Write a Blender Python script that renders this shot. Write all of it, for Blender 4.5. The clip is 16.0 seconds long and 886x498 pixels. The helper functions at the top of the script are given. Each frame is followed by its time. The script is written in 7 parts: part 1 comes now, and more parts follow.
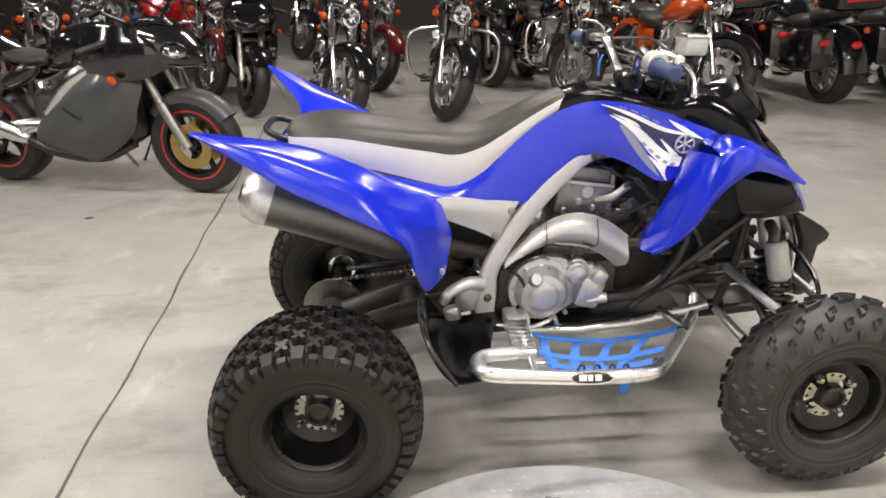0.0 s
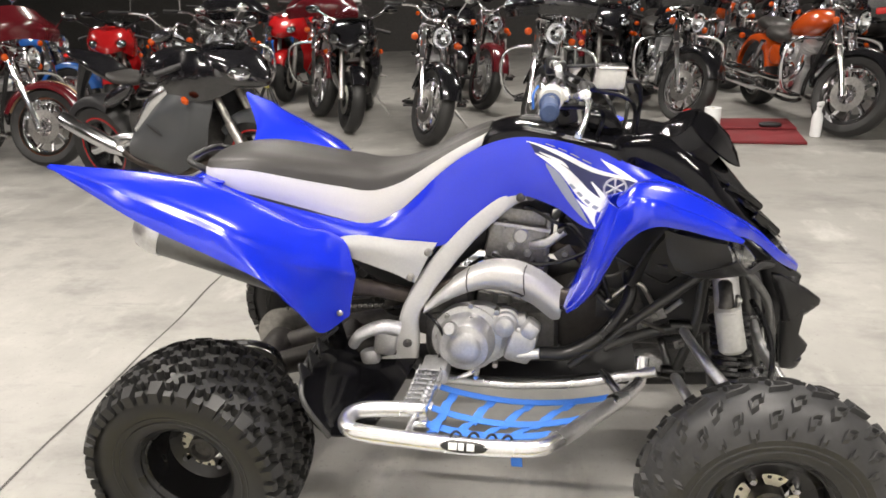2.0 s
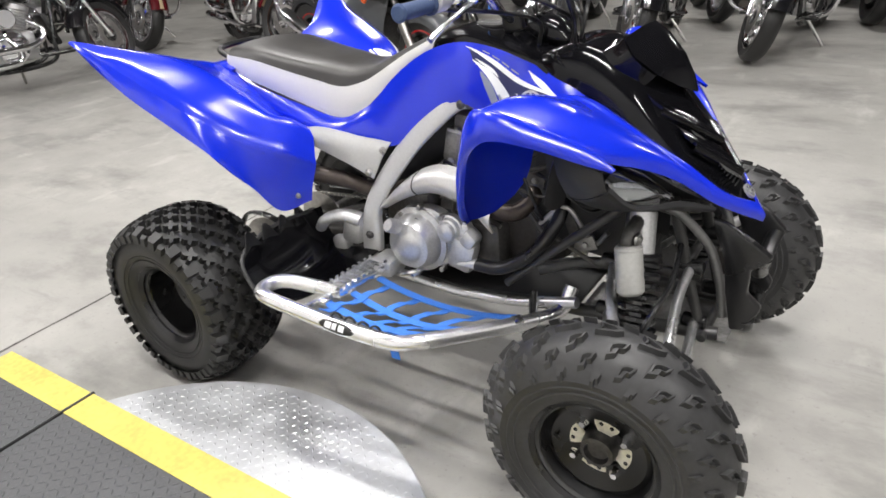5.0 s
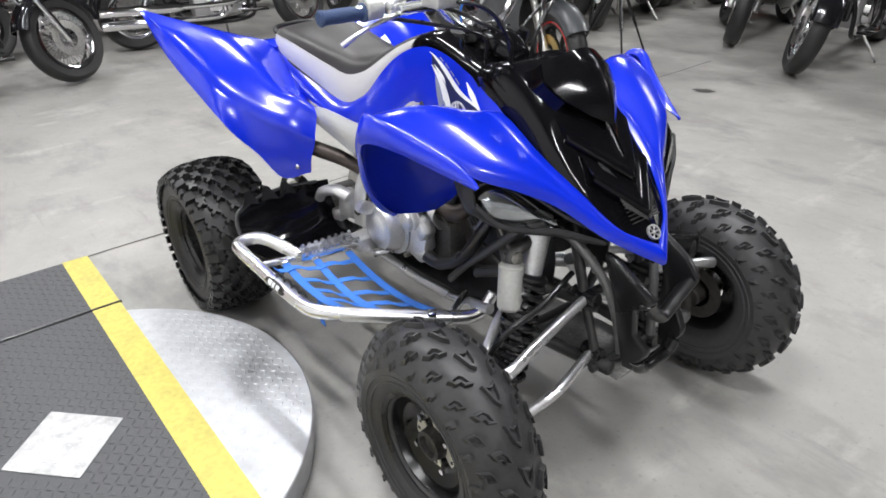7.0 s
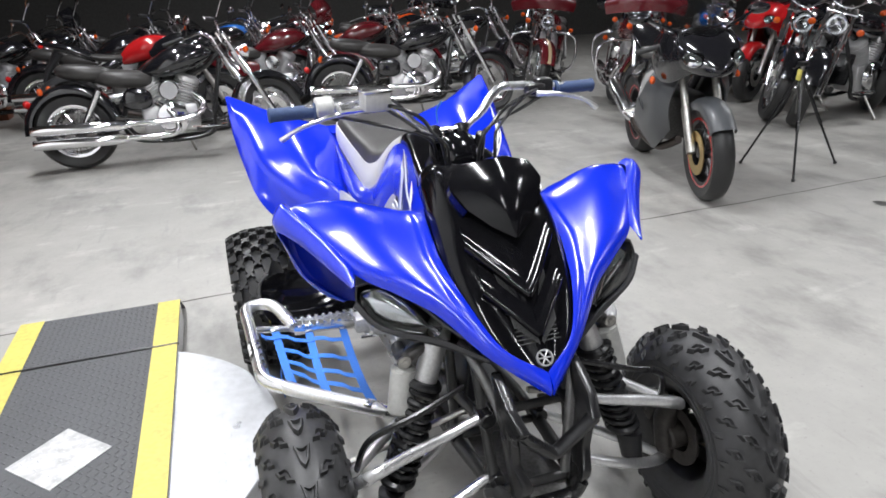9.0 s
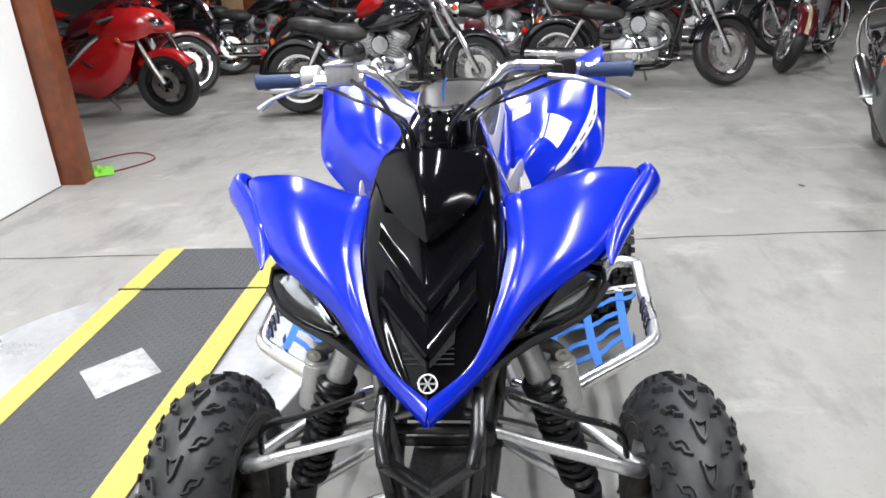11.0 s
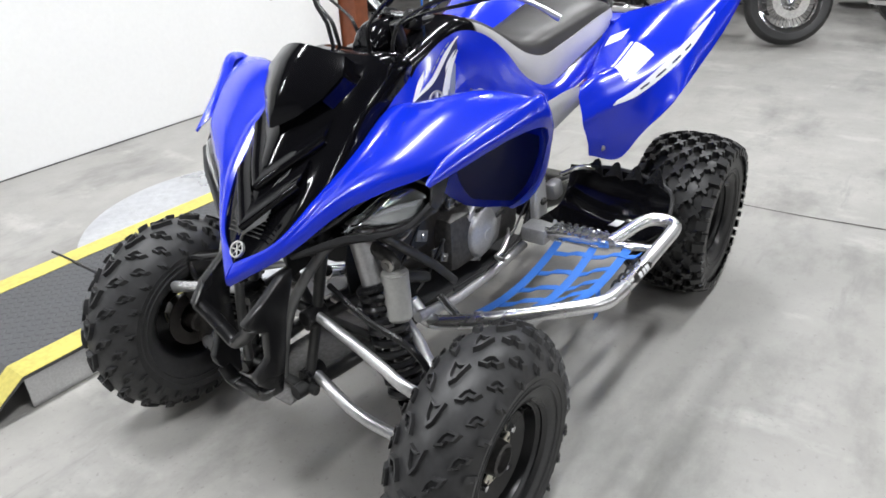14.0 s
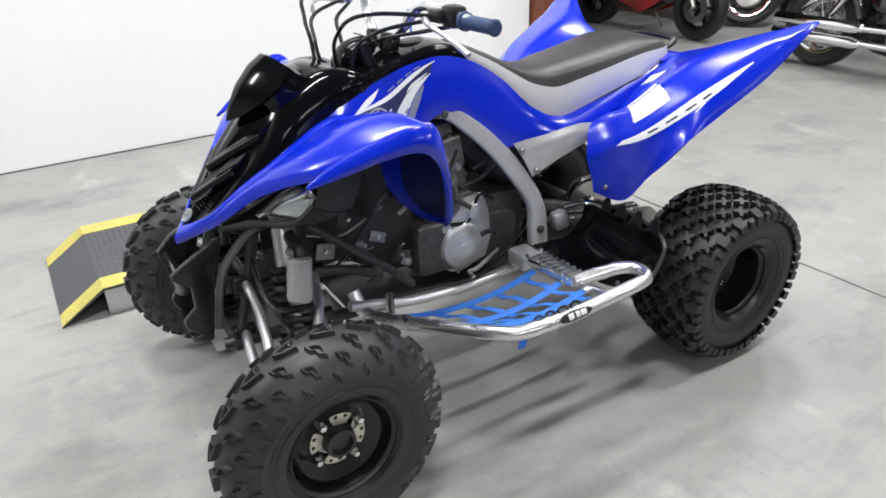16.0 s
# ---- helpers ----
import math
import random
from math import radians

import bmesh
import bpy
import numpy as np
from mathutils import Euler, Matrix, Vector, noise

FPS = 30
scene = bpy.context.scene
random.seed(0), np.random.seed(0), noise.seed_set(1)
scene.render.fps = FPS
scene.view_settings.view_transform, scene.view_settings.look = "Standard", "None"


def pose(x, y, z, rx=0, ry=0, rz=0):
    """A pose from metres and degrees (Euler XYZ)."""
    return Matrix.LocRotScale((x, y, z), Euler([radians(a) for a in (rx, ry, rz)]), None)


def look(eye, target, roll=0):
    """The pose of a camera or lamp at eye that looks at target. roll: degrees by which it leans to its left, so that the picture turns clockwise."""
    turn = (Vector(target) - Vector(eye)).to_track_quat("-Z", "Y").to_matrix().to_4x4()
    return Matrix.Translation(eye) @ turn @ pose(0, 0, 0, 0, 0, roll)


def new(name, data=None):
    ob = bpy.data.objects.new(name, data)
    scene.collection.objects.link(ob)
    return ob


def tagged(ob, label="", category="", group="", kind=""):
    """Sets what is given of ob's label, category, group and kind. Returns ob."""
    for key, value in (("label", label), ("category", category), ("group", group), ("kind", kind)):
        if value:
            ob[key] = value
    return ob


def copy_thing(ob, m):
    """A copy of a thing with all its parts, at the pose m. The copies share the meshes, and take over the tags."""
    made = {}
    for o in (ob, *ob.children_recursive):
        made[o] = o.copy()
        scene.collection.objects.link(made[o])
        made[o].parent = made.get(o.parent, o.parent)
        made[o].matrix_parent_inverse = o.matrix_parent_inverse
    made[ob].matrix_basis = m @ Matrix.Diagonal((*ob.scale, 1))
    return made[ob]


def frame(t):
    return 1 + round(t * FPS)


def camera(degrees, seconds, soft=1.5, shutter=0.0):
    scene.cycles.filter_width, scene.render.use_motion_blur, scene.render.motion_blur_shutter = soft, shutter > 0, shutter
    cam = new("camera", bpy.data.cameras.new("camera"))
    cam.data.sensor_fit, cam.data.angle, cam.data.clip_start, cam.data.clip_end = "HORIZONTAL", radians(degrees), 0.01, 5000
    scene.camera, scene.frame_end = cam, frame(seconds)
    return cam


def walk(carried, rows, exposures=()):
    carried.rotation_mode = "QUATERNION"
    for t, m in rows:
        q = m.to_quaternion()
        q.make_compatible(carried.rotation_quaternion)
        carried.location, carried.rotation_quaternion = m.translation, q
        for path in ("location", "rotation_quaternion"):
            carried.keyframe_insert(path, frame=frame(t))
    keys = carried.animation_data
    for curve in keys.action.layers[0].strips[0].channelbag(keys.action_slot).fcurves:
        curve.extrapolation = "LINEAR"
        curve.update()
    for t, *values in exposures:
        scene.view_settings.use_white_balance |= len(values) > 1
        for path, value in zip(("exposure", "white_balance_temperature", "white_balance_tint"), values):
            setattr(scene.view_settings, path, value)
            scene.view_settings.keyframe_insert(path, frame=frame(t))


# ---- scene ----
cam = camera(65.2, 16.0, 1.7)
PATH = [
    (0, (0.242, -1.916, 1.299), (0.358, -0.073, 0.53), -0.9),
    (0.5, (0.327, -1.846, 1.308), (0.462, 0.005, 0.563), -0.8),
    (1, (0.517, -1.783, 1.31), (0.522, 0.084, 0.594), -0.7),
    (1.5, (0.651, -1.742, 1.314), (0.544, 0.116, 0.58), -1.6),
    (2, (0.864, -1.752, 1.304), (0.54, 0.086, 0.585), -2.6),
    (2.5, (0.977, -1.753, 1.292), (0.549, 0.044, 0.524), -3.7),
    (3, (1.078, -1.691, 1.275), (0.593, 0.057, 0.433), -3.7),
    (3.2, (1.13, -1.657, 1.28), (0.604, 0.066, 0.41), -3.0),
    (5.3, (1.75, -1.465, 1.252), (0.671, -0.079, 0.297), -3.5),
    (5.5, (1.797, -1.425, 1.254), (0.719, -0.083, 0.237), -1.9),
    (6, (1.9, -1.356, 1.271), (0.796, -0.065, 0.216), -0.6),
    (6.5, (2.074, -1.241, 1.298), (0.8, -0.062, 0.304), -1.5),
    (7, (2.203, -1.151, 1.308), (0.795, -0.078, 0.377), -1.9),
    (7.5, (2.26, -0.998, 1.31), (0.787, 0.046, 0.45), -1.4),
    (8, (2.323, -0.848, 1.33), (0.756, 0.114, 0.542), -1.4),
    (8.5, (2.403, -0.696, 1.337), (0.718, 0.1, 0.611), -2.9),
    (9, (2.508, -0.532, 1.331), (0.723, 0.023, 0.619), -2.7),
    (9.5, (2.512, -0.386, 1.319), (0.697, -0.043, 0.554), -3.1),
    (9.7, (2.488, -0.31, 1.31), (0.669, -0.033, 0.527), -2.9),
    (11.8, (2.37, 0.382, 1.319), (0.594, -0.062, 0.512), -2.8),
    (12, (2.339, 0.447, 1.311), (0.591, -0.06, 0.482), -2.6),
    (12.5, (2.306, 0.591, 1.314), (0.622, -0.05, 0.445), -1.7),
    (13, (2.283, 0.787, 1.313), (0.68, -0.053, 0.461), -2.8),
    (13.5, (2.249, 0.907, 1.303), (0.723, -0.025, 0.405), -2.4),
    (14, (2.156, 1.038, 1.257), (0.738, -0.018, 0.322), -2.7),
    (14.5, (2.051, 1.119, 1.287), (0.784, -0.07, 0.297), -1.7),
    (15, (1.968, 1.269, 1.306), (0.86, -0.083, 0.335), -1.4),
    (15.5, (1.884, 1.479, 1.318), (0.905, 0.008, 0.381), -1.2),
    (16, (1.703, 1.611, 1.306), (0.774, 0.089, 0.4), -1.4),
]
EXPOSURES = [(0, -0.16, 7450, 13), (0.5, -0.24, 7450, 13), (1.5, 0.04, 7350, 12), (3.2, 0.1, 7350, 12), (5.5, -0.15, 6650, 11), (7, -0.22, 6500, 11), (8, -0.24, 6400, 11), (9.5, -0.04, 6400, 11), (12, -0.02, 6420, 10), (14, -0.17, 6420, 10), (16, -0.2, 6420, 10)]
walk(cam, [(t, look(eye, target, roll)) for t, eye, target, roll in PATH], EXPOSURES)

# ---------------------------------------------------------------- world and lights
world = bpy.data.worlds.new("world")
scene.world = world
world.use_nodes = True
world.node_tree.nodes["Background"].inputs["Color"].default_value = (0.75, 0.85, 1.0, 1)
world.node_tree.nodes["Background"].inputs["Strength"].default_value = 0.004
CEILING = 3.9
LAMPS = [(x, y) for x in (-1.6, 1.4) for y in (-1.2, 1.0)] + [(-4.6, -1.6), (4.4, -1.2), (-7.8, 0.4), (0.8, 6.3), (3.8, 6.0), (-2.4, 6.4), (-6.8, 5.0)]
LAMP_WATTS = 92.0


# ---------------------------------------------------------------- shape helpers
def smooth_path(points, steps=6, closed=False):
    """Catmull-Rom curve through the points."""
    p = np.array(points, float)
    n = len(p)
    if n < 3 and not closed:
        return [Vector(q) for q in p]
    out = []
    for i in range(n if closed else n - 1):
        a = p[(i - 1) % n] if closed or i else 2 * p[0] - p[1]
        b, c = p[i], p[(i + 1) % n]
        d = p[(i + 2) % n] if closed or i + 2 < n else 2 * p[-1] - p[-2]
        for k in range(steps):
            t = k / steps
            out.append(Vector(0.5 * (2 * b + (c - a) * t + (2 * a - 5 * b + 4 * c - d) * t * t + (3 * b - a - 3 * c + d) * t ** 3)))
    if not closed:
        out.append(Vector(p[-1]))
    return out


def skin(bm, rings, ring_closed=True, path_closed=False, caps=True):
    rows = [[bm.verts.new(v) for v in ring] for ring in rings]
    n = len(rows[0])
    for i in range(len(rows) if path_closed else len(rows) - 1):
        a, b = rows[i], rows[(i + 1) % len(rows)]
        for j in range(n if ring_closed else n - 1):
            k = (j + 1) % n
            bm.faces.new((a[j], a[k], b[k], b[j]))
    if caps and ring_closed and not path_closed:
        bm.faces.new(rows[0][::-1])
        bm.faces.new(rows[-1])
    return bm


def tube(points, r, segs=10, steps=6, closed=False, curved=True, bm=None, flat=1.0):
    """A pipe along the points; r may be a list of radii, spread along it; flat squeezes it upward."""
    bm = bm or bmesh.new()
    path = smooth_path(points, steps, closed) if curved else [Vector(p) for p in points]
    n = len(path)
    radii = [float(r)] * n if np.isscalar(r) else [float(q) for q in np.interp(np.linspace(0, 1, n), np.linspace(0, 1, len(r)), r)]
    rings, side = [], None
    for i, p in enumerate(path):
        a = path[(i - 1) % n] if closed or i else path[0]
        b = path[(i + 1) % n] if closed or i + 1 < n else path[-1]
        d = (b - a).normalized()
        if side is None:
            side = d.cross(Vector((0, 0, 1)))
            if side.length < 0.05:
                side = d.cross(Vector((1, 0, 0)))
        side = (side - d * side.dot(d)).normalized()
        up = side.cross(d)
        rings.append([p + radii[i] * (math.cos(2 * math.pi * k / segs) * side + flat * math.sin(2 * math.pi * k / segs) * up) for k in range(segs)])
    return skin(bm, rings, True, closed)


def block(size, at=(0, 0, 0), turn=(0, 0, 0), bevel=0.004, bm=None, taper=1.0):
    """A box with rounded edges; taper narrows its top."""
    own = bmesh.new()
    bmesh.ops.create_cube(own, size=1)
    for v in own.verts:
        s = taper if v.co.z > 0 else 1.0
        v.co = Vector((v.co.x * size[0] * s, v.co.y * size[1] * s, v.co.z * size[2]))
    if bevel:
        bmesh.ops.bevel(own, geom=own.edges[:], offset=min(bevel, 0.45 * min(size)), segments=2, affect='EDGES', profile=0.5)
    bmesh.ops.transform(own, matrix=pose(*at, *turn), verts=own.verts)
    return merge(bm, own)


def merge(bm, other):
    if bm is None:
        return other
    tmp = bpy.data.meshes.new("tmp")
    other.to_mesh(tmp)
    other.free()
    bm.from_mesh(tmp)
    bpy.data.meshes.remove(tmp)
    return bm


def lathe(profile, segs=32, axis="y", at=(0, 0, 0), bm=None, closed=False, turn=(0, 0, 0)):
    """Turns (radius, along) pairs round an axis."""
    own = bmesh.new()
    rings = []
    for k in range(segs):
        c, s = math.cos(2 * math.pi * k / segs), math.sin(2 * math.pi * k / segs)
        ring = []
        for r, a in profile:
            r = max(r, 0.0004)
            ring.append({"y": (r * c, a, r * s), "z": (r * c, r * s, a), "x": (a, r * c, r * s)}[axis])
        rings.append(ring)
    skin(own, rings, closed, True, False)
    bmesh.ops.transform(own, matrix=pose(*at, *turn), verts=own.verts)
    bmesh.ops.recalc_face_normals(own, faces=own.faces)
    return merge(bm, own)


def rod(a, b, r, segs=12, bm=None, bevel=0.0):
    """A straight round bar from a to b."""
    a, b = Vector(a), Vector(b)
    d = (b - a).length
    own = bmesh.new()
    e = min(bevel or 0.15 * r, 0.4 * d)
    prof = [(0, 0), (r - e, 0), (r, e), (r, d - e), (r - e, d), (0, d)]
    lathe(prof, segs, "z", bm=None).to_mesh(m := bpy.data.meshes.new("tmp"))
    own.from_mesh(m)
    bpy.data.meshes.remove(m)
    turn = (b - a).to_track_quat("Z", "Y").to_matrix().to_4x4()
    bmesh.ops.transform(own, matrix=Matrix.Translation(a) @ turn, verts=own.verts)
    return merge(bm, own)


def net_surface(grid, nu, nv):
    """A smooth surface through a small net of control points: rows of columns."""
    g = np.array(grid, float)
    rows = [np.array(smooth_path(r, nv)) for r in g]
    cols = np.array(rows)
    return np.array([np.array(smooth_path(cols[:, j], nu)) for j in range(cols.shape[1])]).transpose(1, 0, 2)


def normals_of(s):
    du, dv = np.gradient(s, axis=0), np.gradient(s, axis=1)
    n = np.cross(du, dv)
    return n / np.maximum(np.linalg.norm(n, axis=2, keepdims=True), 1e-9)


def plate(s, thick, bm=None):
    """A shell with thickness from a grid of points; the back lies against the normal."""
    bm = bm or bmesh.new()
    back = s - normals_of(s) * thick
    U, V = s.shape[:2]
    f = [[bm.verts.new(s[i, j]) for j in range(V)] for i in range(U)]
    b = [[bm.verts.new(back[i, j]) for j in range(V)] for i in range(U)]
    for i in range(U - 1):
        for j in range(V - 1):
            bm.faces.new((f[i][j], f[i + 1][j], f[i + 1][j + 1], f[i][j + 1]))
            bm.faces.new((b[i][j], b[i][j + 1], b[i + 1][j + 1], b[i + 1][j]))
    rim = [(i, 0) for i in range(U)] + [(U - 1, j) for j in range(1, V)] + [(i, V - 1) for i in range(U - 2, -1, -1)] + [(0, j) for j in range(V - 2, 0, -1)]
    for k in range(len(rim)):
        (i, j), (m, n) = rim[k], rim[(k + 1) % len(rim)]
        bm.faces.new((f[i][j], b[i][j], b[m][n], f[m][n]))
    bmesh.ops.remove_doubles(bm, verts=bm.verts, dist=0.0003)
    bmesh.ops.recalc_face_normals(bm, faces=bm.faces)
    return bm


def flip_side(grid, side):
    g = np.array(grid, float)
    g[..., 1] *= side
    return g


def on_surface(s, outline, lift, n=10):
    """A thin patch on a surface grid, inside a four-cornered (u, v) outline given by its two long edges."""
    nrm = normals_of(s)
    U, V = s.shape[0] - 1, s.shape[1] - 1
    a, b = [np.array(smooth_path([(*p, 0) for p in e], n))[:, :2] for e in outline]
    out = np.zeros((len(a), 5, 3))
    for i in range(len(a)):
        for k in range(5):
            u, v = a[i] + (b[i] - a[i]) * k / 4
            x, y = min(max(u * U, 0), U - 1e-6), min(max(v * V, 0), V - 1e-6)
            p, q = int(x), int(y)
            fx, fy = x - p, y - q
            mix = lambda w: w[p, q] * (1 - fx) * (1 - fy) + w[p + 1, q] * fx * (1 - fy) + w[p, q + 1] * (1 - fx) * fy + w[p + 1, q + 1] * fx * fy
            out[i, k] = mix(s) + lift * mix(nrm)
    return out


def ribbon(s, bm=None):
    """An open sheet from a grid of points, for stickers."""
    bm = bm or bmesh.new()
    f = [[bm.verts.new(p) for p in row] for row in s]
    for i in range(len(f) - 1):
        for j in range(len(f[0]) - 1):
            bm.faces.new((f[i][j], f[i + 1][j], f[i + 1][j + 1], f[i][j + 1]))
    bmesh.ops.remove_doubles(bm, verts=bm.verts, dist=0.0002)
    return bm


def prism(outline, thick, m, bm=None, bevel=0.0):
    """A flat plate from an outline in its own x and y, thick along its z, laid by the matrix m."""
    own = bmesh.new()
    lo = [own.verts.new((x, y, -thick / 2)) for x, y in outline]
    hi = [own.verts.new((x, y, thick / 2)) for x, y in outline]
    own.faces.new(lo[::-1])
    own.faces.new(hi)
    for i in range(len(lo)):
        k = (i + 1) % len(lo)
        own.faces.new((lo[i], lo[k], hi[k], hi[i]))
    bmesh.ops.recalc_face_normals(own, faces=own.faces)
    if bevel:
        bmesh.ops.bevel(own, geom=own.edges[:], offset=bevel, segments=2, affect='EDGES', profile=0.5)
    bmesh.ops.transform(own, matrix=m, verts=own.verts)
    return merge(bm, own)


def blob(size, at, turn=(0, 0, 0), segs=20, bm=None, power=1.0):
    """A rounded body, squarer for a lower power."""
    own = bmesh.new()
    bmesh.ops.create_uvsphere(own, u_segments=segs, v_segments=segs // 2 + 1, radius=1)
    for v in own.verts:
        c = [math.copysign(abs(a) ** power, a) for a in v.co]
        v.co = Vector((c[0] * size[0], c[1] * size[1], c[2] * size[2]))
    bmesh.ops.transform(own, matrix=pose(*at, *turn), verts=own.verts)
    return merge(bm, own)


def loft_body(sections, n=20, steps=4, power=0.8):
    """A closed body through upright oval sections (x, middle z, half width, half height)."""
    rows = []
    for x, z, w, h in sections:
        rows.append([(x, w * math.copysign(abs(math.cos(a)) ** power, math.cos(a)), z + h * math.copysign(abs(math.sin(a)) ** power, math.sin(a))) for a in [2 * math.pi * (k + 0.5) / n for k in range(n)]])
    bm = bmesh.new()
    return skin(bm, np.array([[Vector(p) for p in smooth_path([r[j] for r in rows], steps)] for j in range(n)]).transpose(1, 0, 2))


def part(name, bm, material, parent=None, label="", sharp=38):
    """Links a bmesh as one mesh object under a thing or a part."""
    mesh = bpy.data.meshes.new(name)
    bm.to_mesh(mesh)
    bm.free()
    mesh.materials.append(material)
    mesh.polygons.foreach_set("use_smooth", [True] * len(mesh.polygons))
    mesh.set_sharp_from_angle(angle=radians(sharp))
    ob = new(name, mesh)
    ob.parent = parent
    return tagged(ob, label)


def thing(name, label, category, group="", kind="", at=None):
    ob = new(name)
    ob.empty_display_size = 0.2
    if at is not None:
        ob.matrix_basis = at
    return tagged(ob, label, category, group, kind)


# ---------------------------------------------------------------- materials
def surface(name, colour, rough=0.5, metal=0.0, coat=0.0, grain=60.0, vary=0.12, bump=0.05, blotch=4.0, rough_vary=0.12, spec=0.5, tint=None, random_tone=0.0):
    """A principled surface with grain and larger blotches in colour, gloss and relief."""
    m = bpy.data.materials.new(name)
    m.use_nodes = True
    n, l = m.node_tree.nodes, m.node_tree.links
    b = n["Principled BSDF"]
    pos = n.new("ShaderNodeTexCoord")
    fine, wide = n.new("ShaderNodeTexNoise"), n.new("ShaderNodeTexNoise")
    fine.inputs["Scale"].default_value, fine.inputs["Detail"].default_value = grain, 4
    wide.inputs["Scale"].default_value, wide.inputs["Detail"].default_value = blotch, 5
    for t in (fine, wide):
        l.new(pos.outputs["Object"], t.inputs["Vector"])
    add = n.new("ShaderNodeMath")
    add.operation = "ADD"
    l.new(fine.outputs["Fac"], add.inputs[0])
    l.new(wide.outputs["Fac"], add.inputs[1])
    ramp = n.new("ShaderNodeMapRange")
    ramp.inputs["From Min"].default_value, ramp.inputs["From Max"].default_value = 0.7, 1.3
    l.new(add.outputs[0], ramp.inputs["Value"])
    mix = n.new("ShaderNodeMix")
    mix.data_type = "RGBA"
    c = np.array(colour)
    lo, hi = c * (1 - vary), np.minimum(c * (1 + vary), 1)
    if tint is not None:
        lo = np.array(tint)
    mix.inputs[6].default_value, mix.inputs[7].default_value = (*lo, 1), (*hi, 1)
    l.new(ramp.outputs[0], mix.inputs[0])
    l.new(mix.outputs[2], b.inputs["Base Color"])
    r = n.new("ShaderNodeMapRange")
    r.inputs["From Min"].default_value, r.inputs["From Max"].default_value = 0.3, 0.7
    r.inputs["To Min"].default_value, r.inputs["To Max"].default_value = max(rough - rough_vary * rough, 0.02), min(rough + rough_vary * rough * 1.5, 1)
    l.new(wide.outputs["Fac"], r.inputs["Value"])
    l.new(r.outputs[0], b.inputs["Roughness"])
    b.inputs["Metallic"].default_value = metal
    b.inputs["Coat Weight"].default_value = coat
    b.inputs["Coat Roughness"].default_value = 0.08
    b.inputs["Specular IOR Level"].default_value = spec
    if bump:
        bp = n.new("ShaderNodeBump")
        bp.inputs["Strength"].default_value, bp.inputs["Distance"].default_value = bump, 0.002
        l.new(fine.outputs["Fac"], bp.inputs["Height"])
        l.new(bp.outputs[0], b.inputs["Normal"])
    return m


BLUE = surface("blue_plastic", (0.0025, 0.022, 0.56), 0.22, coat=0.45, grain=220, vary=0.05, bump=0.012, blotch=3)
# blue plastic with shade and the tyre's reflection put into its colour
FLAP_SHADE = surface("shaded_blue_plastic", (0.003, 0.008, 0.10), 0.3, coat=0.3, grain=220, vary=0.08, bump=0.012)
STAY_GREY = surface("light_grey_stay_paint", (0.20, 0.20, 0.20), 0.36, metal=0.5, grain=70, vary=0.15, bump=0.05)
GLOSS_BLACK = surface("gloss_black_plastic", (0.004, 0.004, 0.005), 0.09, coat=0.0, grain=200, vary=0.1, bump=0.006, spec=0.24)
MATT_BLACK = surface("matt_black_plastic", (0.016, 0.016, 0.018), 0.5, grain=300, vary=0.2, bump=0.12)
SMOKE = surface("dark_gloss_visor", (0.004, 0.004, 0.005), 0.10, grain=200, bump=0.006, spec=0.3)
RUBBER = surface("tyre_rubber", (0.015, 0.015, 0.0158), 0.42, grain=90, vary=0.3, bump=0.12, blotch=9, spec=0.45, tint=(0.022, 0.0218, 0.0213))
GREY_RUBBER = surface("grey_tyre_rubber", (0.034, 0.034, 0.0355), 0.44, grain=90, vary=0.25, bump=0.12, blotch=9, spec=0.5, tint=(0.026, 0.026, 0.0265))
BLACK_STEEL = surface("black_painted_steel", (0.008, 0.008, 0.009), 0.28, coat=0.0, grain=120, vary=0.2, bump=0.04)
ALU = surface("polished_aluminium", (0.82, 0.83, 0.85), 0.2, metal=1, grain=40, vary=0.08, bump=0.03, rough_vary=0.4)
CAST = surface("cast_aluminium", (0.60, 0.60, 0.605), 0.38, metal=0.75, grain=160, vary=0.14, bump=0.1, rough_vary=0.3)
CYLINDER = surface("grey_cylinder_casting", (0.27, 0.265, 0.26), 0.42, metal=0.6, grain=110, vary=0.3, bump=0.2)
DARK_METAL = surface("near_black_metal", (0.035, 0.031, 0.028), 0.5, metal=0.3, grain=80, vary=0.45, bump=0.25)
BUMPER = surface("satin_black_bumper", (0.010, 0.010, 0.011), 0.27, grain=300, vary=0.2, bump=0.04)
HEAT_SHIELD = surface("satin_heat_shield", (0.62, 0.61, 0.60), 0.46, metal=0.6, grain=160, vary=0.08, bump=0.06, rough_vary=0.25)
DARK_CAST = surface("dark_cast_metal", (0.085, 0.082, 0.08), 0.45, metal=0.6, grain=90, vary=0.4, bump=0.2)
FRAME_GREY = surface("grey_frame_paint", (0.055, 0.055, 0.055), 0.36, metal=0.4, grain=70, vary=0.15, bump=0.05)
SILVER = surface("silver_paint", (0.58, 0.58, 0.575), 0.34, metal=0.4, coat=0.15, grain=150, vary=0.06, bump=0.02)
CHROME = surface("chrome", (0.86, 0.86, 0.88), 0.07, metal=1, grain=40, vary=0.04, bump=0.01)
STEEL = surface("worn_steel", (0.45, 0.44, 0.42), 0.34, metal=1, grain=60, vary=0.25, bump=0.1)
RUST = surface("heat_browned_pipe", (0.06, 0.048, 0.042), 0.42, metal=0.6, grain=40, vary=0.35, bump=0.08)
MUFFLER = surface("dull_grey_muffler", (0.2, 0.2, 0.205), 0.42, metal=0.9, grain=60, vary=0.12, bump=0.04)
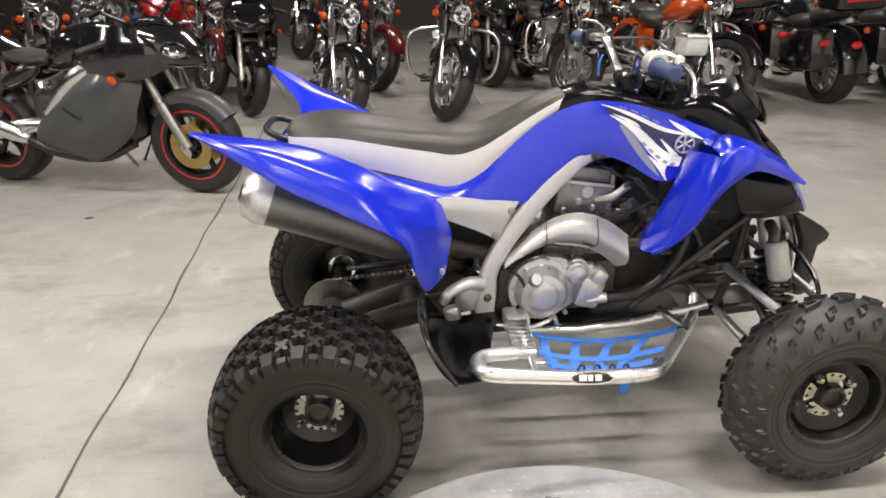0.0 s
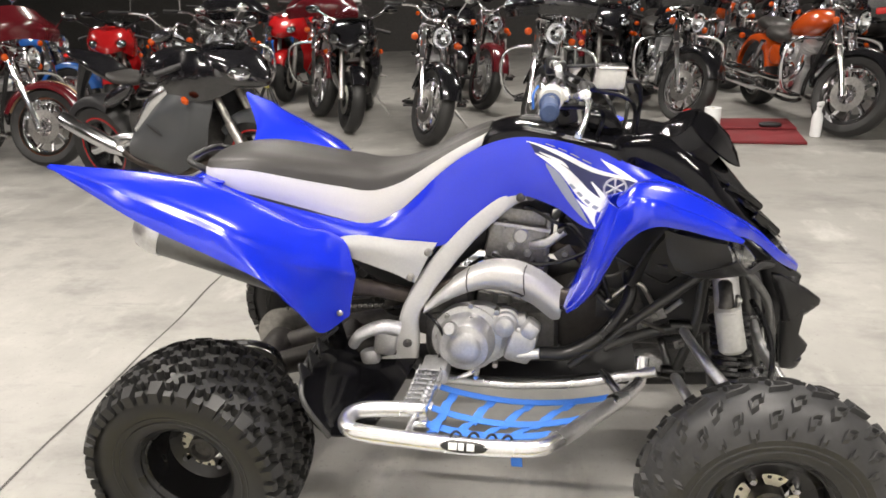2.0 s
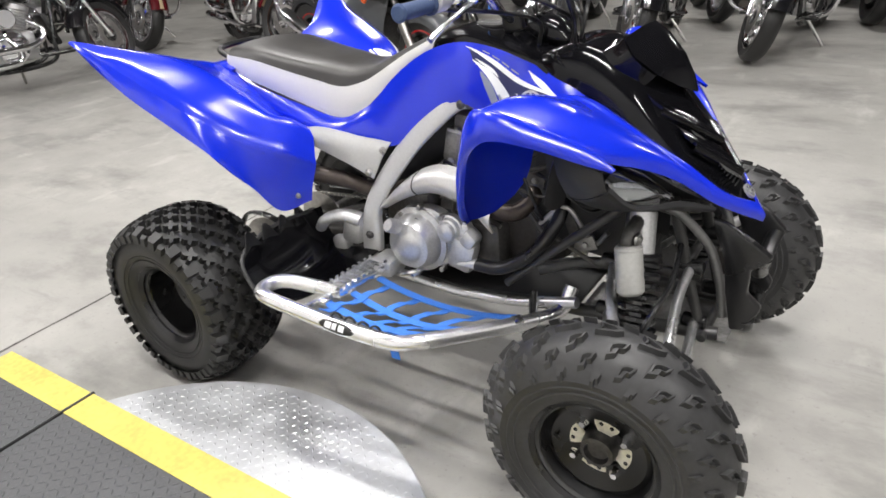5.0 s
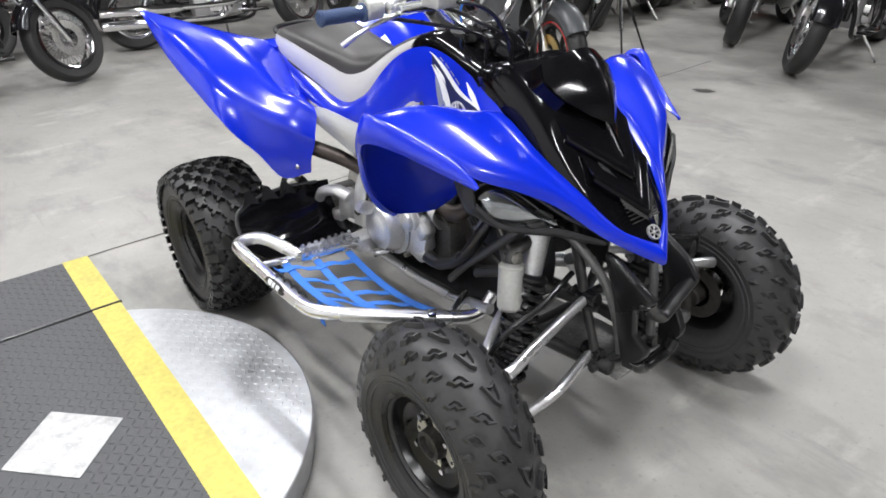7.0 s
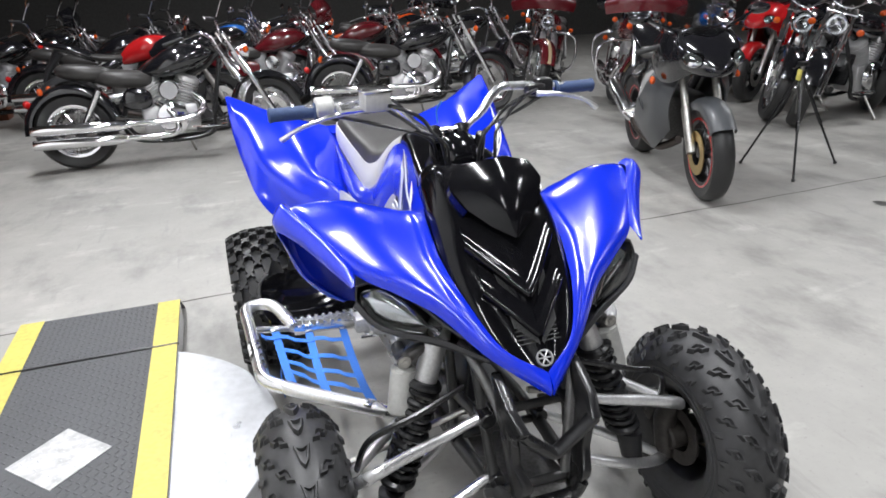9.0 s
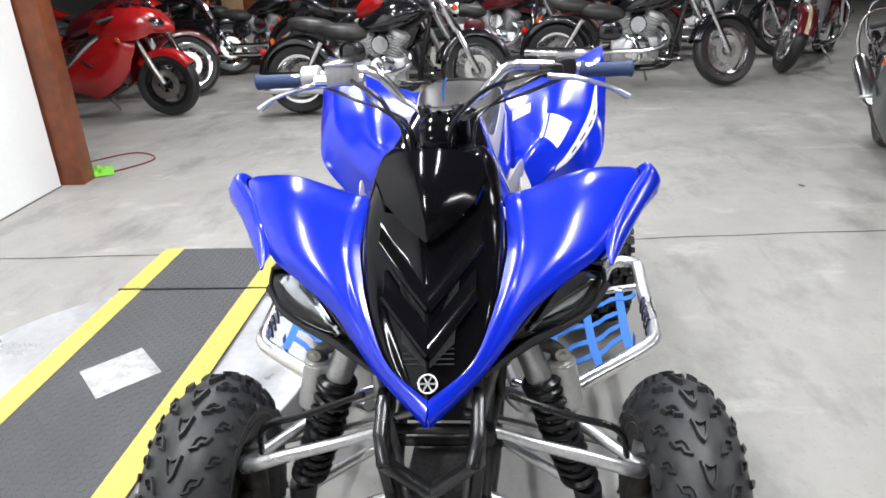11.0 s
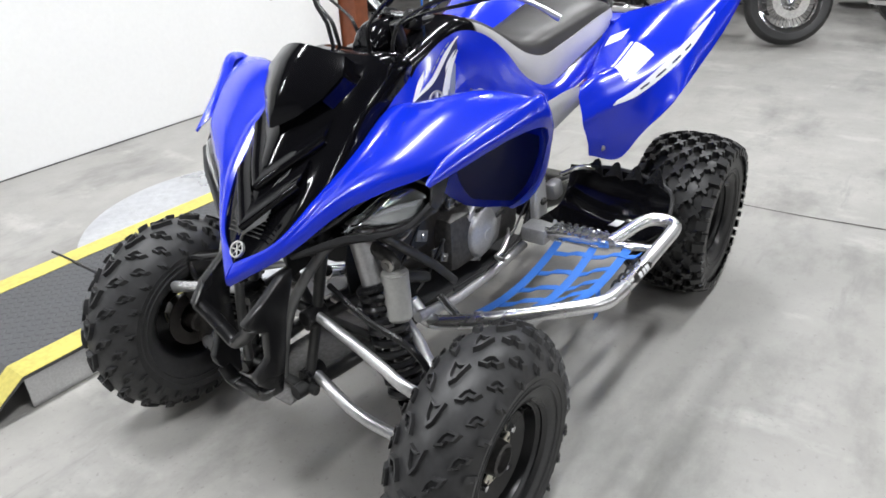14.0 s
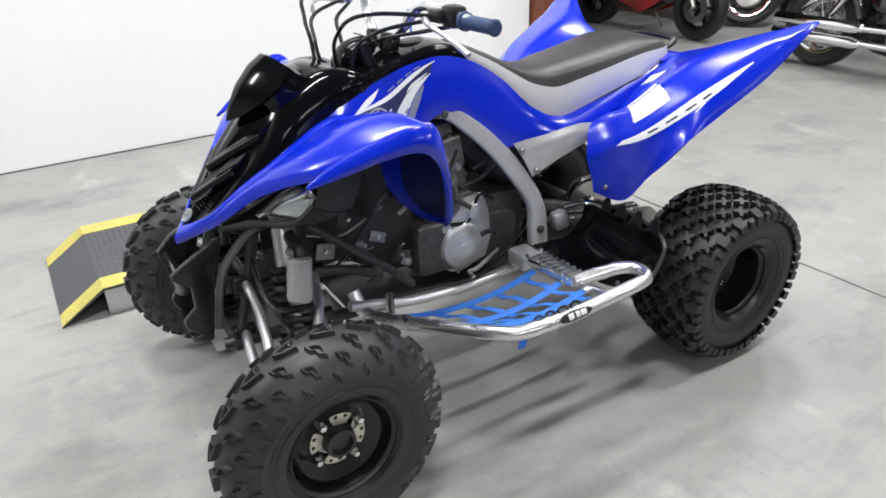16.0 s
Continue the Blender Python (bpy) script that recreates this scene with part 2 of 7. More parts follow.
VINYL = surface("dark_seat_vinyl", (0.036, 0.034, 0.033), 0.4, grain=420, vary=0.2, bump=0.2, blotch=5, spec=0.4)
PALE_VINYL = surface("pale_grey_seat_vinyl", (0.64, 0.63, 0.605), 0.45, grain=380, vary=0.06, bump=0.18, blotch=6)
STRAP = surface("blue_webbing", (0.03, 0.17, 0.62), 0.7, grain=500, vary=0.25, bump=0.4)
GRIP = surface("blue_grey_rubber_grip", (0.03, 0.055, 0.13), 0.6, grain=220, vary=0.2, bump=0.3)
WHITE_VINYL = surface("white_sticker", (0.85, 0.86, 0.87), 0.3, grain=200, vary=0.03, bump=0.0)
GREY_STICKER = surface("grey_sticker", (0.24, 0.27, 0.36), 0.35, grain=200, vary=0.06, bump=0.0)
DARK_STICKER = surface("navy_sticker", (0.012, 0.018, 0.09), 0.3, grain=200, vary=0.06, bump=0.0)
BLACK_STICKER = surface("black_sticker", (0.012, 0.012, 0.012), 0.35, grain=200, vary=0.06, bump=0.0)
ORANGE = surface("amber_lens", (0.55, 0.075, 0.008), 0.15, coat=0.5, grain=200, bump=0.0)
RED_LENS = surface("red_lens", (0.55, 0.012, 0.012), 0.15, coat=0.5, grain=200, bump=0.0)
RED_PAINT = surface("red_paint", (0.42, 0.012, 0.014), 0.18, coat=0.8, grain=200, vary=0.06, bump=0.0)
MAROON = surface("maroon_paint", (0.1, 0.008, 0.012), 0.18, coat=0.8, grain=200, vary=0.06, bump=0.0)
ORANGE_PAINT = surface("burnt_orange_paint", (0.5, 0.07, 0.01), 0.18, coat=0.8, grain=200, vary=0.06, bump=0.0)
CREAM = surface("cream_paint", (0.52, 0.4, 0.24), 0.2, coat=0.8, grain=200, vary=0.06, bump=0.0)
GREY_PAINT = surface("satin_grey_paint", (0.06, 0.064, 0.07), 0.38, coat=0.2, grain=200, vary=0.06, bump=0.0)
BLUE_PAINT = surface("mid_blue_paint", (0.02, 0.12, 0.42), 0.18, coat=0.8, grain=200, vary=0.06, bump=0.0)
BLACK_PAINT = surface("black_paint", (0.008, 0.008, 0.01), 0.12, coat=0.9, grain=200, vary=0.06, bump=0.0)
FLANGE = surface("pale_hub_metal", (0.74, 0.71, 0.60), 0.34, metal=0.35, grain=90, vary=0.2, bump=0.04)
REFLECTOR = surface("bright_reflector", (0.62, 0.63, 0.65), 0.13, metal=1.0, grain=60, vary=0.1, bump=0.3)
BRUSHED = surface("brushed_aluminium", (0.80, 0.80, 0.81), 0.25, metal=0.95, grain=180, vary=0.1, bump=0.06, rough_vary=0.3)
SATIN = surface("satin_alloy", (0.68, 0.68, 0.69), 0.33, metal=0.85, grain=140, vary=0.14, bump=0.06, rough_vary=0.3)
BRASS = surface("gold_brake_disc", (0.5, 0.36, 0.14), 0.3, metal=1, grain=90, bump=0.02)
PUMP = surface("galvanised_grey", (0.5, 0.5, 0.48), 0.42, metal=0.4, grain=120, vary=0.1, bump=0.04)
WHITE_PLASTIC = surface("white_plastic", (0.82, 0.83, 0.84), 0.35, grain=120, vary=0.03, bump=0.0)
LIME = surface("lime_cloth", (0.22, 0.62, 0.05), 0.9, grain=300, vary=0.3, bump=0.5)
YELLOW_TAPE = surface("yellow_floor_tape", (0.58, 0.50, 0.115), 0.5, grain=60, vary=0.18, bump=0.08, blotch=9)
RED_FELT = surface("red_mat", (0.2, 0.02, 0.025), 0.85, grain=250, vary=0.3, bump=0.5)


def clear_glass():
    m = bpy.data.materials.new("clear_lens")
    m.use_nodes = True
    b = m.node_tree.nodes["Principled BSDF"]
    b.inputs["Base Color"].default_value = (0.93, 0.95, 0.96, 1)
    b.inputs["Roughness"].default_value = 0.04
    b.inputs["Transmission Weight"].default_value = 1.0
    b.inputs["IOR"].default_value = 1.35
    return m


LENS = clear_glass()


def concrete():
    """Worn, sealed warehouse floor: pale grey with warm clouds, darker smudges, fine pits and faint scuffs."""
    m = bpy.data.materials.new("sealed_concrete")
    m.use_nodes = True
    n, l = m.node_tree.nodes, m.node_tree.links
    b = n["Principled BSDF"]
    pos = n.new("ShaderNodeTexCoord")

    def cloud(scale, detail, rough=0.6, stretch=(1, 1, 1)):
        mp, t = n.new("ShaderNodeMapping"), n.new("ShaderNodeTexNoise")
        mp.inputs["Scale"].default_value = stretch
        t.inputs["Scale"].default_value, t.inputs["Detail"].default_value, t.inputs["Roughness"].default_value = scale, detail, rough
        l.new(pos.outputs["Object"], mp.inputs[0])
        l.new(mp.outputs[0], t.inputs["Vector"])
        return t.outputs["Fac"]

    def blend(fac, lo, hi, a, c):
        r, x = n.new("ShaderNodeMapRange"), n.new("ShaderNodeMix")
        x.data_type = "RGBA"
        r.inputs["From Min"].default_value, r.inputs["From Max"].default_value = lo, hi
        l.new(fac, r.inputs[0])
        l.new(r.outputs[0], x.inputs[0])
        for k, v in ((6, a), (7, c)):
            if isinstance(v, tuple):
                x.inputs[k].default_value = (*v, 1)
            else:
                l.new(v, x.inputs[k])
        return x.outputs[2]

    base = blend(cloud(0.55, 6), 0.35, 0.65, (0.325, 0.318, 0.30), (0.445, 0.432, 0.405))
    mid = blend(cloud(4.0, 8, 0.7), 0.3, 0.72, (0.315, 0.307, 0.288), base)
    scuff = blend(cloud(1.7, 5, 0.6, (2.2, 1, 1)), 0.58, 0.72, mid, (0.475, 0.465, 0.44))
    smudge = blend(cloud(1.3, 8, 0.66, (1, 1.7, 1)), 0.33, 0.49, (0.225, 0.219, 0.207), scuff)
    streak = blend(cloud(2.6, 6, 0.7, (0.5, 3.4, 1)), 0.27, 0.40, (0.25, 0.244, 0.232), smudge)
    fine = blend(cloud(60, 4), 0.24, 0.40, (0.25, 0.243, 0.23), streak)
    l.new(fine, b.inputs["Base Color"])
    r = n.new("ShaderNodeMapRange")
    r.inputs["From Min"].default_value, r.inputs["From Max"].default_value = 0.3, 0.7
    r.inputs["To Min"].default_value, r.inputs["To Max"].default_value = 0.34, 0.62
    l.new(cloud(3, 6), r.inputs[0])
    l.new(r.outputs[0], b.inputs["Roughness"])
    bp = n.new("ShaderNodeBump")
    bp.inputs["Strength"].default_value, bp.inputs["Distance"].default_value = 0.1, 0.002
    l.new(cloud(45, 6), bp.inputs["Height"])
    l.new(bp.outputs[0], b.inputs["Normal"])
    return m


CONCRETE = concrete()
WALL_WHITE = surface("white_wall_paint", (0.90, 0.90, 0.895), 0.6, grain=50, vary=0.02, bump=0.05, blotch=1.5)
WALL_DARK = surface("dark_wall_paint", (0.06, 0.058, 0.056), 0.8, grain=20, vary=0.2, bump=0.1, blotch=0.6)
CEIL_PAINT = surface("grey_ceiling", (0.09, 0.09, 0.09), 0.8, grain=20, vary=0.1, bump=0.05)
STAINED_WOOD = surface("red_brown_stained_wood", (0.2, 0.055, 0.02), 0.4, grain=12, vary=0.35, bump=0.1, blotch=2)
OIL = surface("dried_oil", (0.06, 0.058, 0.055), 0.35, grain=60, vary=0.3, bump=0.1)
JOINT = surface("joint_filler", (0.09, 0.085, 0.08), 0.8, grain=80, vary=0.4, bump=0.4)
RAMP_BLACK = surface("charcoal_anti_slip_coat", (0.075, 0.077, 0.082), 0.55, grain=160, vary=0.2, bump=0.3, blotch=5)
WORN_METAL = surface("worn_bare_metal", (0.50, 0.50, 0.50), 0.5, metal=0.3, grain=40, vary=0.3, bump=0.1, blotch=12)
TREAD_PLATE = surface("bare_tread_plate", (0.55, 0.56, 0.58), 0.42, metal=0.65, grain=30, vary=0.12, bump=0.04, rough_vary=0.5)


# ---------------------------------------------------------------- the building
def slab(name, size, at, material, label, turn=0.0, bevel=0.0):
    ob = part(name, block(size, (0, 0, 0), (0, 0, 0), bevel), material, None)
    ob.matrix_basis = pose(*at, 0, 0, turn)
    return tagged(ob, label, "wall" if "wall" in name else name.split("_")[0], kind="structure")


def floor_sheet():
    bm = bmesh.new()
    xs, ys = np.linspace(-14, 9, 24), np.linspace(-7, 13, 21)
    v = [[bm.verts.new((x, y, 0)) for y in ys] for x in xs]
    for i in range(len(xs) - 1):
        for j in range(len(ys) - 1):
            bm.faces.new((v[i][j], v[i + 1][j], v[i + 1][j + 1], v[i][j + 1]))
    tagged(part("floor", bm, CONCRETE), "pale grey sealed concrete warehouse floor with smudges and scuffs", "floor", kind="structure")


floor_sheet()


def joint_x(y):
    """Where the long floor joint runs, at each y."""
    return -0.712 - 0.043 * y + 0.006 * math.sin(3.1 * y) + 0.004 * math.sin(11 * y)


def floor_joint(name, line, width, label):
    bm = bmesh.new()
    for (x0, y0), (x1, y1) in zip(line, line[1:]):
        d = Vector((y1 - y0, x0 - x1)).normalized()
        w = width * (0.7 + 0.6 * abs(noise.noise((3 * x0, 3 * y0, 0))))
        q = [bm.verts.new((x0 + s * w * d.x, y0 + s * w * d.y, 0.0015)) for s in (-1, 1)]
        r = [bm.verts.new((x1 + s * w * d.x, y1 + s * w * d.y, 0.0015)) for s in (-1, 1)]
        bm.faces.new((q[0], r[0], r[1], q[1]))
    bmesh.ops.recalc_face_normals(bm, faces=bm.faces)
    for f in bm.faces:
        if f.normal.z < 0:
            f.normal_flip()
    tagged(part(name, bm, JOINT), label, "floor joint", kind="structure")


floor_joint("floor_joint", [(joint_x(y), y) for y in np.arange(-2.7, 4.0, 0.08)], 0.006, "dark cracked control joint across the concrete floor")
floor_joint("floor_joint", [(-0.1 + 0.33 * x + 0.01 * math.sin(7 * x), -5.0 + 1.9 * x) for x in np.arange(0, 0.4, 0.08)], 0.004, "fine dark crack in the concrete floor")

wall_turn = 1.4
slab("wall_south", (9.0, 0.14, CEILING), (2.67, -2.772, CEILING / 2), WALL_WHITE, "bright white painted partition wall, plain and smooth", wall_turn)
slab("trim", (9.0, 0.006, 0.006), (2.67, -2.698, 0.003), OIL, "thin dark sealant line along the foot of the white wall", wall_turn)
slab("wall_north", (26.0, 0.2, CEILING), (-1.5, 12.9, CEILING / 2), WALL_DARK, "dark far warehouse wall behind the rows of motorcycles")
slab("wall_west", (0.2, 20.0, CEILING), (-13.9, 3.0, CEILING / 2), WALL_DARK, "dark end wall behind the rows of motorcycles")
slab("wall_east", (0.2, 20.0, CEILING), (8.9, 3.0, CEILING / 2), WALL_WHITE, "white painted end wall")
slab("wall_back", (24.0, 0.2, CEILING), (-2.5, -6.9, CEILING / 2), WALL_DARK, "dark rear wall behind the partition")
slab("ceiling", (24.0, 21.0, 0.2), (-2.5, 3.0, CEILING + 0.1), CEIL_PAINT, "grey painted warehouse ceiling")


def post(name, at, size, label):
    ob = thing(name, label, "post", kind="structure", at=pose(*at, 0, 0, wall_turn))
    part("shaft", block((size, size * 1.1, CEILING), (0, 0, CEILING / 2), bevel=0.006), STAINED_WOOD, ob)
    bm = bmesh.new()
    for k in range(9):
        rod((0.02, -size * 0.55 - 0.002, 0.35 + 0.4 * k), (0.02, -size * 0.55 + 0.006, 0.35 + 0.4 * k), 0.006, 8, bm)
    part("nail_heads", bm, STEEL, ob)
    return ob


post("wooden_post", (-1.925, -2.745, 0), 0.15, "reddish-brown stained wooden post at the end of the white wall")
far_post = post("wooden_post", (-7.5, -3.17, 0), 0.28, "wide brown wooden post, its lit side in tan, among the motorcycles")
# tan block gives the post's lit side as a paler colour
part("side_board", block((0.24, 0.30, CEILING), (0.02, -0.308, CEILING / 2), bevel=0.006), surface("tan_lit_wood", (0.40, 0.25, 0.14), 0.6, grain=30, vary=0.2, bump=0.1), far_post, "lit side of the post, painted tan")


def strip_light(x, y):
    ob = thing("ceiling_light", "white fluorescent strip light under the ceiling", "ceiling light", "ceiling strip lights", at=pose(x, y, CEILING))
    part("housing", block((1.3, 0.2, 0.07), (0, 0, -0.036), bevel=0.01), WHITE_PLASTIC, ob)
    lamp = bpy.data.lights.new("tube_lamp", "AREA")
    lamp.shape, lamp.size, lamp.size_y, lamp.energy, lamp.color = "RECTANGLE", 1.22, 0.14, LAMP_WATTS, (0.98, 0.99, 1.0)
    l = new("tube_lamp", lamp)
    l.parent = ob
    l.matrix_basis = pose(0, 0, -0.08)


for x, y in LAMPS:
    strip_light(x, y)


# ---------------------------------------------------------------- turntable, ramp and small things on the floor
def lug_field(bm, inside, z, pitch, size, height, box):
    """Raised diamond lugs of tread plate, alternately turned, wherever inside(x, y) holds."""
    x0, x1, y0, y1 = box
    verts, faces = [], []
    for i in range(int((x1 - x0) / pitch) + 1):
        for j in range(int((y1 - y0) / pitch) + 1):
            x, y = x0 + i * pitch, y0 + j * pitch
            if not inside(x, y):
                continue
            a = math.pi / 4 if (i + j) % 2 else -math.pi / 4
            c, s = math.cos(a), math.sin(a)
            k = len(verts)
            for u, v, h in ((-1, 0, 0), (0, -0.36, 0), (1, 0, 0), (0, 0.36, 0), (-0.45, 0, 1), (0.45, 0, 1)):
                verts.append((x + size * (u * c - v * s), y + size * (u * s + v * c), z + h * height))
            faces += [(k, k + 1, k + 5, k + 4), (k + 1, k + 2, k + 5), (k + 2, k + 3, k + 4, k + 5), (k + 3, k, k + 4)]
    m = bpy.data.meshes.new("tmp")
    m.from_pydata(verts, [], faces)
    bm.from_mesh(m)
    bpy.data.meshes.remove(m)
    return bm


TABLE = (0.555, -1.137, 0.64)
RAMP = (-0.605, 1.775, -0.812, -1.428)
TABLE_TOP = 0.092
HINGE_A, HINGE_B = -0.025, 1.18


def turntable():
    cx, cy, R = TABLE
    ob = thing("motorcycle_turntable", "round bare-metal tread-plate turntable lying on the concrete floor", "turntable", at=pose(cx, cy, 0))
    part("disc", lathe([(0, 0.002), (R - 0.006, 0.002), (R - 0.006, TABLE_TOP - 0.034), (R, TABLE_TOP - 0.034), (R, TABLE_TOP - 0.003), (R - 0.003, TABLE_TOP), (0, TABLE_TOP)], 96, "z"), TREAD_PLATE, ob)
    bm = lug_field(bmesh.new(), lambda x, y: x * x + y * y < (R - 0.02) ** 2, TABLE_TOP - 0.0005, 0.021, 0.0098, 0.0013, (-R, R, -R, R))
    tagged(part("tread_pattern", bm, TREAD_PLATE, ob), kind="stuff")


def ramp():
    x0, x1, y1, y0 = RAMP
    ob = thing("wheel_ramp", "low charcoal ramp with yellow edges lying across the turntable", "ramp")
    top, foot, lip = 0.110, 0.006, 0.155
    joints = [x0 + lip, HINGE_A, HINGE_B, x1 - lip]

    def height(x):
        return foot + (top - foot) * min(1, max(0, (x - x0) / lip), max(0, (x1 - x) / lip))

    def board(name, xa, xb, ya, yb, lift, material, deep=0.0, label=""):
        xs = sorted({xa, xb, *[j for j in joints if xa < j < xb]})
        bm = bmesh.new()
        up = [[bm.verts.new((x, y, height(x) + lift)) for y in (ya, yb)] for x in xs]
        dn = [[bm.verts.new((x, y, max(height(x) + lift - deep, 0.001))) for y in (ya, yb)] for x in xs]
        for i in range(len(xs) - 1):
            bm.faces.new((up[i][0], up[i + 1][0], up[i + 1][1], up[i][1]))
            bm.faces.new((dn[i][1], dn[i + 1][1], dn[i + 1][0], dn[i][0]))
            for k in (0, 1):
                bm.faces.new((up[i][k], up[i + 1][k], dn[i + 1][k], dn[i][k]))
        for i in (0, -1):
            bm.faces.new((up[i][0], up[i][1], dn[i][1], dn[i][0]))
        bmesh.ops.recalc_face_normals(bm, faces=bm.faces)
        return part(name, bm, material, ob, label, 20)

    for a, b in ((x0, HINGE_A - 0.003), (HINGE_A + 0.003, HINGE_B - 0.003), (HINGE_B + 0.003, x1)):
        board("deck", a, b, y0, y1, 0.0, RAMP_BLACK, 0.01)
        for side, (ya, yb) in enumerate(((y0, y0 + 0.088), (y1 - 0.088, y1))):
            board("edge_stripe", a, b, ya, yb, 0.0022, YELLOW_TAPE, 0.002, "yellow edge stripe")
        bm = lug_field(bmesh.new(), lambda x, y: a + 0.01 < x < b - 0.01 and x0 + lip < x < x1 - lip and abs(x - 0.585) + abs(y + 1.115) > 0.165, top, 0.022, 0.0118, 0.0019, (a, b, y0 + 0.095, y1 - 0.095))
        tagged(part("tread_pattern", bm, RAMP_BLACK, ob), kind="stuff")
    for y in (y0 + 0.006, y1 - 0.006):
        bm = bmesh.new()
        for a, b in ((x0 + lip, HINGE_A - 0.003), (HINGE_A + 0.003, HINGE_B - 0.003), (HINGE_B + 0.003, x1 - lip)):
            block((b - a, 0.008, top - 0.006), ((a + b) / 2, y, top / 2), bevel=0.001, bm=bm)
        part("side_rail", bm, CAST, ob)
    m = Matrix.Translation((0.585, -1.115, top + 0.0022))
    part("bare_diamond", prism([(-0.15, 0), (0, -0.14), (0.15, 0), (0, 0.14)], 0.003, m), WORN_METAL, ob, "bare metal diamond left unpainted")
    bm = lug_field(bmesh.new(), lambda x, y: abs(x - 0.585) / 0.15 + abs(y + 1.115) / 0.14 < 0.9, top + 0.0034, 0.021, 0.0105, 0.001, (0.435, 0.735, -1.255, -0.975))
    tagged(part("tread_pattern", bm, TREAD_PLATE, ob), kind="stuff")
    for x, ya, yb in ((HINGE_A, y0 - 0.01, y1 + 0.005), (HINGE_B, y0 - 0.06, y1 + 0.005)):
        part("hinge_rod", rod((x, ya, top + 0.001), (x, yb, top + 0.001), 0.0055, 8), BLACK_STEEL, ob, "black hinge rod")


turntable()
ramp()


def stain(x, y, rx, ry, turn, label):
    bm = bmesh.new()
    ring = [bm.verts.new((x + r * (rx * math.cos(a) * math.cos(turn) - ry * math.sin(a) * math.sin(turn)), y + r * (rx * math.cos(a) * math.sin(turn) + ry * math.sin(a) * math.cos(turn)), 0.0012))
            for a, r in [(2 * math.pi * k / 28, 0.75 + 0.5 * noise.noise((k * 0.7 + x, y, 0))) for k in range(28)]]
    bm.faces.new(ring)
    tagged(part("floor_stain", bm, OIL), label, "stain", kind="structure")


stain(-0.42, 3.15, 0.10, 0.065, 0.4, "small dark dried oil patch on the concrete")
stain(-1.5, 1.85, 0.03, 0.02, 0.4, "small dark dried oil patch on the concrete")


def foam_mat():
    ob = thing("red_mat", "folded red felt mat with a dark cloth on the floor", "mat", at=pose(2.52, 4.41, 0, 0, 0, -7))
    bm = block((0.62, 0.88, 0.025), (0, 0, 0.0135), bevel=0.01)
    block((0.6, 0.42, 0.02), (0.0, 0.21, 0.0365), (0, 0, 1.5), 0.009, bm)
    part("felt", bm, RED_FELT, ob)
    part("cloth", blob((0.09, 0.06, 0.02), (0.1, 0.05, 0.065), power=0.8), MATT_BLACK, ob, "dark crumpled cloth")


def bottle(x, y, h, r, body, cap, label, trigger=False):
    ob = thing("spray_bottle" if trigger else "paper_roll", label, "bottle" if trigger else "paper roll", at=pose(x, y, 0, 0, 0, 40))
    if trigger:
        part("body", lathe([(0, 0.001), (r - 0.006, 0.001), (r, 0.008), (r, h * 0.5), (r * 0.8, h * 0.62), (r * 0.36, h * 0.72), (r * 0.36, h * 0.8), (0, h * 0.8)], 20, "z"), body, ob)
        bm = block((0.075, 0.022, 0.035), (0.018, 0, h * 0.88), bevel=0.006)
        block((0.01, 0.014, 0.06), (0.04, 0, h * 0.76), (0, 18, 0), 0.003, bm)
        part("trigger_head", bm, cap, ob)
    else:
        part("roll", lathe([(0.02, 0.002), (r, 0.002), (r, h), (0.02, h)], 24, "z", closed=True), body, ob)
        part("core", lathe([(0.016, 0.003), (0.0198, 0.003), (0.0198, h - 0.003), (0.016, h - 0.003)], 16, "z", closed=True), cap, ob)


foam_mat()
bottle(2.05, 3.95, 0.3, 0.062, WHITE_PLASTIC, CREAM, "white roll of paper towel standing on the floor")
bottle(1.88, 4.15, 0.27, 0.04, GREY_STICKER, RED_LENS, "grey spray bottle with a red trigger on the floor", True)
bottle(1.83, 3.84, 0.28, 0.04, WHITE_PLASTIC, WHITE_PLASTIC, "white spray bottle standing on the floor", True)
bottle(2.92, 4.24, 0.3, 0.042, WHITE_PLASTIC, WHITE_PLASTIC, "white spray bottle beside the red mat", True)


def green_rag():
    bm = bmesh.new()
    g = np.zeros((15, 15, 3))
    for i in range(15):
        for j in range(15):
            x, y = (i - 7) / 7, (j - 7) / 7
            d = max(0, 1 - math.hypot(x, y) * 0.9)
            g[i, j] = (0.13 * x, 0.09 * y, 0.003 + 0.05 * d * (0.7 + 0.9 * noise.noise((3 * x, 3 * y, 2))) + 0.004)
    ob = part("cleaning_rag", plate(g, 0.003), LIME)
    ob.matrix_basis = pose(-2.13, -2.70, 0.001, 0, 0, 30)
    tagged(ob, "crumpled lime green cleaning cloth on the floor", "rag")
    cord = part("power_cord", tube([(-1.9, -2.9, 0.006), (-2.12, -2.62, 0.006), (-2.45, -2.45, 0.006), (-2.65, -2.7, 0.006), (-2.4, -2.95, 0.006), (-2.1, -3.1, 0.006)], 0.005, 6), RED_FELT)
    tagged(cord, "thin dark red cord lying in a loop on the floor", "cord")


green_rag()


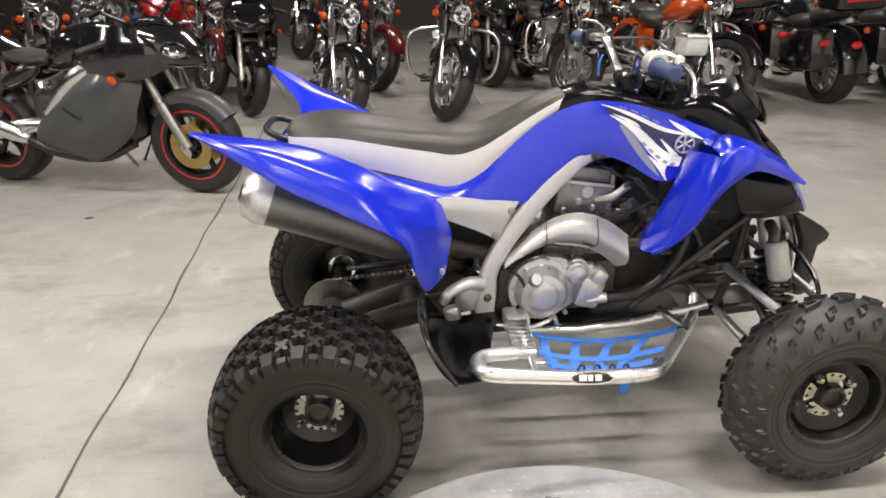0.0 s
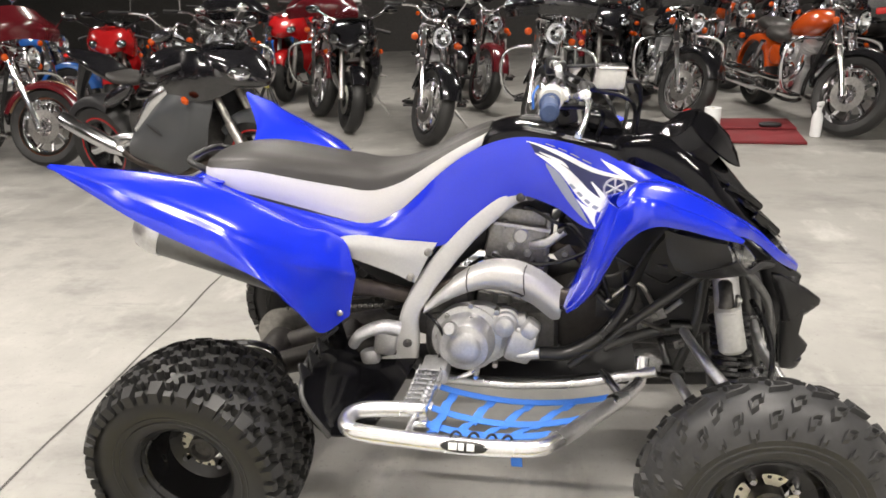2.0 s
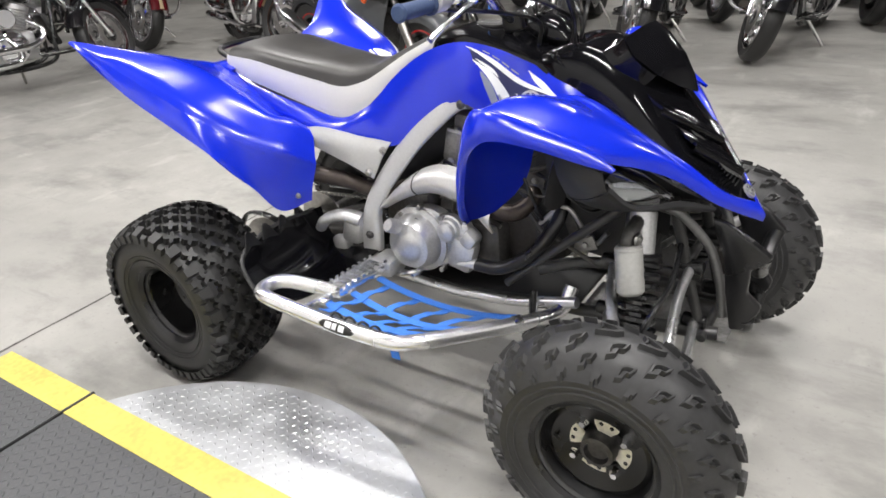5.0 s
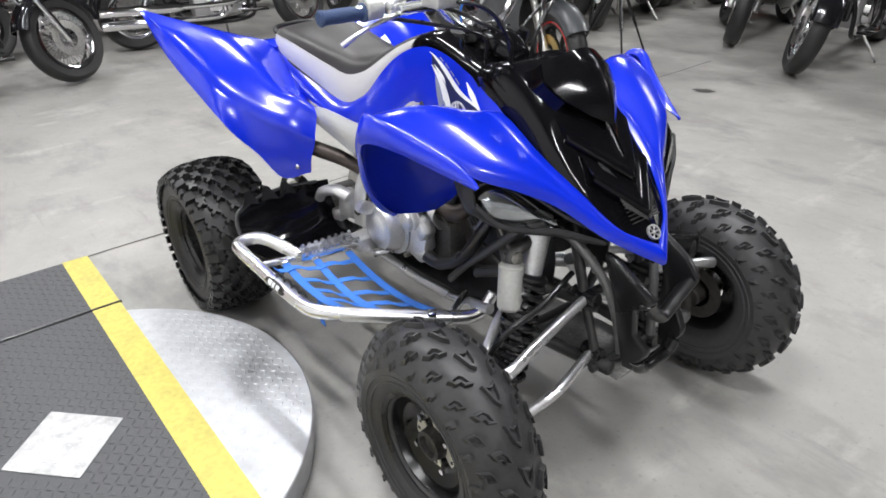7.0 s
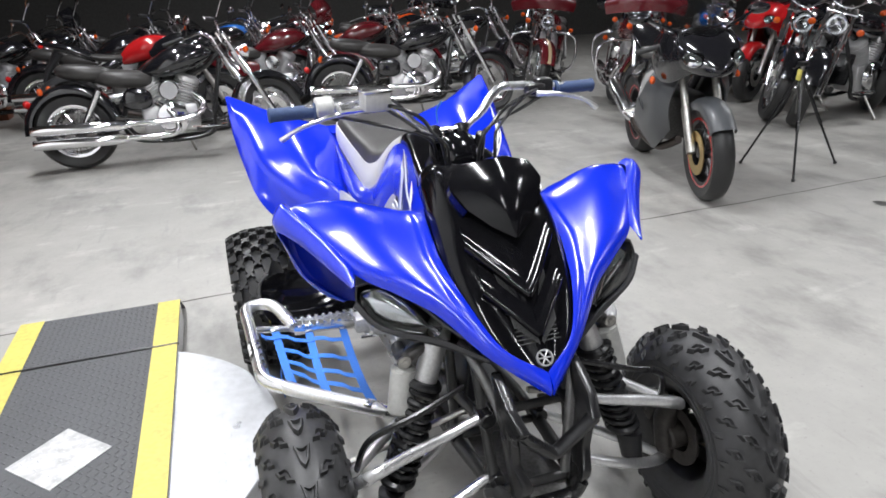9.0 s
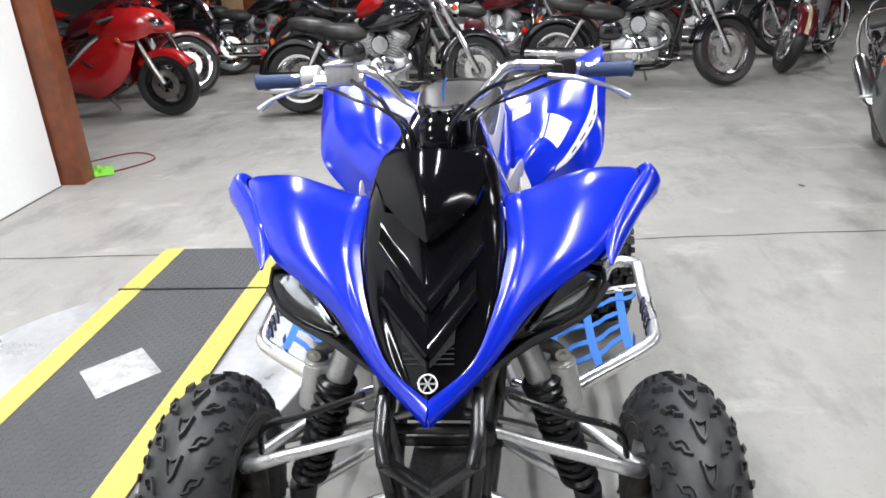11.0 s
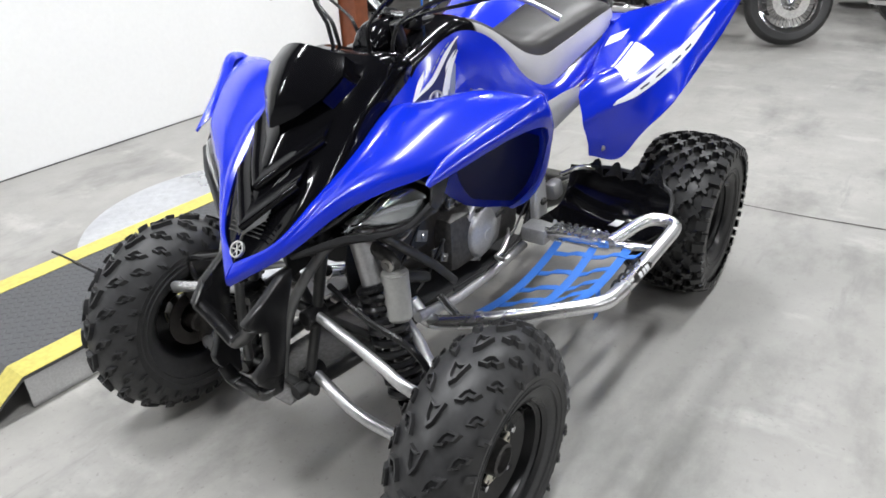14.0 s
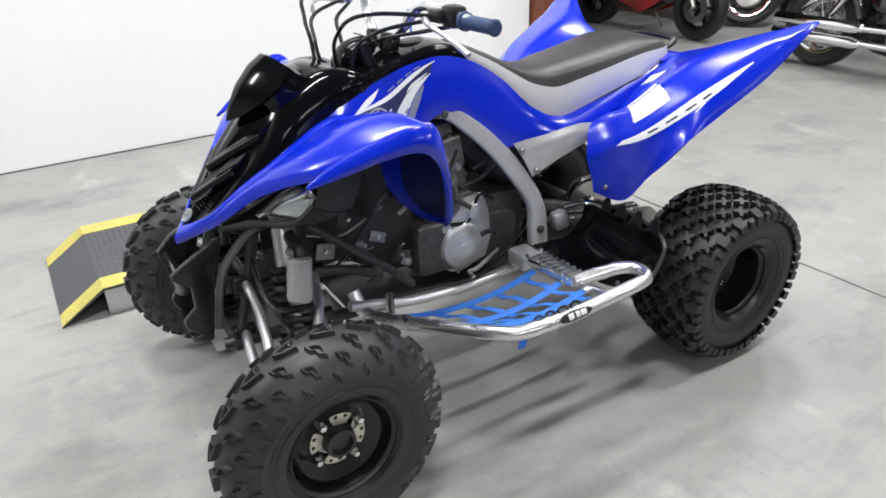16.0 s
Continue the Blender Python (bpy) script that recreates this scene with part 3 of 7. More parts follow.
def tripod():
    top = Vector((-1.29, 3.24, 0.92))
    ob = thing("camera_tripod", "black folding tripod with a yellow tag on the floor", "tripod", at=Matrix.Translation((top.x, top.y, 0)))
    for x, y in ((-1.58, 3.07), (-1.03, 3.03), (-1.27, 3.63)):
        foot = Vector((x - top.x, y - top.y, 0.012))
        hub = Vector((0, 0, 0.67))
        knee = foot.lerp(hub, 0.45)
        leg = part("leg", rod(knee, hub, 0.012, 8, rod(foot, knee, 0.008, 8)), BLACK_STEEL, ob)
        part("rubber_foot", blob((0.014, 0.014, 0.012), foot, segs=10), RUBBER, leg)
    part("centre_column", rod((0, 0, 0.4), (0, 0, 0.72), 0.011, 10), STEEL, ob)
    part("collar", lathe([(0, 0.64), (0.026, 0.64), (0.03, 0.655), (0.026, 0.69), (0, 0.69)], 16, "z"), BLACK_STEEL, ob)
    part("tag", block((0.035, 0.012, 0.07), (0.012, -0.034, 0.66), (0, 8, 0), 0.003), YELLOW_TAPE, ob, "yellow tag")
    bm = block((0.06, 0.05, 0.03), (0, 0, 0.73), bevel=0.01)
    rod((0, 0, 0.73), (-0.10, 0.02, 0.69), 0.007, 8, bm)
    part("head", bm, BLACK_STEEL, ob)


tripod()


# ---------------------------------------------------------------- the quad bike; x forward, rear axle over x 0
quad = thing("sport_quad_bike", "blue and black sport quad bike with pale grey seat sides", "quad bike")
SIDES = (-1, 1)
FRONT_X, FRONT_R, FRONT_Y, FRONT_W = 1.305, 0.267, 0.479, 0.172
REAR_X, REAR_R, REAR_Y, REAR_W = 0.017, 0.262, 0.453, 0.245
STEER = 0.7


def tread(r_of, n, outlines, height):
    """Rubber lugs round a tyre: outlines hold (offset in pitches, [(along, across), ...], height, hollow) in metres."""
    verts, faces = [], []
    R = r_of(0)
    pitch = 2 * math.pi * R / n
    for k in range(n):
        for shift, shape, h, hollow in outlines:
            base, m = len(verts), len(shape)
            mid_s, mid_y = sum(p[0] for p in shape) / m, sum(p[1] for p in shape) / m
            rings = [(1.0, -0.004), (0.9, height * h)] + ([(0.62, height * h), (0.5, height * h * 0.25)] if hollow else [])
            for scale, lift in rings:
                for s, y in shape:
                    s, y = mid_s + scale * (s - mid_s), mid_y + scale * (y - mid_y)
                    a = ((k + shift) * pitch + s) / R
                    q = r_of(y) + lift
                    verts.append((q * math.cos(a), y, q * math.sin(a)))
            last = base + m * (len(rings) - 1)
            faces.append(tuple(range(last, last + m)))
            for w in range(len(rings) - 1):
                lo = base + m * w
                for i in range(m):
                    j = (i + 1) % m
                    faces.append((lo + i, lo + j, lo + m + j, lo + m + i))
    m = bpy.data.meshes.new("tmp")
    m.from_pydata(verts, [], faces)
    bm = bmesh.new()
    bm.from_mesh(m)
    bpy.data.meshes.remove(m)
    return bm


def tyre_mesh(R, W, rim, crown, n, outlines, height):
    """A low-pressure tyre with its lugs; R is the radius over the lugs."""
    carc = R - height

    def r_of(y):
        return carc - crown * (abs(y) / (W / 2)) ** (2.3 if W < 0.2 else 2.8)

    prof = [(rim - 0.012, -W * 0.3), (rim + 0.004, -W * 0.41), (rim + 0.02, -W * 0.45), ((rim + carc) / 2, -W * 0.5), (r_of(W * 0.5) - 0.004, -W * 0.485)]
    prof += [(r_of(y), y) for y in np.linspace(-W * 0.46, W * 0.46, 11)]
    prof += [(a, -b) for a, b in prof[4::-1]]
    bm = lathe(prof, 72, "y")
    for k, (q, e) in enumerate(((rim + 0.03, 0.47), (rim + 0.045, 0.482))):
        for s in SIDES:
            lathe([(q, s * W * e), (q + 0.003, s * (W * e + 0.002)), (q + 0.006, s * W * e)], 60, "y", bm=bm)
    merge(bm, tread(r_of, n, outlines, height))
    bmesh.ops.recalc_face_normals(bm, faces=bm.faces)
    return bm


def arrow_lug(s0, y0, way):
    """A V-shaped lug on the middle of the tread, its apex the way the wheel rolls."""
    return [(s0 + way * a, y0 + b) for a, b in ((0.028, 0.0), (0.016, 0.0085), (-0.024, 0.0165), (-0.016, 0.0045), (-0.016, -0.0045), (-0.024, -0.0165), (0.016, -0.0085))]


def slant_lug(s0, y0, l, w, tilt, way, flip):
    """A barbed lug that slants in towards the middle of the tread."""
    pts = [(-0.5, -0.25), (-0.26, 0.55), (0.06, 0.52), (0.5, 0.0), (0.22, -0.45), (0.02, -0.2), (-0.14, -0.55)]
    c, s = math.cos(radians(tilt)), math.sin(radians(tilt))
    return [(s0 + way * (c * l * a - s * w * b), y0 - flip * (s * l * a + c * w * b)) for a, b in pts]


def cross_lug(s0, y0, l, w):
    """A knob shaped like a stout X."""
    pts = [(-0.5, -0.5), (-0.2, -0.5), (0, -0.24), (0.2, -0.5), (0.5, -0.5), (0.5, -0.3), (0.26, 0), (0.5, 0.3), (0.5, 0.5), (0.2, 0.5), (0, 0.24), (-0.2, 0.5), (-0.5, 0.5), (-0.5, 0.3), (-0.26, 0), (-0.5, -0.3)]
    return [(s0 + l * a, y0 + w * b) for a, b in pts]


def shoulder(s0, y0, l, w):
    return [(s0 + l * a, y0 + w * b) for a, b in ((-0.5, -0.5), (0.5, -0.5), (0.4, 0.5), (-0.4, 0.5))]


def front_lugs(way):
    lugs = [(0.0, arrow_lug(0, 0, way), 1, True)]
    for f in SIDES:
        lugs += [(way * 0.36, slant_lug(0, f * 0.038, 0.050, 0.019, 38, way, f), 1, True), (way * 0.74, slant_lug(0, f * 0.065, 0.042, 0.016, 30, way, f), 0.95, True), (way * 1.08, slant_lug(0, f * 0.083, 0.026, 0.011, 20, way, f), 0.8, False)]
    return lugs


REAR_LUGS = [(0.0, cross_lug(0, y, 0.032, 0.030), 1, False) for y in (-0.060, 0.0, 0.060)] + [(0.5, cross_lug(0, y, 0.032, 0.030), 1, False) for y in (-0.088, -0.03, 0.03, 0.088)] + \
            [(0.0, shoulder(0, s * 0.113, 0.034, 0.032), 1.05, False) for s in (-1, 1)] + [(0.5, shoulder(0, s * 0.123, 0.024, 0.012), 0.9, False) for s in (-1, 1)]


def quad_wheel(x, y, R, W, rim, kind):
    """One wheel: black rim with its tyre, hub carrier, nuts and brake parts; +y of the wheel looks outwards."""
    side = 1 if y > 0 else -1
    lip = W * 0.42
    steer = STEER if kind == "front" else 0.0
    m = pose(x, y, R, 0, 0, steer) @ pose(0, 0, 0, 0, 0, 0 if side > 0 else 180)
    dish = 0.25 if kind == "front" else -0.12
    prof = [(rim + 0.006, lip), (rim + 0.012, lip - 0.004), (rim + 0.004, lip - 0.012), (rim - 0.012, lip * 0.75), (rim - 0.018, lip * 0.45), (rim - 0.03, lip * dish + 0.02), (0.05, lip * dish), (0.05, lip * dish - 0.012), (rim - 0.036, lip * dish),
            (rim - 0.02, -lip * 0.6), (rim + 0.01, -lip), (rim - 0.0, -lip * 0.9), (rim - 0.004, lip * 0.9)]
    wheel = part("wheel", lathe(prof, 56, "y", closed=True), BLACK_STEEL, quad, "gloss black steel wheel")
    wheel.matrix_basis = m
    lugs, height, crown, n = (front_lugs(-side), 0.0115, 0.055, 20) if kind == "front" else (REAR_LUGS, 0.020, 0.026, 21)
    part("tyre", tyre_mesh(R, W, rim, crown, n, lugs, height), RUBBER if kind == "rear" else GREY_RUBBER, wheel, "black knobbly tyre" if kind == "rear" else "black tyre with arrow lugs", 30)
    hub_y = lip * dish
    part("hub", lathe([(0, hub_y + 0.018), (0.022, hub_y + 0.018), (0.026, hub_y + 0.03), (0.034, hub_y + 0.028), (0.038, hub_y), (0.038, hub_y - 0.05)], 24, "y"), DARK_CAST, wheel)
    for k in range(4):
        a = math.pi / 4 + k * math.pi / 2 + 0.2
        c, s = math.cos(a), math.sin(a)
        part("wheel_nut", lathe([(0, 0.016), (0.007, 0.016), (0.011, 0.006), (0.012, 0.0), (0.012, -0.004)], 6, "y", (0.062 * c, hub_y + 0.006, 0.062 * s)), CHROME, wheel, "chrome wheel nut")
        b = a + math.pi / 4
        c, s = math.cos(b), math.sin(b)
        holes = bmesh.new()
        out = [(0.036, -0.014), (0.05, -0.024), (0.074, -0.031), (0.083, 0.0), (0.074, 0.031), (0.05, 0.024), (0.036, 0.014)]
        turn = Matrix.Rotation(-b, 4, "Y") @ Matrix.Translation((0, hub_y + 0.004, 0)) @ pose(0, 0, 0, 90, 0, 0)
        part("hub_flange", prism(out, 0.004, turn, bevel=0.0008), FLANGE, wheel, "worn pale metal hub flange")
        for q, p in ((0.056, -0.011), (0.056, 0.011), (0.07, -0.016), (0.07, 0.016), (0.072, 0.0)):
            hole = Matrix.Rotation(-b, 4, "Y") @ Matrix.Translation((q, hub_y + 0.0064, p))
            lathe([(0, 0), (0.0048, 0), (0.0048, -0.001)], 8, "y", bm=holes, at=hole.translation)
        part("flange_perforation", holes, BLACK_STEEL, wheel)
    if kind == "front":
        part("brake_disc", lathe([(0.045, -0.05), (0.078, -0.05), (0.078, -0.054), (0.045, -0.054)], 36, "y", closed=True), DARK_METAL, wheel)
    part("valve", rod((rim - 0.028, lip * 0.4, 0), (rim - 0.05, lip * 0.6, 0), 0.0035, 8), RUBBER, wheel)
    return wheel


for s in SIDES:
    quad_wheel(FRONT_X, s * FRONT_Y, FRONT_R, FRONT_W, 0.128, "front")
    quad_wheel(REAR_X, s * REAR_Y, REAR_R, REAR_W, 0.117, "rear")

# ---- front fenders with their rear flaps
FENDER = [
    [(1.414, 0.0005, 0.560), (1.422, 0.0005, 0.553), (1.429, 0.0005, 0.546), (1.434, 0.0005, 0.540), (1.437, 0.0005, 0.533), (1.435, 0.0005, 0.522)],
    [(1.364, 0.076, 0.604), (1.364, 0.082, 0.605), (1.363, 0.086, 0.602), (1.362, 0.091, 0.599), (1.360, 0.095, 0.595), (1.357, 0.098, 0.587)],
    [(1.286, 0.122, 0.678), (1.289, 0.135, 0.680), (1.290, 0.145, 0.675), (1.291, 0.158, 0.675), (1.289, 0.168, 0.669), (1.286, 0.176, 0.658)],
    [(1.238, 0.140, 0.717), (1.242, 0.158, 0.720), (1.246, 0.172, 0.717), (1.248, 0.208, 0.722), (1.246, 0.233, 0.716), (1.242, 0.249, 0.702)],
    [(1.190, 0.152, 0.753), (1.192, 0.174, 0.758), (1.196, 0.192, 0.755), (1.200, 0.252, 0.762), (1.196, 0.301, 0.752), (1.188, 0.322, 0.738)],
    [(1.112, 0.157, 0.798), (1.110, 0.182, 0.802), (1.106, 0.206, 0.803), (1.100, 0.295, 0.824), (1.100, 0.355, 0.810), (1.106, 0.376, 0.796)],
    [(1.064, 0.166, 0.808), (1.060, 0.190, 0.812), (1.052, 0.216, 0.815), (1.026, 0.318, 0.846), (1.014, 0.388, 0.842), (1.012, 0.412, 0.834)],
    [(1.036, 0.188, 0.790), (1.032, 0.208, 0.798), (1.022, 0.246, 0.806), (0.988, 0.340, 0.828), (0.974, 0.395, 0.832), (0.974, 0.412, 0.828)],
]
# the outer lip runs from the claw over the ridge and down the edge of the flap behind the wheel
LIP = [
    [(1.224, 0.331, 0.727), (1.223, 0.333, 0.726), (1.221, 0.334, 0.725), (1.219, 0.334, 0.724)],
    [(1.168, 0.336, 0.756), (1.170, 0.348, 0.768), (1.168, 0.362, 0.757), (1.165, 0.364, 0.746)],
    [(1.090, 0.378, 0.802), (1.090, 0.391, 0.816), (1.088, 0.410, 0.800), (1.085, 0.410, 0.785)],
    [(1.024, 0.419, 0.838), (1.025, 0.433, 0.852), (1.028, 0.450, 0.828), (1.032, 0.447, 0.802)],
    [(0.984, 0.413, 0.828), (0.981, 0.427, 0.834), (0.990, 0.449, 0.798), (0.996, 0.444, 0.778)],
    [(0.952, 0.412, 0.737), (0.953, 0.422, 0.737), (0.962, 0.430, 0.736), (0.968, 0.424, 0.732)],
    [(0.929, 0.388, 0.652), (0.930, 0.398, 0.652), (0.936, 0.402, 0.653), (0.940, 0.396, 0.653)],
    [(0.904, 0.352, 0.592), (0.905, 0.362, 0.592), (0.910, 0.363, 0.594), (0.915, 0.356, 0.597)],
    [(0.888, 0.317, 0.556), (0.888, 0.323, 0.556), (0.891, 0.323, 0.558), (0.894, 0.319, 0.560)],
]
FLAP = [
    [(0.986, 0.419, 0.825), (0.966, 0.379, 0.826), (0.967, 0.290, 0.808), (1.013, 0.205, 0.790)],
    [(0.954, 0.422, 0.737), (0.936, 0.378, 0.735), (0.942, 0.290, 0.722), (0.988, 0.195, 0.712)],
    [(0.931, 0.398, 0.653), (0.913, 0.346, 0.642), (0.919, 0.262, 0.630), (0.965, 0.188, 0.624)],
    [(0.906, 0.362, 0.592), (0.892, 0.316, 0.578), (0.897, 0.248, 0.566), (0.931, 0.184, 0.572)],
    [(0.889, 0.321, 0.557), (0.884, 0.291, 0.547), (0.886, 0.258, 0.538), (0.896, 0.222, 0.536)],
]
fender_skin = {}
for s in SIDES:
    S = net_surface(flip_side(FENDER, s), 8, 5)
    if s < 0:
        S = S[:, ::-1]
    fender = part("front_fender", plate(S, 0.005), BLUE, quad, "glossy royal blue plastic front fender")
    lip = net_surface(flip_side(LIP, s), 6, 5)
    part("fender_lip", plate(lip if s > 0 else lip[:, ::-1], 0.004), BLUE, fender, "blue outer lip ending in a claw")
    fl = net_surface(flip_side(FLAP, s), 7, 6)
    fl = fl if normals_of(fl)[10, 8][0] > 0 else fl[:, ::-1]
    flap = part("mud_flap", plate(fl, 0.004), BLUE, fender, "blue mud flap behind the wheel")
    part("wheel_arch_liner", plate(net_surface(flip_side([[(1.215, 0.190, 0.735), (1.12, 0.175, 0.775), (1.01, 0.185, 0.775)], [(1.20, 0.165, 0.660), (1.10, 0.150, 0.66), (1.0, 0.165, 0.68)], [(1.17, 0.145, 0.56), (1.08, 0.140, 0.57), (1.0, 0.150, 0.60)]], s), 4, 4), 0.004), MATT_BLACK, fender, "matt black wheel arch liner")
    if s > 0:
        # navy patch paints the dark reflection on the shaded blue flap
        part("flap_patch", ribbon(on_surface(fl, [[(0.20, 0.16), (0.50, 0.16), (0.80, 0.24)], [(0.20, 0.80), (0.50, 0.82), (0.80, 0.72)]] if fl[5, 0][1] > fl[5, -1][1] else [[(0.20, 0.20), (0.50, 0.18), (0.80, 0.28)], [(0.20, 0.84), (0.50, 0.84), (0.80, 0.76)]], 0.0015)), FLAP_SHADE, flap, "recessed panel, its shade and tyre reflection painted navy")
    fender_skin[s] = S

# ---- rear fenders with their tail fins
REAR_FENDER = [
    [(0.318, 0.196, 0.672), (0.346, 0.226, 0.690), (0.372, 0.258, 0.622), (0.352, 0.270, 0.522)],
    [(0.278, 0.188, 0.686), (0.308, 0.254, 0.726), (0.336, 0.308, 0.660), (0.300, 0.328, 0.508)],
    [(0.225, 0.180, 0.700), (0.262, 0.285, 0.748), (0.276, 0.362, 0.698), (0.272, 0.378, 0.585)],
    [(0.140, 0.162, 0.752), (0.160, 0.305, 0.816), (0.176, 0.434, 0.788), (0.245, 0.450, 0.686)],
    [(0.050, 0.155, 0.808), (0.052, 0.318, 0.866), (0.066, 0.456, 0.850), (0.130, 0.476, 0.764)],
    [(-0.030, 0.165, 0.850), (-0.032, 0.335, 0.894), (-0.034, 0.472, 0.902), (0.012, 0.492, 0.832)],
    [(-0.075, 0.300, 0.892), (-0.095, 0.392, 0.930), (-0.090, 0.485, 0.936), (-0.075, 0.500, 0.893)],
    [(-0.180, 0.480, 0.966), (-0.181, 0.487, 0.969), (-0.182, 0.494, 0.970), (-0.180, 0.500, 0.966)],
]
rear_skin = {}
net = []
for k, (a, c, d, e) in enumerate(np.array(REAR_FENDER)):
    rise = (0.006, 0.008, 0.010, 0.012, 0.013, 0.012, 0.002, 0.0)[k]
    up = np.array((0, 0, rise))
    net.append([a, 0.55 * a + 0.45 * c + 0.3 * up, c + up, c + 0.6 * (d - c) + 1.2 * up, c + 0.86 * (d - c) + 0.8 * up, d - 0.3 * up, d + 0.18 * (e - d), d + 0.6 * (e - d) + (0, 0.004, 0), e])
for s in SIDES:
    S = net_surface(flip_side(net, s), 8, 4)
    if s > 0:
        S = S[:, ::-1]
    rear = part("rear_fender", plate(S, 0.005), BLUE, quad, "glossy royal blue plastic rear fender with pointed tail fin")
    part("fender_bolt", lathe([(0, 0.006), (0.006, 0.005), (0.008, 0)], 12, "y", (0.340, s * 0.300, 0.545), turn=(0, 0, 0 if s > 0 else 180)), STEEL, rear)
    rear_skin[s] = S


def sticker(name, S, s, edges, material, parent, label, lift=0.0012):
    """A decal on a fender; v runs from the inner edge outwards on either side."""
    e = [[(u, v if s < 0 else 1 - v) for u, v in edge] for edge in edges]
    part(name, ribbon(on_surface(S, e if s < 0 else e, lift)), material, parent, label)


for s in (1,):
    S = rear_skin[s]
    host = [o for o in quad.children if o.name.startswith("rear_fender")][-1 if s > 0 else 0]
    sticker("swoosh_decal", S, s, [[(0.19, 0.56), (0.30, 0.52), (0.44, 0.50), (0.64, 0.565)], [(0.16, 0.62), (0.30, 0.655), (0.44, 0.65), (0.64, 0.58)]], WHITE_VINYL, host, "white swoosh decal")
    for a in (0.29, 0.34, 0.39, 0.44):
        sticker("decal_bar", S, s, [[(a, 0.568), (a + 0.015, 0.567), (a + 0.03, 0.568)], [(a, 0.592), (a + 0.015, 0.593), (a + 0.03, 0.592)]], DARK_STICKER, host, "dark lettering bar", 0.002)
    sticker("warning_label", S, s, [[(0.28, 0.23), (0.34, 0.23), (0.40, 0.23)], [(0.26, 0.37), (0.32, 0.37), (0.38, 0.37)]], WHITE_VINYL, host, "white warning label")
    sticker("small_label", S, s, [[(0.46, 0.05), (0.49, 0.05), (0.52, 0.05)], [(0.46, 0.15), (0.49, 0.15), (0.52, 0.15)]], WHITE_VINYL, host, "small white label")

# ---- side panels under the seat and beside the tank
PANEL_X = [-0.04, 0.10, 0.25, 0.375, 0.47, 0.572, 0.66, 0.75, 0.85, 0.94, 1.03, 1.10]
PANEL_TOP = [(0.140, 0.845), (0.146, 0.800), (0.148, 0.752), (0.148, 0.722), (0.146, 0.762), (0.136, 0.845), (0.128, 0.895), (0.124, 0.915), (0.130, 0.905), (0.142, 0.878), (0.150, 0.842), (0.156, 0.805)]
PANEL_LOW = [(0.160, 0.800), (0.172, 0.742), (0.192, 0.704), (0.200, 0.684), (0.198, 0.672), (0.190, 0.666), (0.176, 0.712), (0.164, 0.776), (0.184, 0.752), (0.212, 0.700), (0.205, 0.745), (0.180, 0.775)]
panel_skin = {}
for s in SIDES:
    g = []
    for x, (yt, zt), (yl, zl) in zip(PANEL_X, PANEL_TOP, PANEL_LOW):
        ym, zm = 0.5 * (yt + yl) + 0.012, 0.5 * (zt + zl)
        g.append([(x, s * yt, zt), (x, s * (0.5 * (yt + ym) + 0.004), 0.5 * (zt + zm)), (x, s * ym, zm), (x, s * (0.5 * (ym + yl) + 0.004), 0.5 * (zm + zl)), (x, s * yl, zl)])
    S = net_surface(g, 6, 4)
    if s < 0:
        S = S[:, ::-1]
    panel = part("side_panel", plate(S, 0.005), BLUE, quad, "glossy royal blue side panel")
    panel_skin[s] = S
    e = lambda edge: [(u, v if s > 0 else 1 - v) for u, v in edge]

    def graphic(name, a, b, material, label, lift=0.0012):
        part(name, ribbon(on_surface(S, [e(a), e(b)], lift)), material, panel, label)

    graphic("graphic_ground", [(0.675, 0.08), (0.76, 0.17), (0.875, 0.29), (0.945, 0.45)], [(0.69, 0.24), (0.742, 0.45), (0.80, 0.70), (0.875, 0.80)], DARK_STICKER, "navy graphic")
    graphic("graphic_shade", [(0.712, 0.36), (0.742, 0.46), (0.775, 0.66), (0.80, 0.83)], [(0.714, 0.42), (0.735, 0.62), (0.765, 0.80), (0.812, 0.94)], GREY_STICKER, "grey graphic shadow", 0.0016)
    for a, b in (([(0.67, 0.07), (0.758, 0.165), (0.875, 0.281), (0.92, 0.375)], [(0.67, 0.08), (0.75, 0.225), (0.875, 0.323), (0.92, 0.39)]),
                 ([(0.833, 0.094), (0.875, 0.177), (0.92, 0.37)], [(0.834, 0.10), (0.862, 0.235), (0.918, 0.39)]),
                 ([(0.689, 0.24), (0.765, 0.36), (0.815, 0.53), (0.864, 0.698)], [(0.689, 0.25), (0.742, 0.448), (0.792, 0.677), (0.856, 0.823)]),
                 ([(0.78, 0.69), (0.807, 0.833), (0.826, 0.995)], [(0.828, 0.75), (0.823, 0.87), (0.828, 0.995)]),
                 ([(0.812, 0.40), (0.835, 0.60)], [(0.817, 0.40), (0.858, 0.67)]),
                 ([(0.697, 0.215), (0.748, 0.275), (0.764, 0.335)], [(0.697, 0.225), (0.731, 0.30), (0.762, 0.338)])):
        graphic("graphic_bolt", a, b, WHITE_VINYL, "white lightning graphic", 0.0022)
    for k in range(5):
        u, v = 0.770 + 0.017 * k, 0.525 + 0.052 * k
        graphic("lettering_bar", [(u, v), (u + 0.010, v + 0.030)], [(u - 0.006, v + 0.035), (u + 0.004, v + 0.065)], GREY_STICKER, "dark lettering bar", 0.003)
    for k in range(4):
        u, v = 0.712 + 0.027 * k, 0.075 + 0.026 * k
        graphic("lettering_bar", [(u, v), (u + 0.020, v + 0.019)], [(u, v + 0.016), (u + 0.020, v + 0.035)], GREY_STICKER, "pale lettering bar", 0.002)
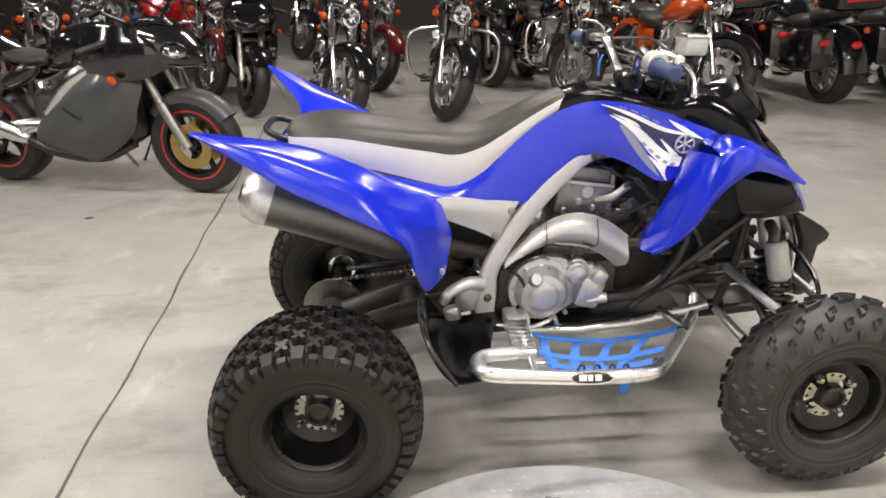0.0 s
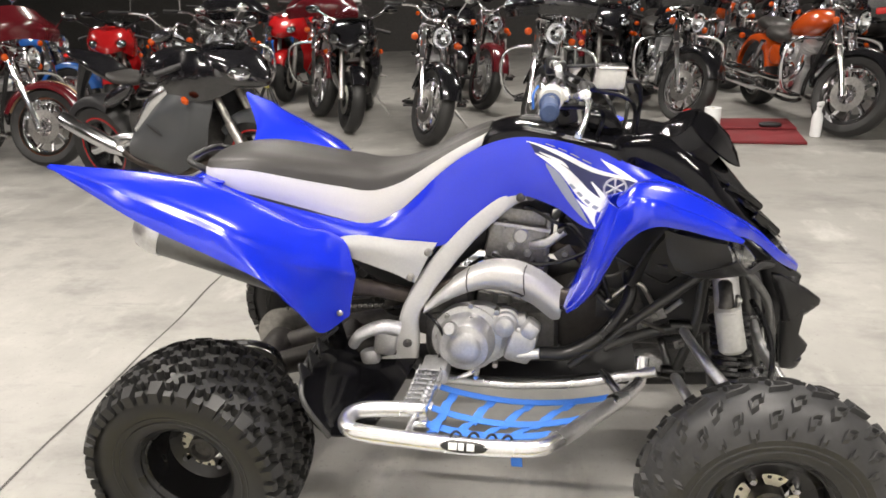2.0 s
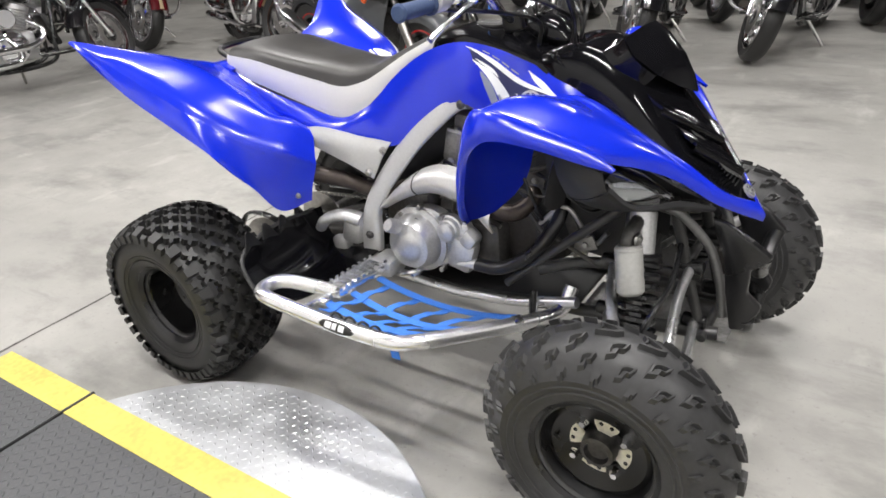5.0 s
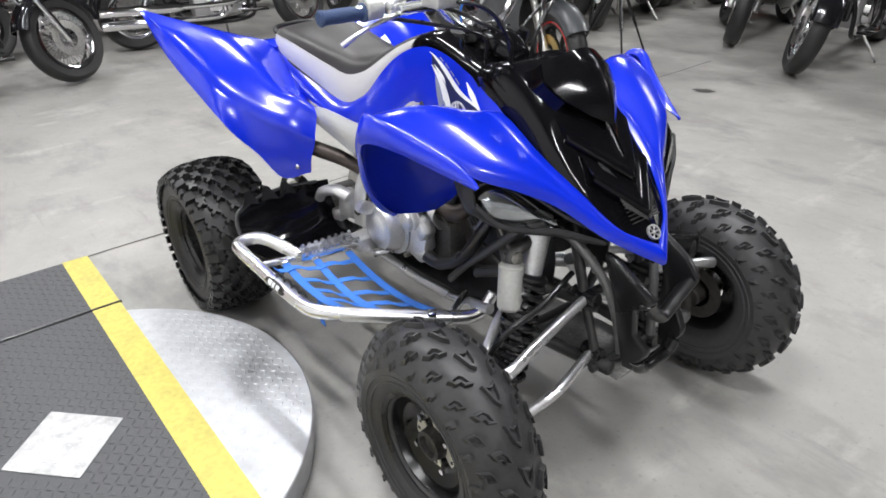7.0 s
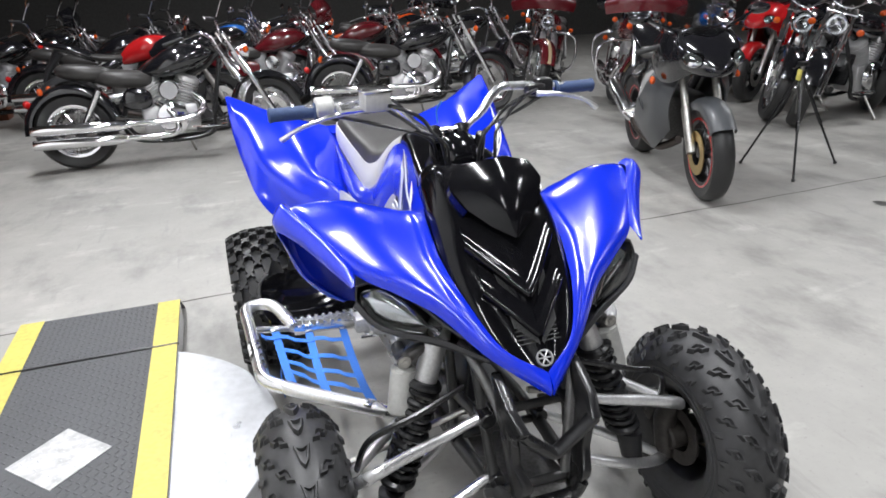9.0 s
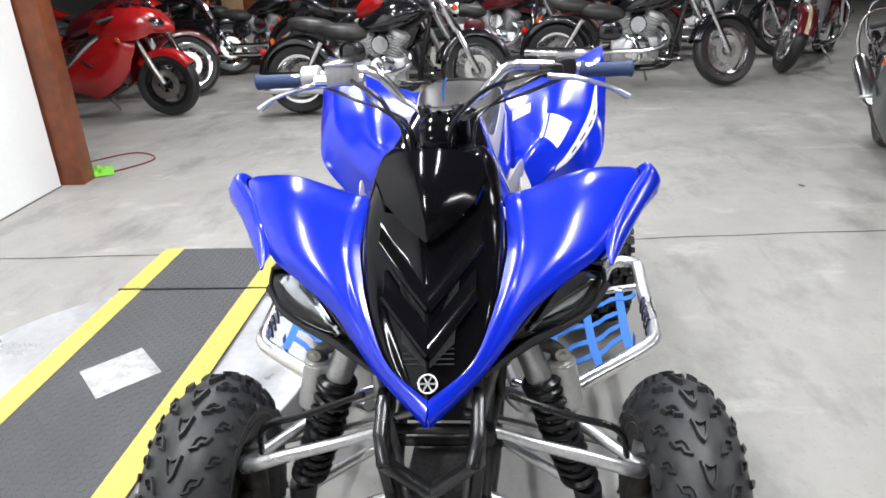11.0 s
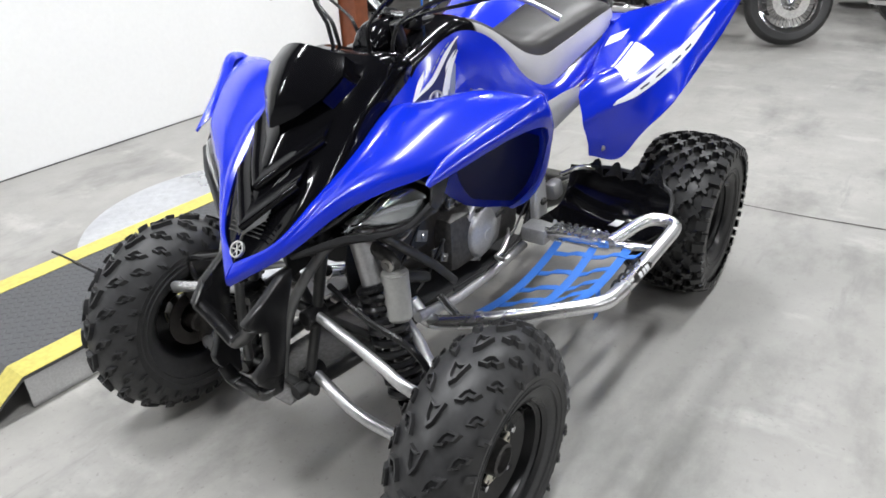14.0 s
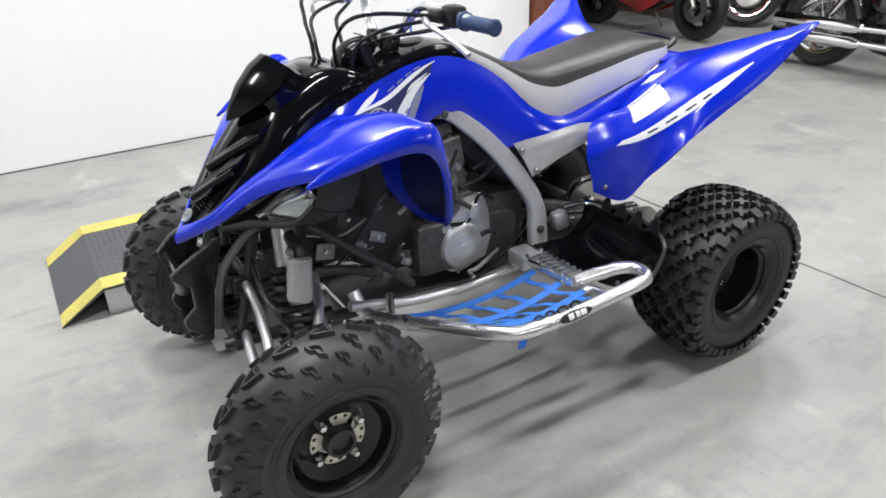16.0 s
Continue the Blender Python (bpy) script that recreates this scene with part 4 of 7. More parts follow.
    badge_at = pose(0.985, s * 0.212, 0.800, 0, 0, -8 if s > 0 else 188)
    bm = lathe([(0.0215, 0.002), (0.026, 0.002), (0.026, 0), (0.0215, 0)], 28, "y", tuple(badge_at.translation), closed=True, turn=(0, 0, -8 if s > 0 else 188))
    for k in range(3):
        a = math.pi / 6 + k * math.pi / 3
        d = Vector((0.022 * math.cos(a), 0.001, 0.022 * math.sin(a)))
        rod(badge_at @ -d, badge_at @ d, 0.0022, 6, bm)
    part("round_badge", bm, CAST, panel, "silver ring emblem")

# ---- seat
SEAT = [(-0.055, 0.835, 0.872, 0.050), (-0.035, 0.825, 0.884, 0.115), (0.02, 0.812, 0.893, 0.138), (0.10, 0.796, 0.892, 0.146), (0.22, 0.760, 0.872, 0.147), (0.32, 0.728, 0.858, 0.146), (0.385, 0.716, 0.852, 0.145),
        (0.44, 0.738, 0.858, 0.142), (0.52, 0.800, 0.880, 0.132), (0.60, 0.858, 0.910, 0.120), (0.66, 0.892, 0.930, 0.105), (0.695, 0.912, 0.938, 0.085)]


def seat_rings(parts):
    rows = []
    for x, zl, zt, w in SEAT:
        half = [(w, zl), (w * 1.02, zl + 0.24 * (zt - zl)), (w * 1.01, zl + 0.46 * (zt - zl)), (w * 0.975, zl + 0.66 * (zt - zl)), (w * 0.84, zl + 0.88 * (zt - zl)), (w * 0.58, zt - 0.003), (w * 0.3, zt), (0, zt + 0.001)]
        rows.append([(x, y, z) for y, z in parts(half)])
    return net_surface(rows, 5, 4)


for s in SIDES:
    g = flip_side(seat_rings(lambda h: h[:4]), s)
    part("seat_side", plate(g if s > 0 else g[:, ::-1], 0.006), PALE_VINYL, quad, "pale grey vinyl seat side")
g = seat_rings(lambda h: h[3:] + [(-y, z) for y, z in h[-2:2:-1]])
part("seat", plate(g + normals_of(g) * 0.0015, 0.005), VINYL, quad, "dark grey vinyl seat top")
# black tubes stand in for the shaded gap between seat and side panels
for s in SIDES:
    part("seat_trim", tube([(x, s * (w + 0.003), zl - 0.004) for x, zl, zt, w in SEAT[1:]], 0.0065, 8), MATT_BLACK, quad, "black line for the shaded gap under the seat")
part("seat_base", loft_body([(-0.04, 0.835, 0.06, 0.02), (0.1, 0.82, 0.12, 0.04), (0.38, 0.76, 0.12, 0.05), (0.52, 0.83, 0.11, 0.05), (0.68, 0.9, 0.08, 0.02)]), MATT_BLACK, quad)
bm = tube([(-0.02, -0.10, 0.845), (-0.08, -0.10, 0.868), (-0.105, -0.07, 0.876), (-0.11, 0.0, 0.878), (-0.105, 0.07, 0.876), (-0.08, 0.10, 0.868), (-0.02, 0.10, 0.845)], 0.009, 10)
part("grab_rail", bm, BLACK_STEEL, quad)
g = net_surface([[(0.02, -0.16, 0.835), (0.02, 0, 0.84), (0.02, 0.16, 0.835)], [(-0.06, -0.18, 0.85), (-0.08, 0, 0.842), (-0.06, 0.18, 0.85)], [(-0.10, -0.15, 0.80), (-0.12, 0, 0.79), (-0.10, 0.15, 0.80)]], 5, 5)
tailpiece = part("tail_panel", plate(g[::-1], 0.006), BLUE, quad)
part("tail_light", blob((0.03, 0.06, 0.022), (-0.11, 0, 0.80), (0, -20, 0), 14), RED_LENS, tailpiece)

# ---- black tank cover and front cowl
TANK = [(0.66, 0.920, 0.10), (0.70, 0.938, 0.118), (0.76, 0.945, 0.126), (0.84, 0.930, 0.132), (0.92, 0.908, 0.145), (1.00, 0.888, 0.152)]
g = []
for k, (x, z, w) in enumerate(TANK):
    lo = (0.885, 0.90, 0.906, 0.896, 0.872, 0.85)[k]
    g.append([(x, -w, lo), (x, -w * 0.86, z - 0.008), (x, -w * 0.4, z), (x, 0, z + 0.002), (x, w * 0.4, z), (x, w * 0.86, z - 0.008), (x, w, lo)])
tank = part("tank_cover", plate(net_surface(g, 5, 4), 0.006), GLOSS_BLACK, quad, "gloss black tank cover")
part("fuel_cap", lathe([(0, 0.014), (0.03, 0.014), (0.036, 0.009), (0.036, -0.005)], 24, "z", (0.80, 0, 0.934), turn=(0, 6, 0)), MATT_BLACK, tank)
part("vent_hose", tube([(0.80, 0, 0.965), (0.80, 0.0, 1.0), (0.812, 0.01, 1.02)], 0.0027, 8), STRAP, tank, "short blue vent hose")

COWL = [
    [(0.965, 0.000, 0.890), (0.962, 0.070, 0.890), (0.958, 0.115, 0.880), (0.955, 0.130, 0.874), (0.955, 0.136, 0.864)],
    [(1.030, 0.000, 0.900), (1.025, 0.074, 0.905), (1.018, 0.118, 0.904), (1.015, 0.148, 0.876), (1.015, 0.152, 0.842)],
    [(1.100, 0.000, 0.912), (1.095, 0.070, 0.905), (1.088, 0.114, 0.896), (1.085, 0.148, 0.852), (1.085, 0.153, 0.806)],
    [(1.200, 0.000, 0.858), (1.192, 0.062, 0.848), (1.184, 0.105, 0.833), (1.182, 0.138, 0.800), (1.182, 0.152, 0.752)],
    [(1.285, 0.000, 0.752), (1.278, 0.050, 0.732), (1.272, 0.087, 0.717), (1.276, 0.113, 0.700), (1.276, 0.133, 0.672)],
    [(1.365, 0.000, 0.634), (1.358, 0.030, 0.620), (1.354, 0.050, 0.614), (1.357, 0.071, 0.609), (1.356, 0.091, 0.594)],
    [(1.434, 0.000, 0.540), (1.433, 0.004, 0.539), (1.432, 0.008, 0.538), (1.430, 0.012, 0.535), (1.424, 0.020, 0.526)],
]
full = [row[:0:-1] and [(x, -y, z) for x, y, z in row[:0:-1]] + row for row in COWL]
S = net_surface(full, 7, 5)
cowl = part("front_cowl", plate(S, 0.006), GLOSS_BLACK, quad, "gloss black front cowl")


def chevron(tip, wing, back, lift, name, label):
    """A V-shaped panel with a proud lower edge; tip and wing are on the middle line and at the arm's end, back is how far it runs up under the next one."""
    tip, wing, back = Vector(tip), Vector(wing), Vector(back)
    up = Vector((0.7, 0, 0.72))
    for s in SIDES:
        g = []
        for t in (0.0, 0.3, 0.65, 1.0):
            e = tip.lerp(wing, t)
            w = 0.010 * (1 - 0.6 * t)
            row = [e + up * (lift - 0.010), e + up * lift, e + back * 0.12 + up * (lift * 0.85 + 0.002), e + back * 0.5 + up * lift * 0.45, e + back + up * 0.001]
            g.append([(p.x, s * p.y, p.z) for p in row])
        q = net_surface(g, 5, 4)
        part(name, plate(q if s < 0 else q[:, ::-1], 0.006), GLOSS_BLACK, cowl, label)


# visor: a kite-shaped plate standing over the cowl
VISOR = [[(1.150, -0.096, 0.922), (1.168, -0.050, 0.936), (1.180, 0.0, 0.944), (1.168, 0.050, 0.936), (1.150, 0.096, 0.922)],
         [(1.176, -0.112, 0.890), (1.198, -0.056, 0.909), (1.212, 0.0, 0.922), (1.198, 0.056, 0.909), (1.176, 0.112, 0.890)],
         [(1.216, -0.086, 0.851), (1.234, -0.043, 0.867), (1.247, 0.0, 0.878), (1.234, 0.043, 0.867), (1.216, 0.086, 0.851)],
         [(1.249, -0.044, 0.819), (1.259, -0.022, 0.828), (1.267, 0.0, 0.834), (1.259, 0.022, 0.828), (1.249, 0.044, 0.819)],
         [(1.274, -0.004, 0.799), (1.275, -0.002, 0.801), (1.275, 0.0, 0.802), (1.275, 0.002, 0.801), (1.274, 0.004, 0.799)]]
part("visor", plate(net_surface(VISOR, 1, 2), 0.006), SMOKE, cowl, "dark gloss visor")
VISOR_BACK = [[(1.146, -0.094, 0.920), (1.168, 0.0, 0.940), (1.146, 0.094, 0.920)], [(1.125, -0.098, 0.900), (1.138, 0.0, 0.916), (1.125, 0.098, 0.900)], [(1.090, -0.100, 0.892), (1.092, 0.0, 0.908), (1.090, 0.100, 0.892)]]
g = net_surface(VISOR_BACK, 4, 5)
part("visor_back", plate(g[::-1], 0.006), GLOSS_BLACK, cowl)
for s in SIDES:
    cheek = net_surface(flip_side([[(1.149, 0.096, 0.920), (1.122, 0.100, 0.900), (1.092, 0.102, 0.892)], [(1.175, 0.112, 0.886), (1.146, 0.114, 0.868), (1.108, 0.114, 0.868)], [(1.215, 0.086, 0.847), (1.190, 0.096, 0.824), (1.160, 0.108, 0.822)]], s), 4, 4)
    part("visor_cheek", plate(cheek if normals_of(cheek)[4, 4][1] * s > 0 else cheek[:, ::-1], 0.005), GLOSS_BLACK, cowl)
chevron((1.326, 0, 0.688), (1.228, 0.100, 0.772), (-0.040, 0.0, 0.047), 0.008, "cowl_blade", "raised gloss black V blade")
chevron((1.376, 0, 0.622), (1.292, 0.086, 0.698), (-0.034, 0.0, 0.042), 0.007, "cowl_blade", "raised gloss black V blade")
# grille: crossing wires in the openings between the blades
bm = bmesh.new()
for k in range(13):
    t = k / 12
    for s in SIDES:
        y = s * (0.005 + 0.04 * t)
        rod((1.383 - 0.03 * t, y, 0.608 + 0.03 * t), (1.258 - 0.02 * t, y * 1.3, 0.752 + 0.02 * t), 0.0013, 5, bm)
for k in range(22):
    x, z = 1.385 - 0.0063 * k, 0.608 + 0.0067 * k
    rod((x - 0.012, -0.045, z), (x - 0.012, 0.045, z), 0.0013, 5, bm)
for v in bm.verts:
    v.co += Vector((0.005, 0, 0.005))
part("grille", bm, FRAME_GREY, cowl, "fine wire grille")
part("round_badge", lathe([(0.0145, 0.002), (0.0175, 0.002), (0.0175, -0.004), (0.0145, -0.004)], 28, "z", (1.402, 0, 0.588), closed=True, turn=(0, 50, 0)), CAST, cowl, "silver ring emblem")
bm = bmesh.new()
for k in range(3):
    a = math.pi / 6 + k * math.pi / 3
    d = Vector((0.015 * math.cos(a), 0.015 * math.sin(a), 0.001))
    m = pose(1.402, 0, 0.588, 0, 50, 0)
    rod(m @ -d, m @ d, 0.0016, 6, bm)
part("badge_star", bm, CAST, cowl)

# ---- headlights in their dark pods
LIGHT = [[(1.209, 0.320, 0.704), (1.216, 0.298, 0.712), (1.226, 0.272, 0.710), (1.246, 0.242, 0.690), (1.267, 0.214, 0.660), (1.289, 0.184, 0.626)],
         [(1.216, 0.321, 0.696), (1.230, 0.302, 0.690), (1.244, 0.276, 0.682), (1.260, 0.247, 0.666), (1.276, 0.218, 0.645), (1.291, 0.183, 0.624)],
         [(1.219, 0.320, 0.682), (1.232, 0.308, 0.662), (1.246, 0.284, 0.645), (1.260, 0.254, 0.634), (1.274, 0.224, 0.628), (1.290, 0.182, 0.622)]]
for s in SIDES:
    q = net_surface(flip_side(LIGHT, s), 5, 5)
    q = q if s > 0 else q[:, ::-1]
    n = normals_of(q)
    sign = 1 if n[5, 5][0] > 0 else -1
    if sign < 0:
        q = q[:, ::-1]
        n = normals_of(q)
    lamp = part("headlight", plate(q - n * 0.016, 0.004), REFLECTOR, quad, "clear headlight in a dark pod")
    part("lens", plate(q, 0.003), LENS, lamp)
    c = q.mean(axis=(0, 1))
    g = flip_side([[(1.196, 0.326, 0.712), (1.218, 0.276, 0.724), (1.250, 0.232, 0.694), (1.296, 0.172, 0.640), (1.345, 0.095, 0.588)], [(1.10, 0.30, 0.72), (1.13, 0.25, 0.72), (1.17, 0.2, 0.69), (1.22, 0.15, 0.62), (1.28, 0.08, 0.58)],
                   [(1.12, 0.29, 0.64), (1.15, 0.24, 0.61), (1.19, 0.19, 0.60), (1.23, 0.14, 0.58), (1.28, 0.08, 0.56)], [(1.205, 0.330, 0.676), (1.232, 0.296, 0.638), (1.262, 0.240, 0.616), (1.296, 0.180, 0.602), (1.345, 0.095, 0.572)], [(1.212, 0.328, 0.690), (1.240, 0.296, 0.648), (1.268, 0.242, 0.628), (1.300, 0.180, 0.618), (1.350, 0.095, 0.580)]], s)
    q = net_surface(g, 5, 4)
    part("lamp_pod", plate(q if s < 0 else q[:, ::-1], 0.005), MATT_BLACK, lamp, "matt black lamp pod")
    side = net_surface(flip_side([[(1.198, 0.327, 0.714), (1.15, 0.318, 0.722), (1.08, 0.296, 0.735)], [(1.206, 0.331, 0.694), (1.16, 0.322, 0.68), (1.09, 0.292, 0.68)], [(1.212, 0.329, 0.672), (1.17, 0.312, 0.645), (1.11, 0.286, 0.635)]], s), 3, 3)
    part("pod_side", plate(side if normals_of(side)[3, 3][1] * s > 0 else side[:, ::-1], 0.004), MATT_BLACK, lamp)
    part("inner_guard", plate(net_surface(flip_side([[(1.16, 0.20, 0.76), (1.13, 0.25, 0.76), (1.1, 0.30, 0.77)], [(1.08, 0.20, 0.66), (1.06, 0.23, 0.65), (1.05, 0.25, 0.66)], [(1.05, 0.18, 0.56), (1.03, 0.2, 0.55), (1.02, 0.22, 0.57)]], s), 5, 4), 0.005), MATT_BLACK, quad, "matt black inner guard")

# ---- frame
bm = bmesh.new()
for s in SIDES:
    tube([(1.39, s * 0.085, 0.262), (1.15, s * 0.12, 0.262), (0.85, s * 0.165, 0.272), (0.55, s * 0.175, 0.290), (0.46, s * 0.16, 0.36)], 0.017, 10, bm=bm)
    tube([(1.34, s * 0.095, 0.41), (1.12, s * 0.135, 0.41), (0.98, s * 0.15, 0.36)], 0.013, 10, bm=bm)
    tube([(1.30, s * 0.10, 0.56), (1.2, s * 0.12, 0.60), (1.0, s * 0.12, 0.72), (0.86, s * 0.1, 0.80)], 0.017, 10, bm=bm)
    tube([(1.35, s * 0.09, 0.27), (1.31, s * 0.10, 0.42), (1.27, s * 0.11, 0.60)], 0.012, 10, bm=bm)
    tube([(1.15, s * 0.12, 0.265), (1.19, s * 0.13, 0.42), (1.2, s * 0.14, 0.58)], 0.012, 10, bm=bm)
for x, z in ((1.36, 0.262), (1.15, 0.262), (1.3, 0.42), (1.2, 0.6)):
    rod((x, -0.12, z), (x, 0.12, z), 0.011, 10, bm)
part("frame", bm, FRAME_GREY, quad, "grey painted tube frame")
for s in SIDES:
    part("frame_strut", tube([(1.215, s * 0.165, 0.600), (0.985, s * 0.190, 0.405), (0.90, s * 0.185, 0.33)], 0.0115, 12, curved=False), FRAME_GREY, quad, "grey painted frame strut")
    part("strut_bolt", rod((1.215, s * 0.16, 0.600), (1.215, s * 0.186, 0.600), 0.010, 12), STEEL, quad)
    part("lower_rail", tube([(1.10, s * 0.205, 0.335), (0.95, s * 0.20, 0.290), (0.75, s * 0.195, 0.278), (0.55, s * 0.20, 0.295)], 0.0125, 12), SATIN, quad, "bare lower frame rail")
part("skid_plate", block((0.34, 0.17, 0.006), (1.24, 0, 0.243), bevel=0.002), CYLINDER, quad)
part("belly_pan", block((0.62, 0.27, 0.008), (0.76, 0, 0.262), bevel=0.003), MATT_BLACK, quad, "black belly pan under the engine")
for s in SIDES:
    part("splash_guard", plate(net_surface(flip_side([[(1.22, 0.105, 0.40), (1.10, 0.115, 0.42), (0.96, 0.13, 0.44)], [(1.22, 0.10, 0.50), (1.10, 0.11, 0.53), (0.96, 0.125, 0.56)], [(1.20, 0.11, 0.60), (1.10, 0.115, 0.64), (0.96, 0.12, 0.70)]], s), 4, 4), 0.004), MATT_BLACK, quad, "matt black splash guard beside the radiator")
part("radiator_shroud", loft_body([(0.92, 0.60, 0.085, 0.10), (1.00, 0.58, 0.10, 0.13), (1.10, 0.56, 0.10, 0.13), (1.18, 0.56, 0.08, 0.10)], power=0.7), MATT_BLACK, quad, "matt black radiator shroud")
part("wiring_box", block((0.12, 0.16, 0.10), (0.93, 0, 0.66), (0, 14, 0), 0.015), MATT_BLACK, quad)
for s in SIDES:
    # broad alloy side spar from below the tank down to the swingarm pivot
    pts = [(0.81, 0.150, 0.776, 0.014), (0.755, 0.155, 0.772, 0.022), (0.70, 0.166, 0.738, 0.026), (0.64, 0.178, 0.688, 0.027), (0.575, 0.190, 0.622, 0.028), (0.515, 0.202, 0.545, 0.027), (0.483, 0.206, 0.480, 0.026), (0.476, 0.207, 0.42, 0.03), (0.47, 0.207, 0.36, 0.03)]
    rows = []
    for k, (x, y, z, w) in enumerate(pts):
        a, b = pts[max(k - 1, 0)], pts[min(k + 1, len(pts) - 1)]
        t = Vector((b[0] - a[0], 0, b[2] - a[2])).normalized()
        nx, nz = -t.z, t.x
        rows.append([(x + nx * w, s * (y - 0.012), z + nz * w), (x + nx * w * 0.85, s * (y + 0.004), z + nz * w * 0.85), (x, s * (y + 0.008), z), (x - nx * w * 0.85, s * (y + 0.004), z - nz * w * 0.85), (x - nx * w, s * (y - 0.012), z - nz * w)])
    q = net_surface(rows, 4, 4)
    nn = normals_of(q)[10, 8]
    spar = part("side_spar", plate(q if nn[1] * s > 0 else q[:, ::-1], 0.02), SILVER, quad, "silver painted alloy side spar")
    for x, y, z in ((0.775, 0.164, 0.771), (0.80, 0.163, 0.772), (0.477, 0.216, 0.411)):
        part("spar_bolt", lathe([(0, 0.007), (0.006, 0.007), (0.008, 0.004), (0.012, 0.003), (0.012, 0)], 14, "y", (x, s * y, z), turn=(0, 0, 0 if s > 0 else 180)), DARK_CAST, spar)
    g = flip_side([[(0.285, 0.232, 0.690), (0.288, 0.236, 0.684), (0.292, 0.236, 0.676)], [(0.36, 0.226, 0.712), (0.375, 0.232, 0.682), (0.385, 0.226, 0.640)], [(0.45, 0.214, 0.702), (0.455, 0.222, 0.668), (0.46, 0.218, 0.608)], [(0.565, 0.196, 0.676), (0.54, 0.206, 0.640), (0.505, 0.210, 0.578)]], s)
    q = net_surface(g, 5, 5)
    nn = normals_of(q)[8, 5]
    shield = part("side_shield", plate(q if nn[1] * s > 0 else q[:, ::-1], 0.004), SILVER, quad, "silver painted triangular side cover")
    for x, y, z in ((0.543, 0.205, 0.656), (0.496, 0.214, 0.597)):
        part("shield_bolt", lathe([(0, 0.006), (0.006, 0.006), (0.008, 0.003), (0.011, 0.002), (0.011, 0)], 14, "y", (x, s * y, z), turn=(0, 0, 0 if s > 0 else 180)), STEEL, shield)

# ---- engine
engine = part("engine_case", block((0.36, 0.30, 0.16), (0.69, 0, 0.395), bevel=0.035, bm=block((0.16, 0.26, 0.14), (0.56, 0, 0.46), bevel=0.03)), DARK_CAST, quad, "cast alloy engine case")
part("crankcase_front", block((0.17, 0.16, 0.22), (0.925, 0, 0.45), (0, -14, 0), 0.03), DARK_METAL, engine, "dark front of the engine")
cyl = block((0.15, 0.17, 0.13), (0.735, 0, 0.525), (0, 12, 0), 0.012)
cylinder = part("cylinder", cyl, CYLINDER, engine)
for k in range(5):
    part("cooling_fin", block((0.165, 0.19, 0.007), (0.738 + 0.006 * k, 0, 0.495 + 0.022 * k), (0, 12, 0), 0.002), CYLINDER, cylinder)
head = block((0.17, 0.20, 0.10), (0.765, 0, 0.635), (0, 12, 0), 0.02)
block((0.14, 0.17, 0.05), (0.78, 0, 0.70), (0, 12, 0), 0.018, head)
for s in SIDES:
    for dx in (-0.055, 0.06):
        rod((0.775 + dx, s * 0.092, 0.60), (0.785 + dx, s * 0.092, 0.70), 0.009, 10, head)
part("cylinder_head", head, CYLINDER, engine)
for s in SIDES:
    part("head_cap", lathe([(0, 0.008), (0.016, 0.008), (0.02, 0.004), (0.022, 0)], 20, "y", (0.772, s * 0.10, 0.655), turn=(0, 0, 0 if s > 0 else 180)), CAST, engine)


def cover(x, y, z, r, deep, material, side, name, rim=0.012, face=0.5):
    prof = [(0, deep + 0.005), (r * face * 0.6, deep + 0.003), (r * face * 0.94, deep), (r * face, deep - 0.003), (r * (face + 0.04), deep - 0.005), (r * 0.8, deep - 0.008), (r * 0.94, deep * 0.6), (r, deep * 0.25), (r + rim, deep * 0.2), (r + rim, -0.02)]
    return part(name, lathe(prof, 40, "y", (x, y, z), turn=(0, 0, 0 if side > 0 else 180)), material, engine)


for s in SIDES:
    for k in range(4):
        part("stud", rod((0.70 + 0.04 * k, s * 0.096, 0.470 + 0.006 * k), (0.722 + 0.04 * k, s * 0.098, 0.60), 0.0055, 8), STEEL, engine)
        part("head_bolt", lathe([(0, 0.01), (0.007, 0.01), (0.009, 0.004), (0.012, 0.0)], 6, "y", (0.705 + 0.042 * k, s * 0.100, 0.610 + 0.02 * (k % 2)), turn=(0, 0, 0 if s > 0 else 180)), CAST, engine)
    part("head_rib", block((0.15, 0.008, 0.010), (0.775, s * 0.101, 0.68), (0, 12, 0), 0.003), CAST, engine)
    part("plug_lead", tube([(0.78, s * 0.06, 0.72), (0.80, s * 0.13, 0.735), (0.86, s * 0.15, 0.70), (0.90, s * 0.12, 0.68)], 0.0045, 8), BLACK_STEEL, engine)
    part("coolant_elbow", tube([(0.80, s * 0.095, 0.63), (0.84, s * 0.12, 0.64), (0.88, s * 0.12, 0.67)], 0.012, 10), CAST, engine)
# right side: clutch cover, filter cover, water pump
cover(0.632, -0.195, 0.418, 0.078, 0.055, CAST, -1, "clutch_cover", 0.014, 0.55)
bm = prism([(0.075 * math.cos(a) * (1.25 if math.cos(a) > 0 else 1), 0.085 * math.sin(a)) for a in np.linspace(0, 2 * math.pi, 25)[:-1]], 0.05, pose(0.66, -0.175, 0.425, 90, 0, 0), bevel=0.006)
block((0.16, 0.05, 0.10), (0.72, -0.175, 0.42), (0, -10, 0), 0.016, bm)
part("crankcase_cover", bm, CAST, engine)
cover(0.735, -0.195, 0.462, 0.033, 0.026, CAST, -1, "oil_filter_cover", 0.004, 0.75)
bm = block((0.075, 0.045, 0.09), (0.775, -0.195, 0.40), (0, 18, 0), 0.014)
